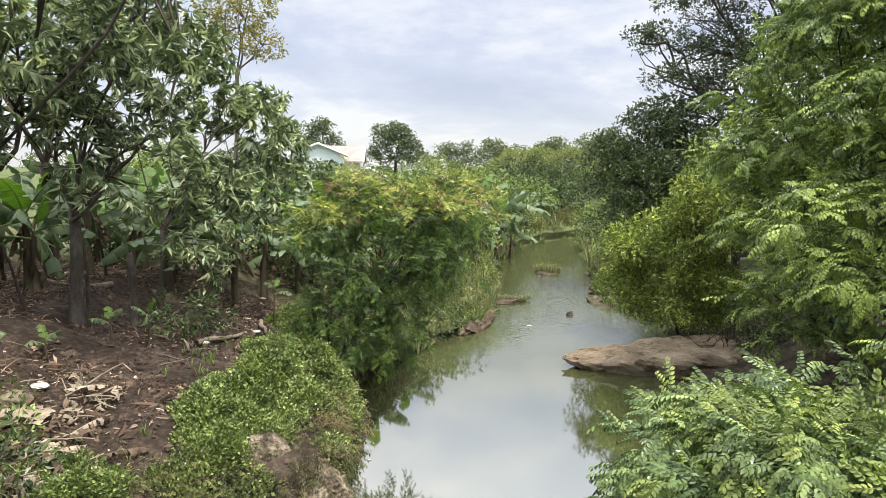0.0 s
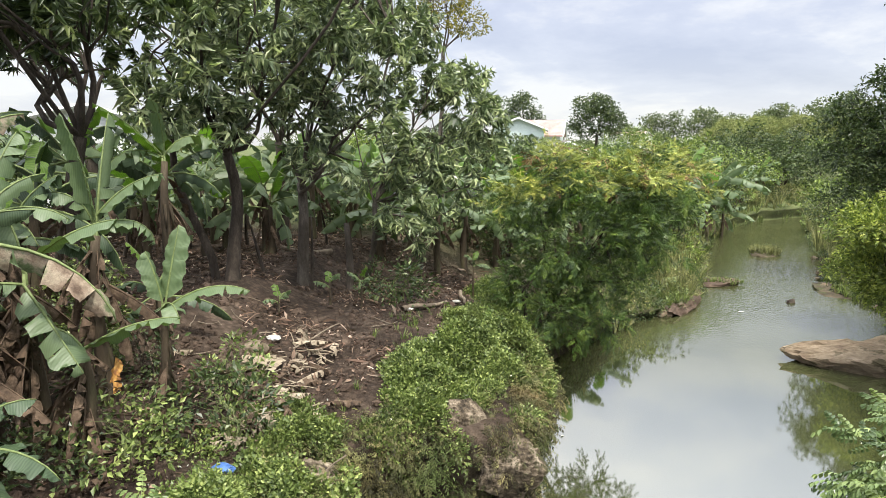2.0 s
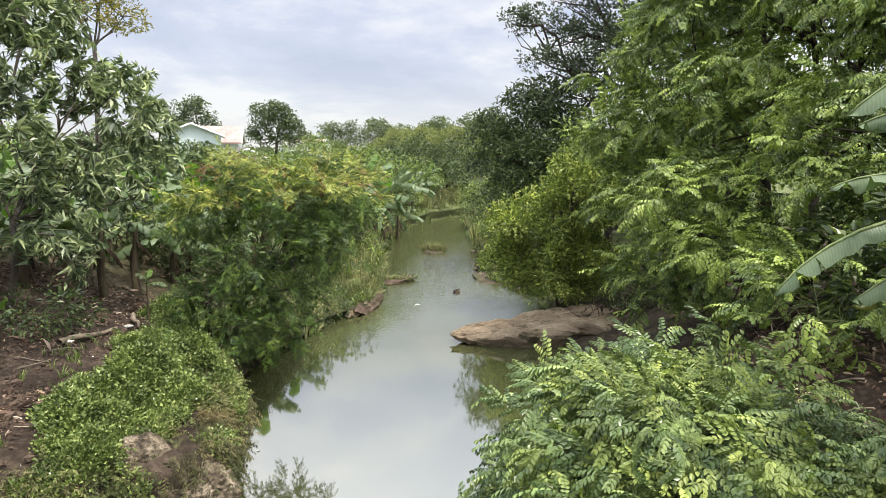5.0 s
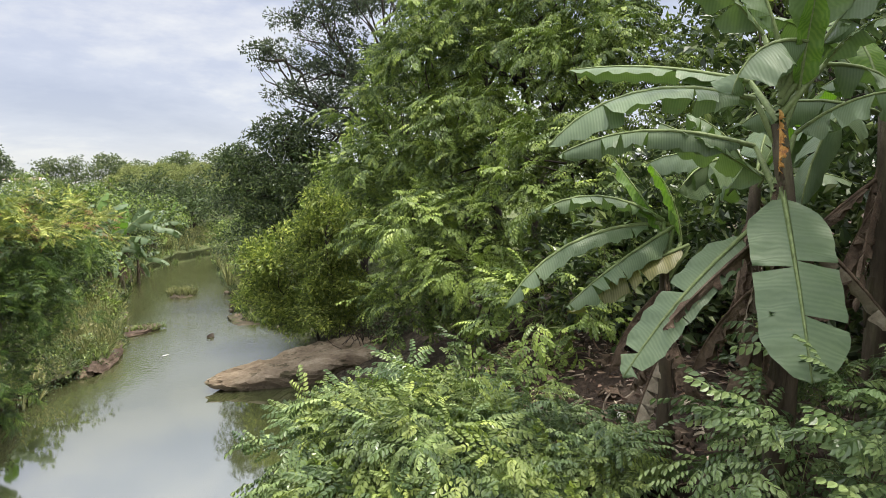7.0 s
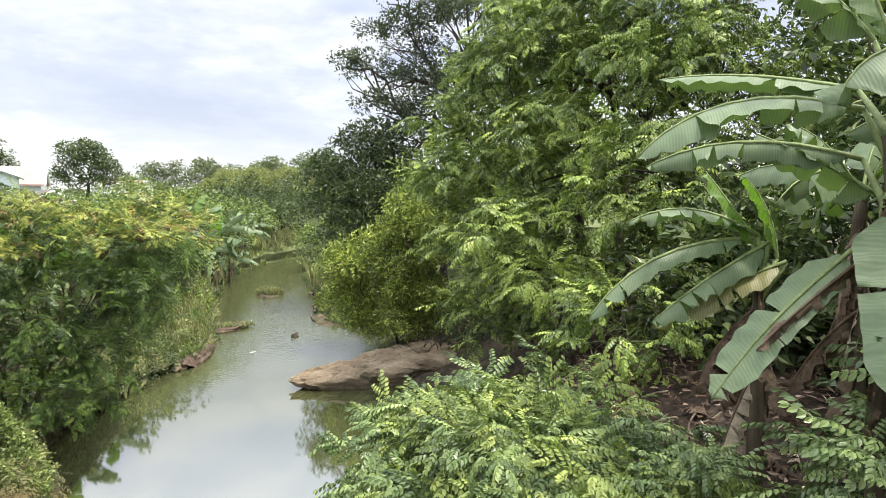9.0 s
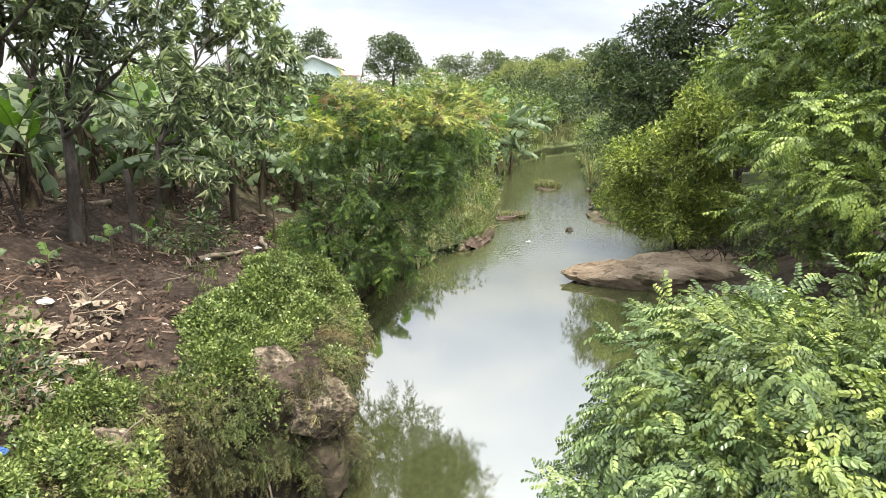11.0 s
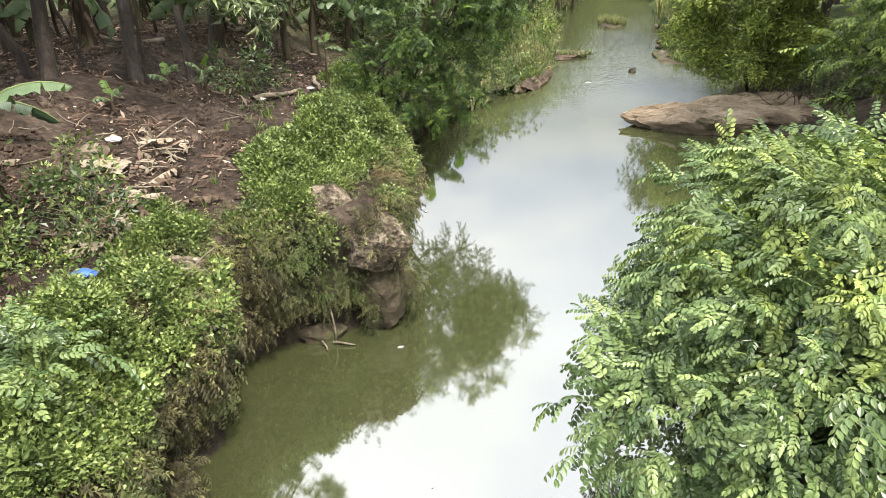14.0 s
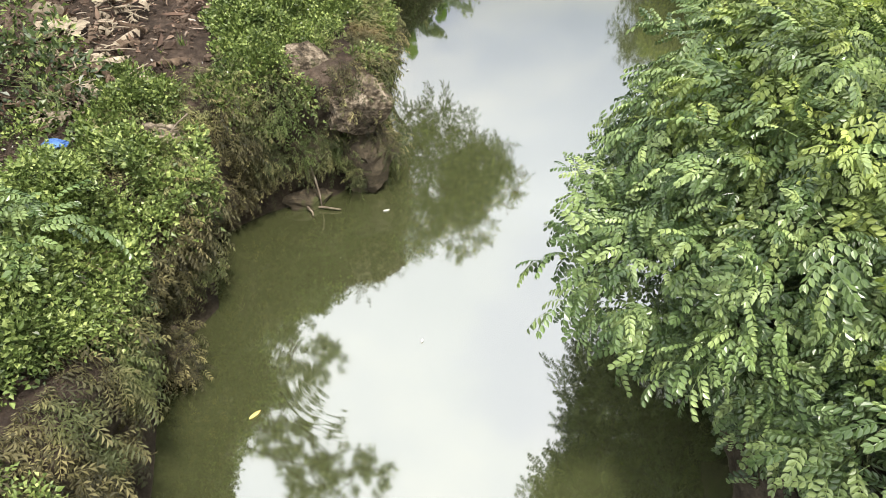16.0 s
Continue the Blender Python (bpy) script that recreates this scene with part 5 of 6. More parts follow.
# Entries 7, 8 and 13 are out of view, added to shade the right bank.
for k, (x, y, h, r) in enumerate([(15.0, 9.0, 11.5, 2.6), (14.0, 5.0, 9.5, 2.6), (16.0, 19.0, 12.5, 3.0), (12.5, 1.2, 9.5, 2.4), (14.0, 24.0, 10.5, 2.8), (11.5, 6.5, 6.0, 1.7), (11.8, 18.5, 6.5, 2.0), (7.0, -2.6, 9.5, 2.4), (9.5, -1.5, 10.5, 2.8), (20, 12, 13, 3.5), (18, 2, 11, 3.2), (18, 28, 12, 3.0), (12.5, 27.5, 7, 2.2), (7.7, -0.5, 10.0, 2.3)]):
    b = (x, y, ground_z(x, y))
    plant("woodland_tree", b, [(0, 0, h * 0.3, 0.2), (0.5, 0.3, h * 0.28, 0.12)], [((0, 0, h * 0.78), (r, r, h * 0.22)), ((-r * 0.6, -r * 0.5, h * 0.55), (r * 0.8, r * 0.8, h * 0.2)), ((r * 0.3, r * 0.6, h * 0.5), (r * 0.9, r * 0.9, h * 0.2)), ((-r * 0.3, 0.3, h * 0.3), (r * 0.8, r * 0.8, h * 0.17))],
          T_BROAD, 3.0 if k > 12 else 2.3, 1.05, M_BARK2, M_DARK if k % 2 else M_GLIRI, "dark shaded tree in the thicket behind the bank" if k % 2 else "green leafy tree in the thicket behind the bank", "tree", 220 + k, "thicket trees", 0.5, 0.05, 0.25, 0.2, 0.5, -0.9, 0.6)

# Dark-leaved filler shrubs, added to darken the backdrop of the banana plants.
for k, (x, y, r, h) in enumerate([(8.6, 5.6, 1.2, 2.6), (8.8, 3.6, 1.2, 3.0), (9.4, 1.4, 1.4, 3.2), (8.2, 7.2, 1.1, 2.2), (9.6, 6.8, 1.4, 3.6), (8.0, 0.2, 1.2, 2.6), (9.8, 9.0, 1.4, 3.0), (11, 4, 1.6, 4.2)]):
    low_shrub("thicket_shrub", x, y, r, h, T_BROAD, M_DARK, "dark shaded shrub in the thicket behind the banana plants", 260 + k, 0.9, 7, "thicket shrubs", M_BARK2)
def dry_brush(at, n, spread_, h, seed, label):
    """A tangle of thin dead stems."""
    rng = np.random.default_rng(seed)
    ob = thing("dry_brush", at, label, "brush")
    for k in range(n):
        a = rng.normal(0, 1, 3) * (spread_, spread_ * 0.6, 0)
        b_ = a + rng.normal(0, 1, 3) * (0.45, 0.35, 0) + (0, 0, h * rng.uniform(0.4, 1.0))
        part("stem", tube(bent(a - (0, 0, 0.1), b_, rng, 0.16, 7), np.linspace(0.022, 0.006, 7), 4), M_BARK2, ob)


dry_brush((9.4, 20.3, 0.5), 46, 0.55, 1.2, 251, "tangle of dark dead stems at the end of the slab")
low_shrub("dark_shrub", 10.3, 20.2, 0.9, 1.3, T_TUFT, M_DARK, "dark leafy shrub behind the rock slab", 252, 0.9, 9)
low_shrub("pinnate_shrub", 5.0, 2.3, 0.85, 1.6, T_FINE, M_FROND, "broad pinnate-leaved shrub below the banana plant", 241, 0.9, 10)
low_shrub("pinnate_shrub", 4.9, 1.2, 0.9, 1.7, T_FINE, M_FROND, "broad pinnate-leaved shrub below the banana plant", 242, 0.9, 10)
low_shrub("pinnate_shrub", 6.0, 2.9, 0.5, 1.2, T_FINE, M_FROND, "small pinnate-leaved shrub beside leaf litter", 243, 0.85, 10)
low_shrub("pinnate_shrub", 6.6, 7.6, 0.8, 1.3, T_FINE, M_GLIRI, "bright pinnate shrub at the foot of the tall tree", 244, 1.0, 8)
low_shrub("pinnate_shrub", 5.2, 7.9, 0.8, 1.2, T_FINE, M_FROND, "bright pinnate shrub behind the bush", 245, 0.9, 8)


# ---- banana plants ----
def banana_blade(L, W, up, droop, rng, torn=0.25, roll=0.0, stalk=0.2, hang=0.35):
    """One banana leaf from its stalk: blade and midrib. It leaves the stem at the angle up and bends down by droop, in degrees, over its length."""
    n = 30
    s = np.linspace(0, 1, n)
    ang = radians(up) - radians(droop) * s ** 1.4
    step = L / (n - 1)
    X = np.concatenate([[0], np.cumsum(np.cos(ang[:-1]) * step)])
    Z = np.concatenate([[0], np.cumsum(np.sin(ang[:-1]) * step)])
    q = np.clip((s - stalk) / (1 - stalk), 0, 1)
    half = W / 2 * np.minimum(1, (q / 0.14) ** 0.6) * np.minimum(1, (np.clip(1 - q, 0, 1) / 0.22) ** 0.55)
    half[q <= 0] = 0
    first = int(np.argmax(q > 0))
    cr, sr = math.cos(radians(roll)), math.sin(radians(roll))
    V, F = [], []
    for side in (1, -1):
        k = first
        while k < n - 1:
            run = int(rng.integers(3, 8)) if rng.random() < torn * 2 else int(rng.integers(8, 20))
            end = min(n - 1, k + run)
            sag = hang + rng.normal(0, 0.2 if torn > 0.1 else 0.05) + (rng.uniform(0.3, 0.9) if rng.random() < torn else 0)
            gape = rng.uniform(0.0, 0.06)
            b = len(V)
            for j in range(k, end + 1):
                tx, tz = math.cos(ang[j]), math.sin(ang[j])
                cut = 0.0
                if torn and j == end and end < n - 1:
                    cut = -gape
                elif torn and j == k and k > first:
                    cut = gape
                for m in range(4):
                    w = half[j] * m / 3
                    bow = sag * (0.8 + 0.12 * m)
                    y = w * math.cos(bow)
                    d = -w * math.sin(bow) + 0.014 * math.sin(31.0 * s[j] * L + side) * m / 3 + 0.008 * rng.normal() * m / 3
                    slip = 0.16 * w + cut * m / 3
                    yy, dd = side * y * cr - d * sr, side * y * sr + d * cr
                    V.append((X[j] - tz * dd + tx * slip, yy, Z[j] + tx * dd + tz * slip))
            for j in range(end - k):
                for m in range(3):
                    a = b + j * 4 + m
                    F += [(a, a + 1, a + 5), (a, a + 5, a + 4)] if side < 0 else [(a, a + 5, a + 1), (a, a + 4, a + 5)]
            k = end
    pick = [0, 4, 8, 12, 16, 20, 24, 27, 29]
    rib = tube(np.stack([X, 0 * X, Z + 0.004], 1)[pick], np.linspace(0.024, 0.006, 9) * (0.6 + 0.25 * L), 4)
    return (np.array(V), np.array(F)), rib


def banana_stem(h, r, rng, lean):
    """A pseudostem with loose sheath ends."""
    top = (lean[0] * h, lean[1] * h, h)
    pts = bent((0, 0, -0.15), top, rng, 0.02, 9)
    pieces = [tube(pts, np.linspace(r * 1.2, r * 0.55, 9), 10)]
    for k in range(4):
        j = int(rng.integers(2, 7))
        a = rng.uniform(0, 6.28)
        off = np.array([math.cos(a), math.sin(a), 0]) * r * 0.75
        pieces.append(tube([pts[j] + off, pts[j] + off * 1.6 + (0, 0, -0.2 * h * 0.4), pts[j] + off * 1.7 + (0, 0, -0.4 * h * 0.4)], [r * 0.4, r * 0.3, r * 0.08], 5))
    return merge(pieces)


def banana_plant(at, h, r, leaves, label, seed, dry=3, lean=(0.0, 0.0), group="banana plants", mats=None):
    """leaves: (heading in degrees from east, angle up, length, width, droop, roll, young or not, sag of the halves)."""
    rng = np.random.default_rng(seed)
    ob = thing("banana_plant", at, label, "banana plant", group)
    part("pseudostem", banana_stem(h, r, rng, lean), M_PSEUDO, ob, smooth=True)
    top = np.array([lean[0] * h, lean[1] * h, h - 0.05])
    for head, up, L, W, droop, roll, young, *more in leaves:
        blade, rib = banana_blade(L, W, up, droop, rng, 0.06 if young else 0.42, roll, 0.2, more[0] if more else (0.25 if young else 0.7))
        m = Matrix.Translation(top + (0, 0, rng.uniform(-0.12, 0.1))) @ pose(0, 0, 0, 0, 0, head)
        lf = part("leaf", blade, M_BANANA_NEW if young else (mats or M_BANANA), ob, "young bright green leaf" if young else "", True, m)
        part("midrib", rib, M_RIB, lf, smooth=True)
    for k in range(dry):
        blade, rib = banana_blade(rng.uniform(0.35, 0.6) * max(h, 1.2), 0.18, rng.uniform(-75, -30), rng.uniform(15, 40), rng, 0.9, rng.uniform(-50, 50), 0.08, rng.uniform(0.5, 1.1))
        rib = (rib[0] * (1, 0.4, 1), rib[1])
        m = Matrix.Translation(top * rng.uniform(0.6, 0.97)) @ pose(0, 0, 0, 0, 0, rng.uniform(0, 360))
        lf = part("dry_leaf", blade, M_DRY, ob, "withered brown hanging leaf", True, m)
        part("midrib", rib, M_DRY, lf, smooth=True)
    return ob


def some_leaves(rng, n, L, W, low=10, high=75):
    """A rosette: the inner leaves steep and young, the outer ones arching over."""
    out = []
    a = rng.uniform(0, 360)
    for k in range(n):
        q = k / max(1, n - 1)
        up = low + (high - low) * q
        out.append((a + 137.5 * k, up, L * rng.uniform(0.8, 1.1) * (0.75 + 0.25 * (1 - q)), W * rng.uniform(0.85, 1.1), rng.uniform(60, 100) * (1 - 0.45 * q), rng.uniform(-25, 25), 1 if k == n - 1 else 0))
    return out


def banana_trunk(x, y, top, r, label, seed, dry=4, group="banana plants"):
    """A stem up to the height top, with withered leaves hanging round it; its leaves are set one by one."""
    rng = np.random.default_rng(seed)
    g = ground_z(x, y)
    ob = thing("banana_plant", (x, y, g), label, "banana plant", group)
    part("pseudostem", banana_stem(top - g, r, rng, (0, 0)), M_PSEUDO, ob, smooth=True)
    for k in range(dry):
        blade, rib = banana_blade(rng.uniform(0.6, 1.5), rng.uniform(0.16, 0.3), rng.uniform(-80, -30), rng.uniform(10, 40), rng, 0.9, rng.uniform(-60, 60), 0.08, rng.uniform(0.4, 1.1))
        m = Matrix.Translation((0, 0, (top - g) * rng.uniform(0.55, 0.97))) @ pose(0, 0, 0, 0, 0, rng.uniform(0, 360))
        lf = part("dry_leaf", blade, M_DRY if k % 4 or group != "banana plants" else M_PALE, ob, "withered brown hanging leaf", True, m)
        part("midrib", (rib[0] * (1, 0.5, 1), rib[1]), M_DRY, lf, smooth=True)
    return ob


def grow(ob, at, head, up, L, W, droop, roll=0, sag=0.35, mat=None, label="", torn=0.3, seed=0):
    """One leaf of a banana plant, from its root beside the stem, on a stalk that clasps the stem."""
    rng = np.random.default_rng(seed + int(1000 * L + 10 * abs(head)))
    blade, rib = banana_blade(L, W, up, droop, rng, torn, roll, 0.05, sag)
    m = Matrix.Translation(Vector(at) - Vector((0, 0, ob.location.z))) @ pose(0, 0, 0, 0, 0, head)
    foot = m.inverted() @ Vector((0, 0, at[2] - ob.location.z - 0.4))
    stalk = tube([foot, foot * 0.45, (0, 0, 0)], [0.035, 0.028, 0.02], 5)
    lf = part("leaf", blade, mat or M_BANANA, ob, label, True, m)
    part("midrib", merge([rib, stalk]), M_RIB, lf, smooth=True)


# the large plant on the right bank, its leaves one by one
big = banana_trunk(5.25, 3.1, 6.5, 0.11, "tall banana plant with broad arching grey-green leaves", 301, 16)
grow(big, (-0.08, 0.16, 6.71), 147, 15, 1.85, 0.46, 68, 12, 0.55)
grow(big, (0.21, 0.40, 6.91), 118, 17, 1.69, 0.30, 20, 15, 0.6)
grow(big, (0.08, -0.21, 7.11), 168, 5, 0.98, 0.54, 84, -15, 0.3)
grow(big, (0.10, -0.08, 6.41), -92, 33, 0.95, 0.40, 48, 25, 0.4)
grow(big, (-0.02, -0.06, 5.98), -134, -54, 1.62, 0.62, 8, 0, 0.10, torn=0.03)
grow(big, (-0.07, 0.18, 5.63), 169, -34, 1.70, 0.36, 20, -25, 0.15, torn=0.03)
grow(big, (-0.13, 0.07, 7.20), 140, 55, 1.10, 0.50, 36, 0, 0.3)
grow(big, (0.11, -0.12, 7.15), -114, 70, 1.10, 0.54, 5, 0, 0.2)
grow(big, (0.02, 0.04, 7.18), 118, 74, 1.15, 0.50, 16, 0, 0.3)
grow(big, (0.18, -0.20, 7.05), -68, 62, 0.95, 0.36, 36, 0, 0.5)
grow(big, (0.22, -0.23, 6.95), -91, 51, 0.68, 0.30, 72, 0, 0.5)
grow(big, (0.40, -0.14, 6.98), -48, -3, 0.96, 0.50, 104, 0, 0.4)
grow(big, (0.20, 0.16, 6.03), 109, 34, 1.14, 0.50, 10, 20, 0.4)
grow(big, (0.20, 0.33, 6.34), 134, 18, 1.76, 0.36, 48, 10, 0.7)
grow(big, (0.10, -0.10, 6.75), -130, 72, 0.75, 0.24, 10, 0, 0.5, M_BANANA_NEW, "young bright green leaf", 0.0)
sucker = banana_trunk(5.35, 4.3, 5.35, 0.08, "young banana sucker with slim drooping leaves", 302, 8)
grow(sucker, (0.03, 0.04, 5.66), 158, 31, 1.36, 0.26, 64, 10, 0.6)
grow(sucker, (0.0, 0.08, 5.63), 166, 0, 1.92, 0.29, 60, 5, 0.6)
grow(sucker, (0.09, -0.03, 5.60), 168, -25, 1.42, 0.35, 14, 12, 0.5)
grow(sucker, (0.18, -0.15, 5.42), 156, -19, 1.40, 0.36, 18, 0, 0.7, M_YELLOWING, "yellowing drooping leaf")
grow(sucker, (0.14, -0.08, 5.45), 140, 84, 0.85, 0.44, 40, 0, 0.2, M_BANANA_NEW, "young bright green leaf", 0.0)
grow(sucker, (0.06, 0.01, 5.50), 119, 57, 0.95, 0.32, 5, 0, 0.3, M_BANANA_NEW, "young bright green leaf", 0.0)
old = banana_trunk(5.9, 1.6, 6.8, 0.12, "banana plant with hanging withered leaves", 303, 20)
grow(old, (-0.08, 0.06, 7.24), 144, 52, 0.98, 0.42, 110, 0, 0.4)
grow(old, (0.02, 0.13, 7.19), 145, -32, 1.0, 0.55, 88, 0, 0.3)
grow(old, (0.03, 0.08, 6.27), 151, 6, 0.90, 0.50, 68, -15, 0.3)
grow(old, (0.05, 0.04, 6.06), 177, 3, 1.35, 0.64, 116, 0, 0.2)
grow(old, (-0.06, 0.07, 7.12), 166, 73, 1.2, 0.58, 20, 0, 0.3)
grow(old, (0.01, 0.01, 6.90), -74, 34, 1.3, 0.50, 90, 0, 0.4)
grow(old, (0.01, 0.01, 6.90), 20, 50, 1.5, 0.50, 80, 0, 0.4)
grow(old, (-0.05, 0.1, 5.75), 160, -55, 1.35, 0.42, 30, 20, 0.7, M_DRY, "withered brown hanging leaf", 0.6)
for k, (x, y, h) in enumerate([(7.2, 3.2, 3.2), (7.3, 4.6, 2.6), (8.2, 2.2, 3.4)]):
    banana_plant((x, y, ground_z(x, y)), h, 0.11, some_leaves(np.random.default_rng(310 + k), 8, 2.0, 0.55), "shaded banana plant in the thicket", 310 + k, 9)

def sheath():
    blade = banana_blade(0.55, 0.13, -60, 25, np.random.default_rng(6), 0.5, 40, 0.02, 1.1)[0]
    plant_ob = bpy.data.objects["banana_plant"]
    part("withered_sheath", blade, M_ORANGE, plant_ob, "orange withered leaf sheath", True, pose(-0.1, -0.06, 6.62 - ground_z(5.25, 3.1), 0, 0, 215))


sheath()

# the near clump on the other bank
CLUMP = "near banana clump"
tip = banana_trunk(-6.65, 4.45, 4.95, 0.11, "old banana plant with a long browned leaf", 331, 14, CLUMP)
grow(tip, (0.0, 0.0, 5.06), 33, 2, 1.95, 0.52, 80, 28, 0.5, M_BROWNED, "half-withered leaf with a brown torn edge", 0.8)
grow(tip, (0.0, 0.0, 5.06), 58, 92, 1.70, 0.36, 90, 20, 0.6, M_BROWNED, "half-withered leaf with a brown torn edge", 0.8)
grow(tip, (0.0, -0.01, 5.0), 1, -47, 1.0, 0.36, 10, 0, 0.4)
grow(tip, (0.0, 0.0, 5.0), 250, 40, 1.5, 0.4, 90, 0, 0.5)
arch = banana_trunk(-6.97, 5.05, 5.0, 0.10, "banana plant with pale arching leaves in the clump", 332, 12, CLUMP)
grow(arch, (-0.01, 0.01, 5.15), 31, 33, 1.05, 0.32, 76, -10, 0.35)
grow(arch, (0.0, 0.01, 5.11), 78, 57, 1.05, 0.26, 56, 0, 0.5)
grow(arch, (0.0, 0.0, 5.08), -105, 88, 1.1, 0.32, 120, 0, 0.4)
grow(arch, (0.01, 0.02, 5.08), 98, 65, 1.3, 0.40, 20, 0, 0.4)
grow(arch, (0.0, 0.0, 5.05), 190, 30, 1.3, 0.40, 80, 0, 0.4)
split = banana_trunk(-6.50, 5.23, 4.5, 0.09, "banana plant with a torn hanging leaf in the clump", 333, 12, CLUMP)
grow(split, (0.0, 0.02, 4.69), 33, 44, 1.1, 0.32, 40, -10, 0.3)
grow(split, (0.01, -0.02, 4.51), -7, -44, 1.22, 0.46, 5, 0, 0.15, torn=0.7)
grow(split, (0.0, 0.0, 4.63), 174, 90, 1.0, 0.32, 84, 0, 0.4)
grow(split, (0.01, -0.02, 4.51), -129, 13, 0.9, 0.42, 60, 0, 0.4)
low = banana_trunk(-5.96, 5.41, 3.7, 0.08, "small banana plant on the bank edge", 334, 9, CLUMP)
grow(low, (0.0, 0.0, 3.77), 31, 31, 1.1, 0.30, 36, -20, 0.3)
grow(low, (0.0, 0.0, 3.77), -136, 66, 0.7, 0.30, 110, 0, 0.4)
tall = banana_trunk(-6.92, 6.64, 4.85, 0.10, "banana plant with an upright slim leaf in the clump", 335, 10, CLUMP)
grow(tall, (0.0, 0.01, 4.95), -106, 85, 1.5, 0.36, 20, 0, 0.4)
grow(tall, (-0.01, 0.04, 5.10), 24, 50, 1.05, 0.40, 44, 0, 0.4)
grow(tall, (0.0, 0.01, 4.95), 40, 27, 0.9, 0.36, 120, 0, 0.4)
grow(tall, (-0.03, 0.0, 5.0), -135, 75, 0.9, 0.36, 120, 0, 0.4)
grow(tall, (0.0, 0.02, 5.0), 106, 75, 1.55, 0.43, 10, 0, 0.4)
fan = banana_trunk(-5.80, 6.52, 3.9, 0.07, "young banana plant with upright paddle leaves", 336, 3, CLUMP)
grow(fan, (0.0, 0.03, 4.05), 78, 76, 1.0, 0.42, 4, 0, 0.2, None, "upright green leaf", 0.0)
grow(fan, (-0.02, 0.0, 4.04), -177, 79, 0.7, 0.34, 16, 0, 0.3, torn=0.0)
grow(fan, (0.02, 0.01, 3.98), 23, 37, 1.12, 0.38, 64, -15, 0.3)
grow(fan, (-0.01, -0.02, 3.97), -30, 41, 0.7, 0.34, 120, 0, 0.3)
far_plant = banana_trunk(-7.89, 9.12, 5.75, 0.10, "tall banana plant before the white house wall", 337, 5, CLUMP)
# Brighter young-leaf colour stands in for light coming through this leaf.
grow(far_plant, (-0.03, -0.03, 5.86), -118, 48, 1.3, 0.46, 24, 0, 0.3, M_BANANA_NEW, "bright backlit leaf", 0.1)
grow(far_plant, (0.0, 0.0, 5.84), 39, 58, 1.1, 0.47, 130, 0, 0.4)
grow(far_plant, (0.0, 0.0, 5.86), -118, 92, 1.0, 0.47, 32, 0, 0.3)
grow(far_plant, (0.0, 0.0, 5.80), -124, 30, 1.1, 0.47, 112, 0, 0.4)
corner = banana_trunk(-5.80, 3.85, 3.28, 0.07, "low banana plant with broad leaves darkened for shade", 338, 4, CLUMP)
grow(corner, (-0.01, 0.01, 3.37), 50, 54, 0.75, 0.32, 72, 0, 0.3, M_BANANA_SHADED)
grow(corner, (0.02, 0.01, 3.32), 15, 12, 1.0, 0.34, 68, 0, 0.25, M_BANANA_SHADED)
grow(corner, (0.01, -0.02, 3.3), -14, -19, 0.9, 0.40, 16, 0, 0.2, M_BANANA_SHADED)
grow(corner, (-0.01, -0.02, 3.35), -130, 78, 0.9, 0.34, 120, 0, 0.3, M_BANANA_SHADED)
# The first two plants stand out of view, added to shade the clump.
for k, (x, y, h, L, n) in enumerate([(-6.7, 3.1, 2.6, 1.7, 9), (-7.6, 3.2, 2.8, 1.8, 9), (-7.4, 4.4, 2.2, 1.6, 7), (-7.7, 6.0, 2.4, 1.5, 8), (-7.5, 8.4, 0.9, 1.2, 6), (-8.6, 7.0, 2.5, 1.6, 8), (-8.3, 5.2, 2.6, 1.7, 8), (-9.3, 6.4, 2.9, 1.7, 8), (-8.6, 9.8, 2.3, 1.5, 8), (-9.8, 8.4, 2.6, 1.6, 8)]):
    banana_plant((x, y, ground_z(x, y)), h, 0.06 + 0.02 * h, some_leaves(np.random.default_rng(340 + k), n, L * 1.05, 0.22 + 0.08 * L, -15, 78), "banana plant in the clump on the bank edge", 340 + k, 12 if h > 1.5 else 5, (RNG.normal(0, 0.08), RNG.normal(0, 0.08)), CLUMP, M_BANANA_SHADED)

# the plantation behind the mango trees: three grown plants, copied
kinds = []
for k in range(3):
    x, y = [(-9.5, 14.8), (-11.0, 12.0), (-6.2, 19.0)][k]
    kinds.append(banana_plant((x, y, ground_z(x, y)), 1.35 + 0.3 * k, 0.10, some_leaves(np.random.default_rng(350 + k), 9, 1.9, 0.5, -5, 75), "banana plant in the plantation behind the mango trees", 350 + k, 4, (0, 0), "plantation bananas"))
rng = np.random.default_rng(36)
spots = []
tries = 0
while len(spots) < 66 and tries < 4000:
    tries += 1
    y = 13 + 16 * rng.random() ** 1.5
    x = float(left_edge(y)) - rng.uniform(4.2 if y > 18 else 7.2, 17)
    if all((x - u) ** 2 + (y - v) ** 2 > 1.2 for u, v in spots):
        spots.append((x, y))
for k, (x, y) in enumerate(spots):
    c = copy_thing(kinds[k % 3], pose(x, y, ground_z(x, y), 0, 0, rng.uniform(0, 360)))
    s = rng.uniform(0.8, 1.3)
    c.scale = (s, s, s)
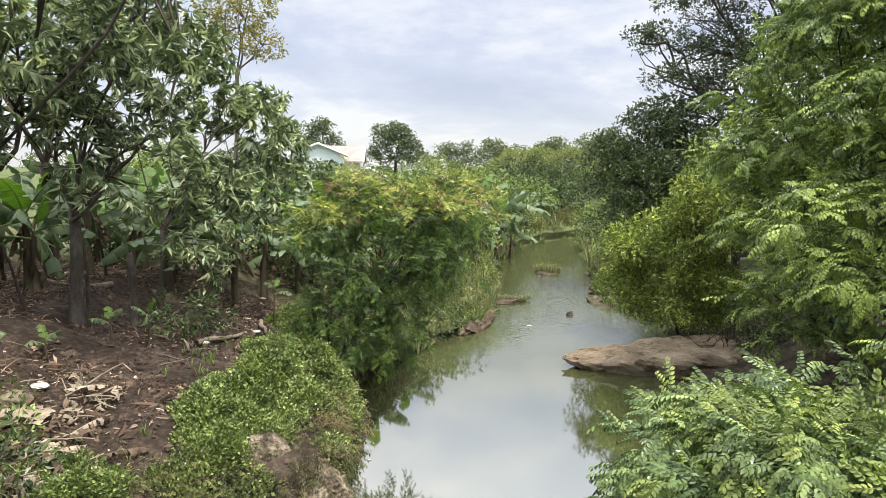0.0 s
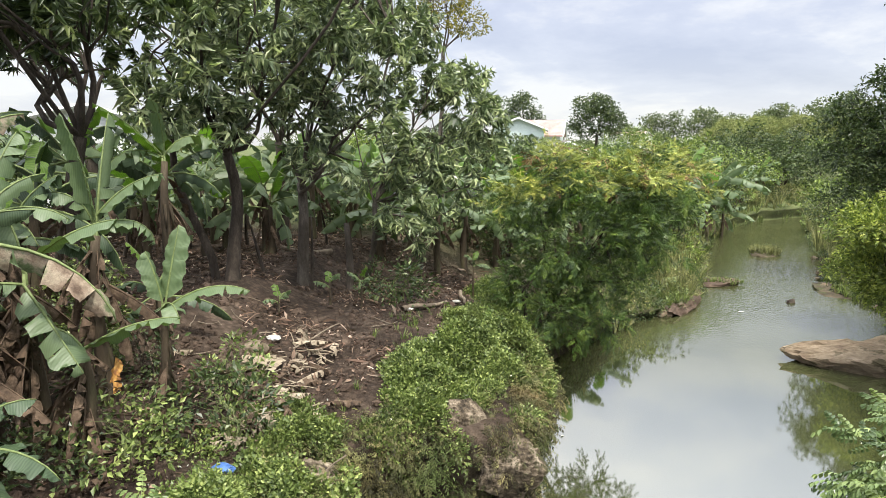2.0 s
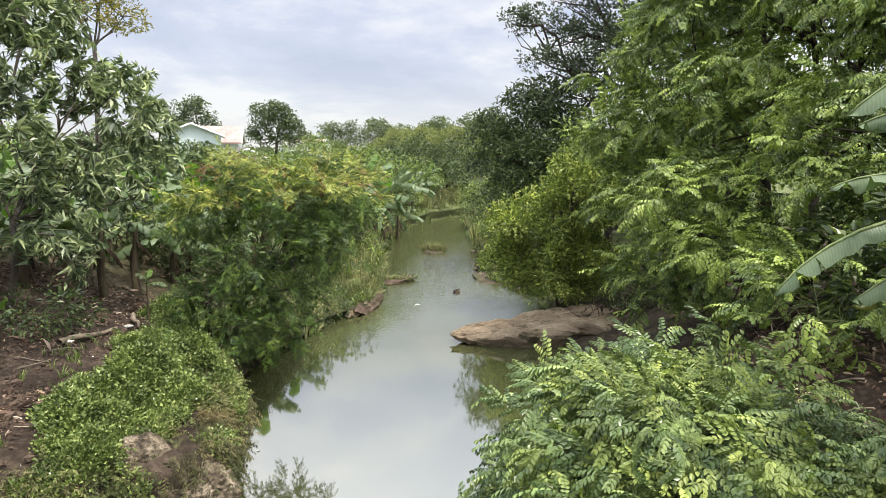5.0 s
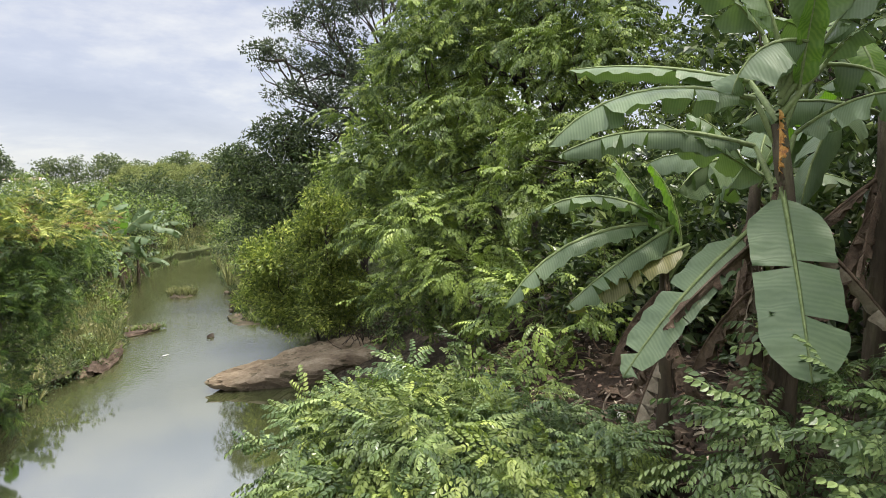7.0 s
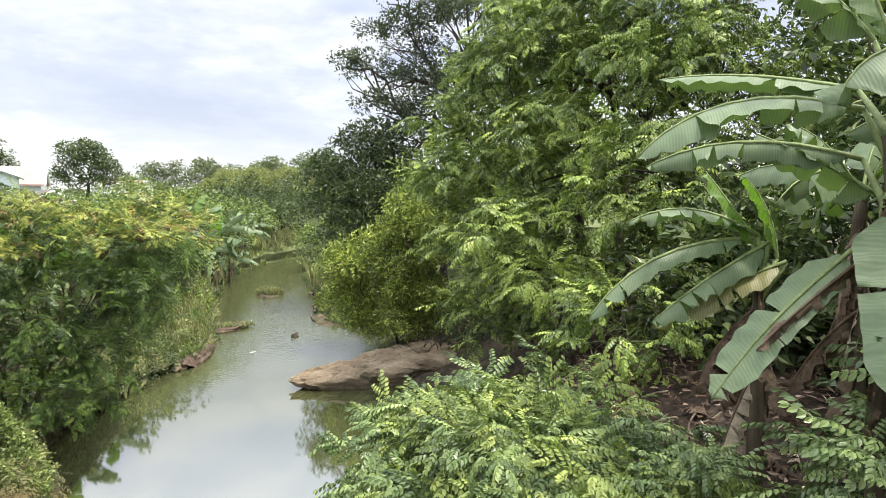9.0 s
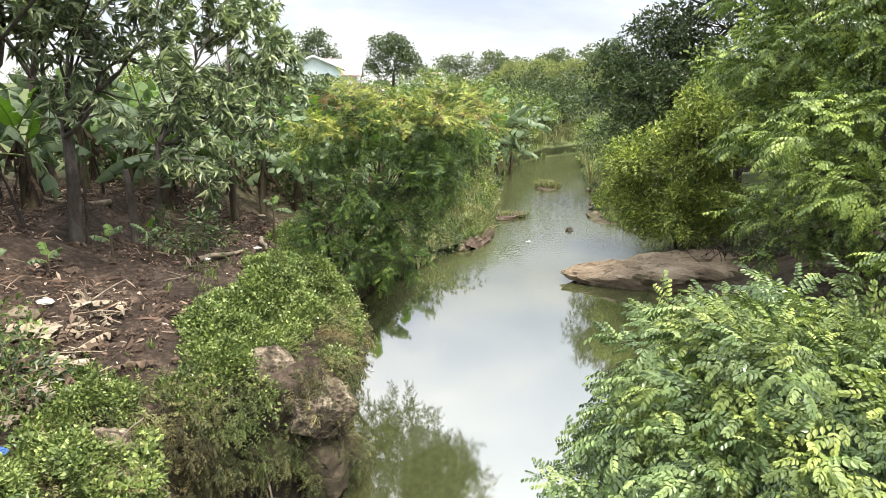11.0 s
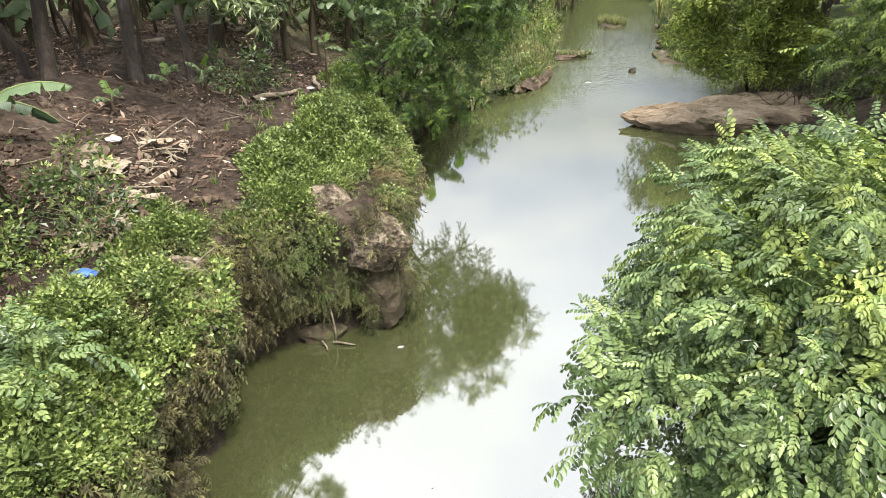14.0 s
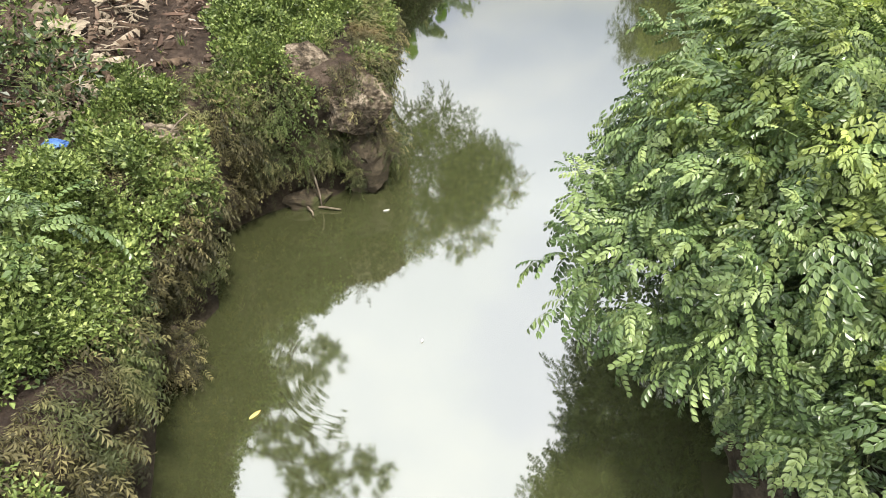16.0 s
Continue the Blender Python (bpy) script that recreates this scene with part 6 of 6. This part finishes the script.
for x, y, z, s in [(3.0, 43, 1, 1.2), (4.6, 49, 1, 1.4), (7.4, 58, 1, 1.5), (9.6, 64, 1, 1.3), (1.0, 37, 1, 1.2), (-0.6, 34, 1, 1.2), (11.5, 67, 1, 1.5), (-4.0, 27.5, 1.3, 1.25), (-5.6, 28.5, 1.2, 1.3), (-2.6, 27.0, 1.3, 1.3), (-1.6, 28.5, 1.0, 1.1), (2.0, 39.5, 1.6, 1.3), (3.4, 41.5, 1.4, 1.7), (4.3, 46, 1.4, 1.7), (2.2, 43.0, 1.4, 1.8), (2.6, 44, 1.5, 1.5), (5.0, 47.5, 1.6, 1.2), (9.0, 62, 2.0, 1.1), (-7.5, 30, 1.5, 1.4), (0.4, 42, 1.5, 1.7), (6.5, 54, 1.8, 1.4)]:
    c = copy_thing(kinds[int(rng.integers(3))], pose(x, y, ground_z(x, y), 0, 0, rng.uniform(0, 360)))
    c.scale = (s, s, s)

# thin bare stems between the plantation bananas
for k in range(9):
    y = rng.uniform(12, 20)
    x = float(left_edge(y)) - rng.uniform(5.0, 11)
    z = ground_z(x, y)
    h = rng.uniform(1.2, 2.6)
    ob = thing("bare_stem", (x, y, z), "thin dark leafless stem in the grove", "stem", "bare stems")
    part("trunk", tube(bent((0, 0, -0.1), (rng.normal(0, 0.2), rng.normal(0, 0.2), h), rng, 0.05, 6), np.linspace(0.05, 0.012, 6), 6), M_BARK2, ob, smooth=True)


# seedlings with a few upright leaves
for k, (x, y, h) in enumerate([(-6.45, 12.2, 0.55), (-5.9, 12.6, 0.7), (-6.9, 10.9, 0.4), (-4.3, 16.1, 1.0)]):
    banana_plant((x, y, ground_z(x, y)), h, 0.025, some_leaves(np.random.default_rng(380 + k), 4, 0.5, 0.16, 30, 80), "small banana seedling with upright pale leaves", 380 + k, 0, (0, 0), "seedlings")


# ---- far bank, far trees and houses ----
def far_tree(name, x, y, z, r, h, mat, label, seed, templates=None, density=0.9, size=1.0, trunk=0.4, group="far trees", low=-0.9):
    b = (x, y, z)
    lobes = [((0, 0, h * 0.62), (r, r, h * 0.36)), ((r * 0.5, 0.2 * r, h * 0.5), (r * 0.6, r * 0.6, h * 0.3)), ((-r * 0.5, -0.2 * r, h * 0.52), (r * 0.6, r * 0.6, h * 0.3)), ((0.1 * r, 0, h * 0.82), (r * 0.6, r * 0.6, h * 0.2))]
    return plant(name, b, [(0, 0, h * trunk, 0.03 * h)], lobes, templates or T_FAR, density * 0.62, size, M_BARK2, mat, label, "tree", seed, group, 0.5, 0.0, 0.3, 0.2, 0.5, low, 0.7, leafy=clumped(lobes, 9, 0.42, seed))


far_tree("far_round_tree", -6.4, 84.8, 4.6, 2.9, 7.6, M_DARK, "dark round tree standing above the far thicket", 401, density=6.0, size=0.5)
far_tree("far_round_tree", -13.6, 71.5, 5.2, 2.2, 6.6, M_DARK, "dark tree behind the white gabled house", 402, density=6.0, size=0.42)
for k, (x, y, r, h) in enumerate([(1.2, 180, 3.2, 9.5), (5.9, 180, 2.0, 10.0), (12.4, 170, 4.2, 10.5), (18.0, 172, 4.0, 8.5), (-6, 175, 3, 6.5), (26, 160, 5, 10), (36, 150, 6, 11)]):
    far_tree("far_tree", x, y, 5.0, r, h, M_FAR, "hazy grey-green tree on the skyline", 410 + k, density=1.3, size=0.9)
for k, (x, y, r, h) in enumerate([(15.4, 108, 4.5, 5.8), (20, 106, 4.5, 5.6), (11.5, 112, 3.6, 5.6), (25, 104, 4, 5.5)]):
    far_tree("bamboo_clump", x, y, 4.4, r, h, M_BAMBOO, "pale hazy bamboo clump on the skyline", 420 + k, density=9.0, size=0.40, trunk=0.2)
mid = [(-10.0, 52.5, 1.7, 4.4, 1), (-6.0, 49, 2.0, 3.6, 0), (20, 76, 3.0, 4.0, 0), (15.5, 72.5, 2.5, 3.4, 1), (26, 79, 3.2, 4.2, 1), (2.6, 46.5, 2.3, 5.8, 0), (4.6, 49.5, 2.0, 5.2, 0), (8.6, 67, 2.8, 5.6, 1), (12.6, 69, 3.0, 5.4, 1), (0.4, 40, 1.8, 5.0, 0), (2.2, 49, 2.4, 4.6, 0), (5.6, 58, 2.8, 4.6, 1), (8.2, 62, 2.6, 4.2, 0), (11.6, 66, 2.8, 4.2, 1), (4.0, 47, 1.8, 3.6, 1), (1.5, 36, 1.6, 3.6, 0), (0.2, 33, 1.9, 3.6, 1), (-1.5, 30.5, 1.9, 3.4, 0), (13, 74, 3.2, 3.6, 1), (18, 80, 4.0, 4.0, 0), (4, 72, 3.6, 3.3, 1),
       (-3, 62, 3.4, 3.2, 0), (-9, 50, 3.0, 4.2, 1), (-4, 44, 2.6, 3.8, 0), (-8, 40, 2.6, 4.0, 1), (-13, 46, 3.2, 4.6, 1), (-17, 38, 3.2, 5.0, 0), (9, 82, 3.6, 3.4, 1), (26, 84, 4.5, 4.6, 0), (-18, 60, 3.6, 5.0, 1), (-2, 82, 3.5, 4.0, 0), (24, 72, 4, 4.4, 1)]
for k, (x, y, r, h, d) in enumerate(mid):
    far_tree("thicket_tree", x, y, ground_z(x, y) - 0.2, r, h, M_DARK if d else M_GLIRI, "dark green tree in the thicket along the river" if d else "bright green bushy tree along the river", 430 + k, T_BROAD if y < 50 else T_FAR, 3.2 if y < 50 else 2.4, 1.0 if y < 50 else 0.45, 0.25, "river thicket")
for k, (x, y, r, h) in enumerate([(11.5, 45, 2.0, 3.2), (13.0, 51, 2.2, 3.8), (16.0, 58, 2.6, 4.4), (10.6, 39, 1.6, 2.6), (19, 64, 3, 5), (14.5, 41, 2.6, 5.2), (18, 49, 3.2, 7.0)]):
    far_tree("bank_bush", x, y, ground_z(x, y) - 0.2, r, h, M_GLIRI if k % 2 else M_DARK, "leafy bush on the far side of the river bend", 460 + k, T_BROAD, 3.4, 0.9, 0.2, "river bend bushes")
# the wooded distance all round
rng = np.random.default_rng(47)
P, D = [], []
for k in range(110):
    a = radians(rng.uniform(-75, 75))
    r = rng.uniform(120, 330)
    c = np.array([r * math.sin(a), r * math.cos(a), 5.0])
    R = rng.uniform(4, 9)
    h = rng.uniform(2.5, 4.5) * (1.6 if abs(a) > 0.5 else 0.9)
    for _ in range(45):
        q = unit(rng.normal(0, 1, 3))
        q[2] = abs(q[2])
        P.append(c + q * (R, R, h) * rng.uniform(0.8, 1.05))
        D.append(q)
P, D = np.array(P), np.array(D)
part("far_woods", spread(T_FAR, P, D, np.full(len(P), 1.5), rng, 0.6), M_FAR, None, "distant hazy woods on the horizon", category="woods", kind="stuff")


def box(x0, x1, y0, y1, z0, z1):
    V = np.array([(x, y, z) for z in (z0, z1) for y in (y0, y1) for x in (x0, x1)], float)
    Q = [(0, 2, 3, 1), (4, 5, 7, 6), (0, 1, 5, 4), (2, 6, 7, 3), (0, 4, 6, 2), (1, 3, 7, 5)]
    F = [(a, b, c) for a, b, c, d in Q] + [(a, c, d) for a, b, c, d in Q]
    return V, np.array(F)


def house(name, at, w, d, h, pitch, turn_z, wall, roof, label, windows=2):
    """A gabled house; its gable end looks along -y before it is turned."""
    ob = thing(name, at, label, "house")
    ob.rotation_euler = (0, 0, radians(turn_z))
    rise_ = w / 2 * pitch
    V = [(-w / 2, 0, 0), (w / 2, 0, 0), (w / 2, 0, h), (0, 0, h + rise_), (-w / 2, 0, h), (-w / 2, d, 0), (w / 2, d, 0), (w / 2, d, h), (0, d, h + rise_), (-w / 2, d, h)]
    F = [(0, 1, 2), (0, 2, 4), (4, 2, 3), (6, 5, 9), (6, 9, 7), (7, 9, 8), (1, 6, 7), (1, 7, 2), (5, 0, 4), (5, 4, 9), (2, 7, 8), (2, 8, 3), (4, 3, 8), (4, 8, 9)]
    part("wall", (np.array(V, float), np.array(F)), wall, ob)
    for s in (1, -1):
        a, e, t = (w / 2 + 0.4), 0.3, 0.14
        za, zb = h + rise_ + 0.03, h - 0.4 * pitch + 0.03
        V = [(0, -e, za), (s * a, -e, zb), (s * a, d + e, zb), (0, d + e, za)]
        V += [(x, y, z + t) for x, y, z in V]
        Q = [(4, 5, 6, 7), (0, 3, 2, 1), (0, 1, 5, 4), (1, 2, 6, 5), (2, 3, 7, 6), (3, 0, 4, 7)]
        F = [(q[0], q[1], q[2]) for q in Q] + [(q[0], q[2], q[3]) for q in Q]
        part("roof", (np.array(V), np.array(F)), roof, ob)
        part("bargeboard", tube([(0, -e - 0.03, za + 0.02), (s * a, -e - 0.03, zb + 0.02)], [0.09, 0.09], 4), M_WHITE, ob)
    for k in range(windows):
        x = (k - (windows - 1) / 2) * w / (windows + 0.4)
        win = part("window", box(x - 0.55, x + 0.55, -0.05, 0.02, h * 0.42, h * 0.42 + 1.1), M_WHITE, ob)
        part("pane", box(x - 0.45, x + 0.45, -0.07, -0.045, h * 0.42 + 0.1, h * 0.42 + 1.0), M_GLASSY, win)
    return ob


house("gabled_house", (-11.2, 57.5, 3.1), 4.4, 6.0, 4.5, 0.40, 8, M_MINT, M_ROOFW, "pale mint gabled house with white roof edges")
house("red_roofed_house", (-8.5, 66.5, 3.2), 3.4, 4.0, 4.1, 0.75, 92, M_WHITE, M_ROOF, "house with a faded red pitched roof")
house("thatched_hut", (-6.2, 52.5, 3.4), 2.0, 2.4, 2.5, 0.5, 20, M_WHITE, M_ROOFD, "small hut with a dark pitched roof", 1)
house("far_house", (-0.6, 120, 4.4), 4.5, 6.0, 3.5, 0.35, 60, M_WHITE, M_ROOF, "far pale house with a faded red roof")
house("far_house", (-4.8, 118, 4.4), 4.0, 6.0, 3.2, 0.3, 20, M_WHITE, M_ROOFW, "far white house above the thicket")
house("white_house", (-22.0, 21.0, 3.2), 7.0, 9.0, 3.4, 0.28, 48, M_WHITE, M_ROOFW, "white house with a pale sheet roof behind the grove")


# ---- small things ----
def stick(name, a, b, r, mat, label, category, seed, group=""):
    rng = np.random.default_rng(seed)
    m = (np.array(a) + np.array(b)) / 2
    ob = part(name, tube(bent(np.array(a) - m, np.array(b) - m, rng, 0.05, 6), np.linspace(r, r * 0.6, 6), 6), mat, None, label, True, Matrix.Translation(m), group, category)
    return ob


def on_ground(x, y, up=0.03):
    return (x, y, ground_z(x, y) + up)


stick("log", on_ground(-5.1, 13.0, 0.06), on_ground(-4.5, 14.4, 0.12), 0.07, M_WOOD, "dry grey log lying on the soil", "log", 501)
stick("log", on_ground(-4.5, 15.6, 0.2), on_ground(-4.2, 14.9, 0.06), 0.06, M_WOOD, "short pale broken log on the soil", "log", 502)
stick("log", on_ground(-8.6, 16.5, 0.1), on_ground(-10.0, 15.6, 0.1), 0.09, M_WOOD, "fallen trunk lying in the grove", "log", 503)
stick("stick", (-2.55, 8.35, 0.9), (-2.35, 7.95, 0.05), 0.02, M_WOOD, "thin dry stick leaning on the bank foot", "stick", 504)
stick("stick", (-2.6, 8.0, 0.06), (-2.45, 7.75, 0.04), 0.02, M_WOOD, "pale stick lying at the water edge", "stick", 505)
stick("stick", (-2.4, 7.95, 0.05), (-2.05, 7.93, 0.03), 0.018, M_WOOD, "pale stick lying at the water edge", "stick", 506)
stick("stick", (-3.85, 6.35, 1.75), (-3.4, 6.7, 2.3), 0.015, M_WOOD, "thin dry twig standing in the weeds", "stick", 507)
stick("stick", on_ground(-5.7, 9.4, 0.05), on_ground(-5.2, 10.2, 0.4), 0.02, M_WOOD, "dry stalk propped on the soil", "stick", 508)
stick("stick", on_ground(-5.4, 6.4, 0.1), on_ground(-6.1, 6.0, 0.3), 0.03, M_DRY, "dry banana stalk lying on the bank", "stick", 509)
for k in range(22):
    x, y = -6.0 + RNG.normal(0, 1.5), 9.8 + RNG.normal(0, 2.2)
    a = RNG.uniform(0, 3.14)
    l = RNG.uniform(0.25, 0.7)
    stick("twig", on_ground(x, y), on_ground(x + l * math.cos(a), y + l * math.sin(a), 0.05), 0.012, M_WOOD, "dry twig lying on the dug soil", "twig", 520 + k, "twigs on the soil")
for k in range(24):
    x, y = 5.6 + RNG.normal(0, 0.7), 5.6 + RNG.normal(0, 1.0)
    a = RNG.uniform(0, 3.14)
    l = RNG.uniform(0.25, 0.6)
    stick("twig", on_ground(x, y), on_ground(x + l * math.cos(a), y + l * math.sin(a), 0.06), 0.015, M_WOOD, "dry stalk lying in the brown debris", "twig", 560 + k, "stalks in the debris")


def crumpled(name, at, s, mat, label, seed, category="litter", flat=0.35, group=""):
    bm = bmesh.new()
    bmesh.ops.create_icosphere(bm, subdivisions=3, radius=1.0)
    for v in bm.verts:
        k = 1 + 0.25 * noise3(v.co, 1.4, seed) + 0.22 * noise3(v.co, 4.0, seed)
        v.co = Vector((v.co.x * s * k, v.co.y * s * 0.7 * k, v.co.z * s * flat * k))
    me = bpy.data.meshes.new(name)
    bm.to_mesh(me)
    bm.free()
    me.materials.append(mat)
    ob = new(name, me)
    ob.location = at
    return tagged(ob, label, category, group)


crumpled("plastic_bag", on_ground(-4.42, 5.70, 0.22), 0.13, M_BLUE, "crumpled blue plastic bag among the weeds", 3, "bag")
crumpled("litter", on_ground(-6.2, 9.6, 0.06), 0.13, M_PLASTIC, "crumpled pale plastic sheet on the soil", 5)
crumpled("litter", on_ground(-5.0, 13.2, 0.06), 0.10, M_PLASTIC, "crumpled white litter on the soil", 6)
crumpled("litter", on_ground(-4.4, 14.9, 0.06), 0.10, M_PLASTIC, "crumpled white litter on the soil", 7)
crumpled("litter", on_ground(5.9, 5.4, 0.08), 0.09, M_PLASTIC, "crumpled white litter in the brown debris", 8)
for k, (x, y) in enumerate([(-6.2, 8.6), (-6.0, 8.3), (-5.75, 8.5), (-5.8, 8.0), (-5.6, 8.8), (-6.4, 8.9), (-6.1, 7.8), (-5.5, 9.6)]):
    lf = banana_blade(0.7, 0.3, 5, 20, np.random.default_rng(k), 0.3, 20 * k, 0.05, 0.3)[0]
    part("fallen_leaf", lf, M_PALE, None, "fallen dry banana leaf on the soil", True, pose(*on_ground(x, y, 0.1), 0, 0, 70 * k), "fallen leaves", "leaf")


rng = np.random.default_rng(590)
for k in range(16):
    x, y = 5.7 + rng.normal(0, 0.6), 5.4 + rng.normal(0, 1.0)
    lf = banana_blade(rng.uniform(0.5, 0.9), 0.22, 5, 25, rng, 0.5, rng.uniform(-40, 40), 0.05, 0.4)[0]
    part("fallen_leaf", lf, M_PALE if k % 3 == 0 else M_DRY, None, "fallen dry banana leaf in the brown debris", True, pose(*on_ground(x, y, 0.1), 0, 0, rng.uniform(0, 360)), "fallen leaves", "leaf")
for k in range(22):
    x, y = -4.99 + rng.normal(0, 0.28), 7.78 + rng.normal(0, 0.7)
    lf = banana_blade(rng.uniform(0.4, 0.8), 0.2, 5, 25, rng, 0.6, rng.uniform(-40, 40), 0.05, 0.5)[0]
    part("fallen_leaf", lf, M_PALE if k % 3 else M_DRY, None, "fallen dry banana leaf in a heap behind the weeds", True, pose(*on_ground(x, y, 0.12), 0, 0, rng.uniform(0, 360)), "fallen leaves", "leaf")
for k in range(14):
    x, y = -6.6 + rng.normal(0, 0.6), 5.2 + rng.normal(0, 0.9)
    lf = banana_blade(rng.uniform(0.6, 1.0), 0.22, 8, 25, rng, 0.6, rng.uniform(-40, 40), 0.05, 0.5)[0]
    part("fallen_leaf", lf, M_DRY, None, "fallen dry banana leaf below the clump", True, pose(*on_ground(x, y, 0.12), 0, 0, rng.uniform(0, 360)), "fallen leaves", "leaf")


for k in range(46):
    y = rng.uniform(6.4, 9.8)
    x = -5.2 - 0.15 * (y - 7.5) + rng.normal(0, 0.38)
    a = rng.uniform(0, 3.14)
    l = rng.uniform(0.2, 0.75)
    stick("straw", on_ground(x, y, 0.05), on_ground(x + l * math.cos(a), y + l * math.sin(a), rng.uniform(0.06, 0.2)), 0.012, M_PALE, "bleached straw stalk on the soil", "straw", 700 + k, "straw on the soil")
for k in range(20):
    y = rng.uniform(6.6, 10.4)
    x = -5.2 - 0.15 * (y - 7.5) + rng.normal(0, 0.45)
    lf = banana_blade(rng.uniform(0.3, 0.7), 0.18, 10, 25, rng, 0.6, rng.uniform(-60, 60), 0.05, 0.5)[0]
    part("fallen_leaf", lf, M_PALE if k % 2 else M_DRY, None, "fallen dry banana leaf on the dug soil", True, pose(*on_ground(x, y, 0.1), 0, 0, rng.uniform(0, 360)), "fallen leaves", "leaf")


def floating_leaf(x, y, l, w, mat, label, a, category="leaf", group="floating leaves"):
    g = leaflet(l, w, 0.15, -0.05, True)
    v = g[0] - (l / 2, 0, 0)
    part("floating_leaf", (np.concatenate([v, v - (0, 0, 0.006)]), np.concatenate([g[1], g[1][:, ::-1] + len(v)])), mat, None, label, False, pose(x, y, 0.012, 0, 0, a), group, category)


floating_leaf(-2.35, 4.15, 0.16, 0.05, M_FLOATLEAF, "yellow leaf floating on the river", 50)
floating_leaf(-1.35, 7.95, 0.11, 0.05, M_PLASTIC, "pale leaf floating on the river", 20)
floating_leaf(-1.9, 15.2, 0.12, 0.06, M_PLASTIC, "pale leaf floating on the river", 70)
floating_leaf(3.5, 25.5, 0.25, 0.12, M_PLASTIC, "white scrap floating on the river", 10)
floating_leaf(-0.6, 5.3, 0.07, 0.03, M_PLASTIC, "small pale leaf floating on the river", 80)
floating_leaf(-1.5, 13.0, 0.07, 0.05, M_PLASTIC, "small pale leaf floating on the river", 30)
part("withered_leaf", banana_blade(0.42, 0.16, -50, 30, np.random.default_rng(9), 0.4, 30, 0.02, 0.6)[0], M_ORANGE, None, "curled orange withered banana leaf tip", True, pose(-5.66, 5.56, 3.68, 0, 0, -60), "", "leaf")
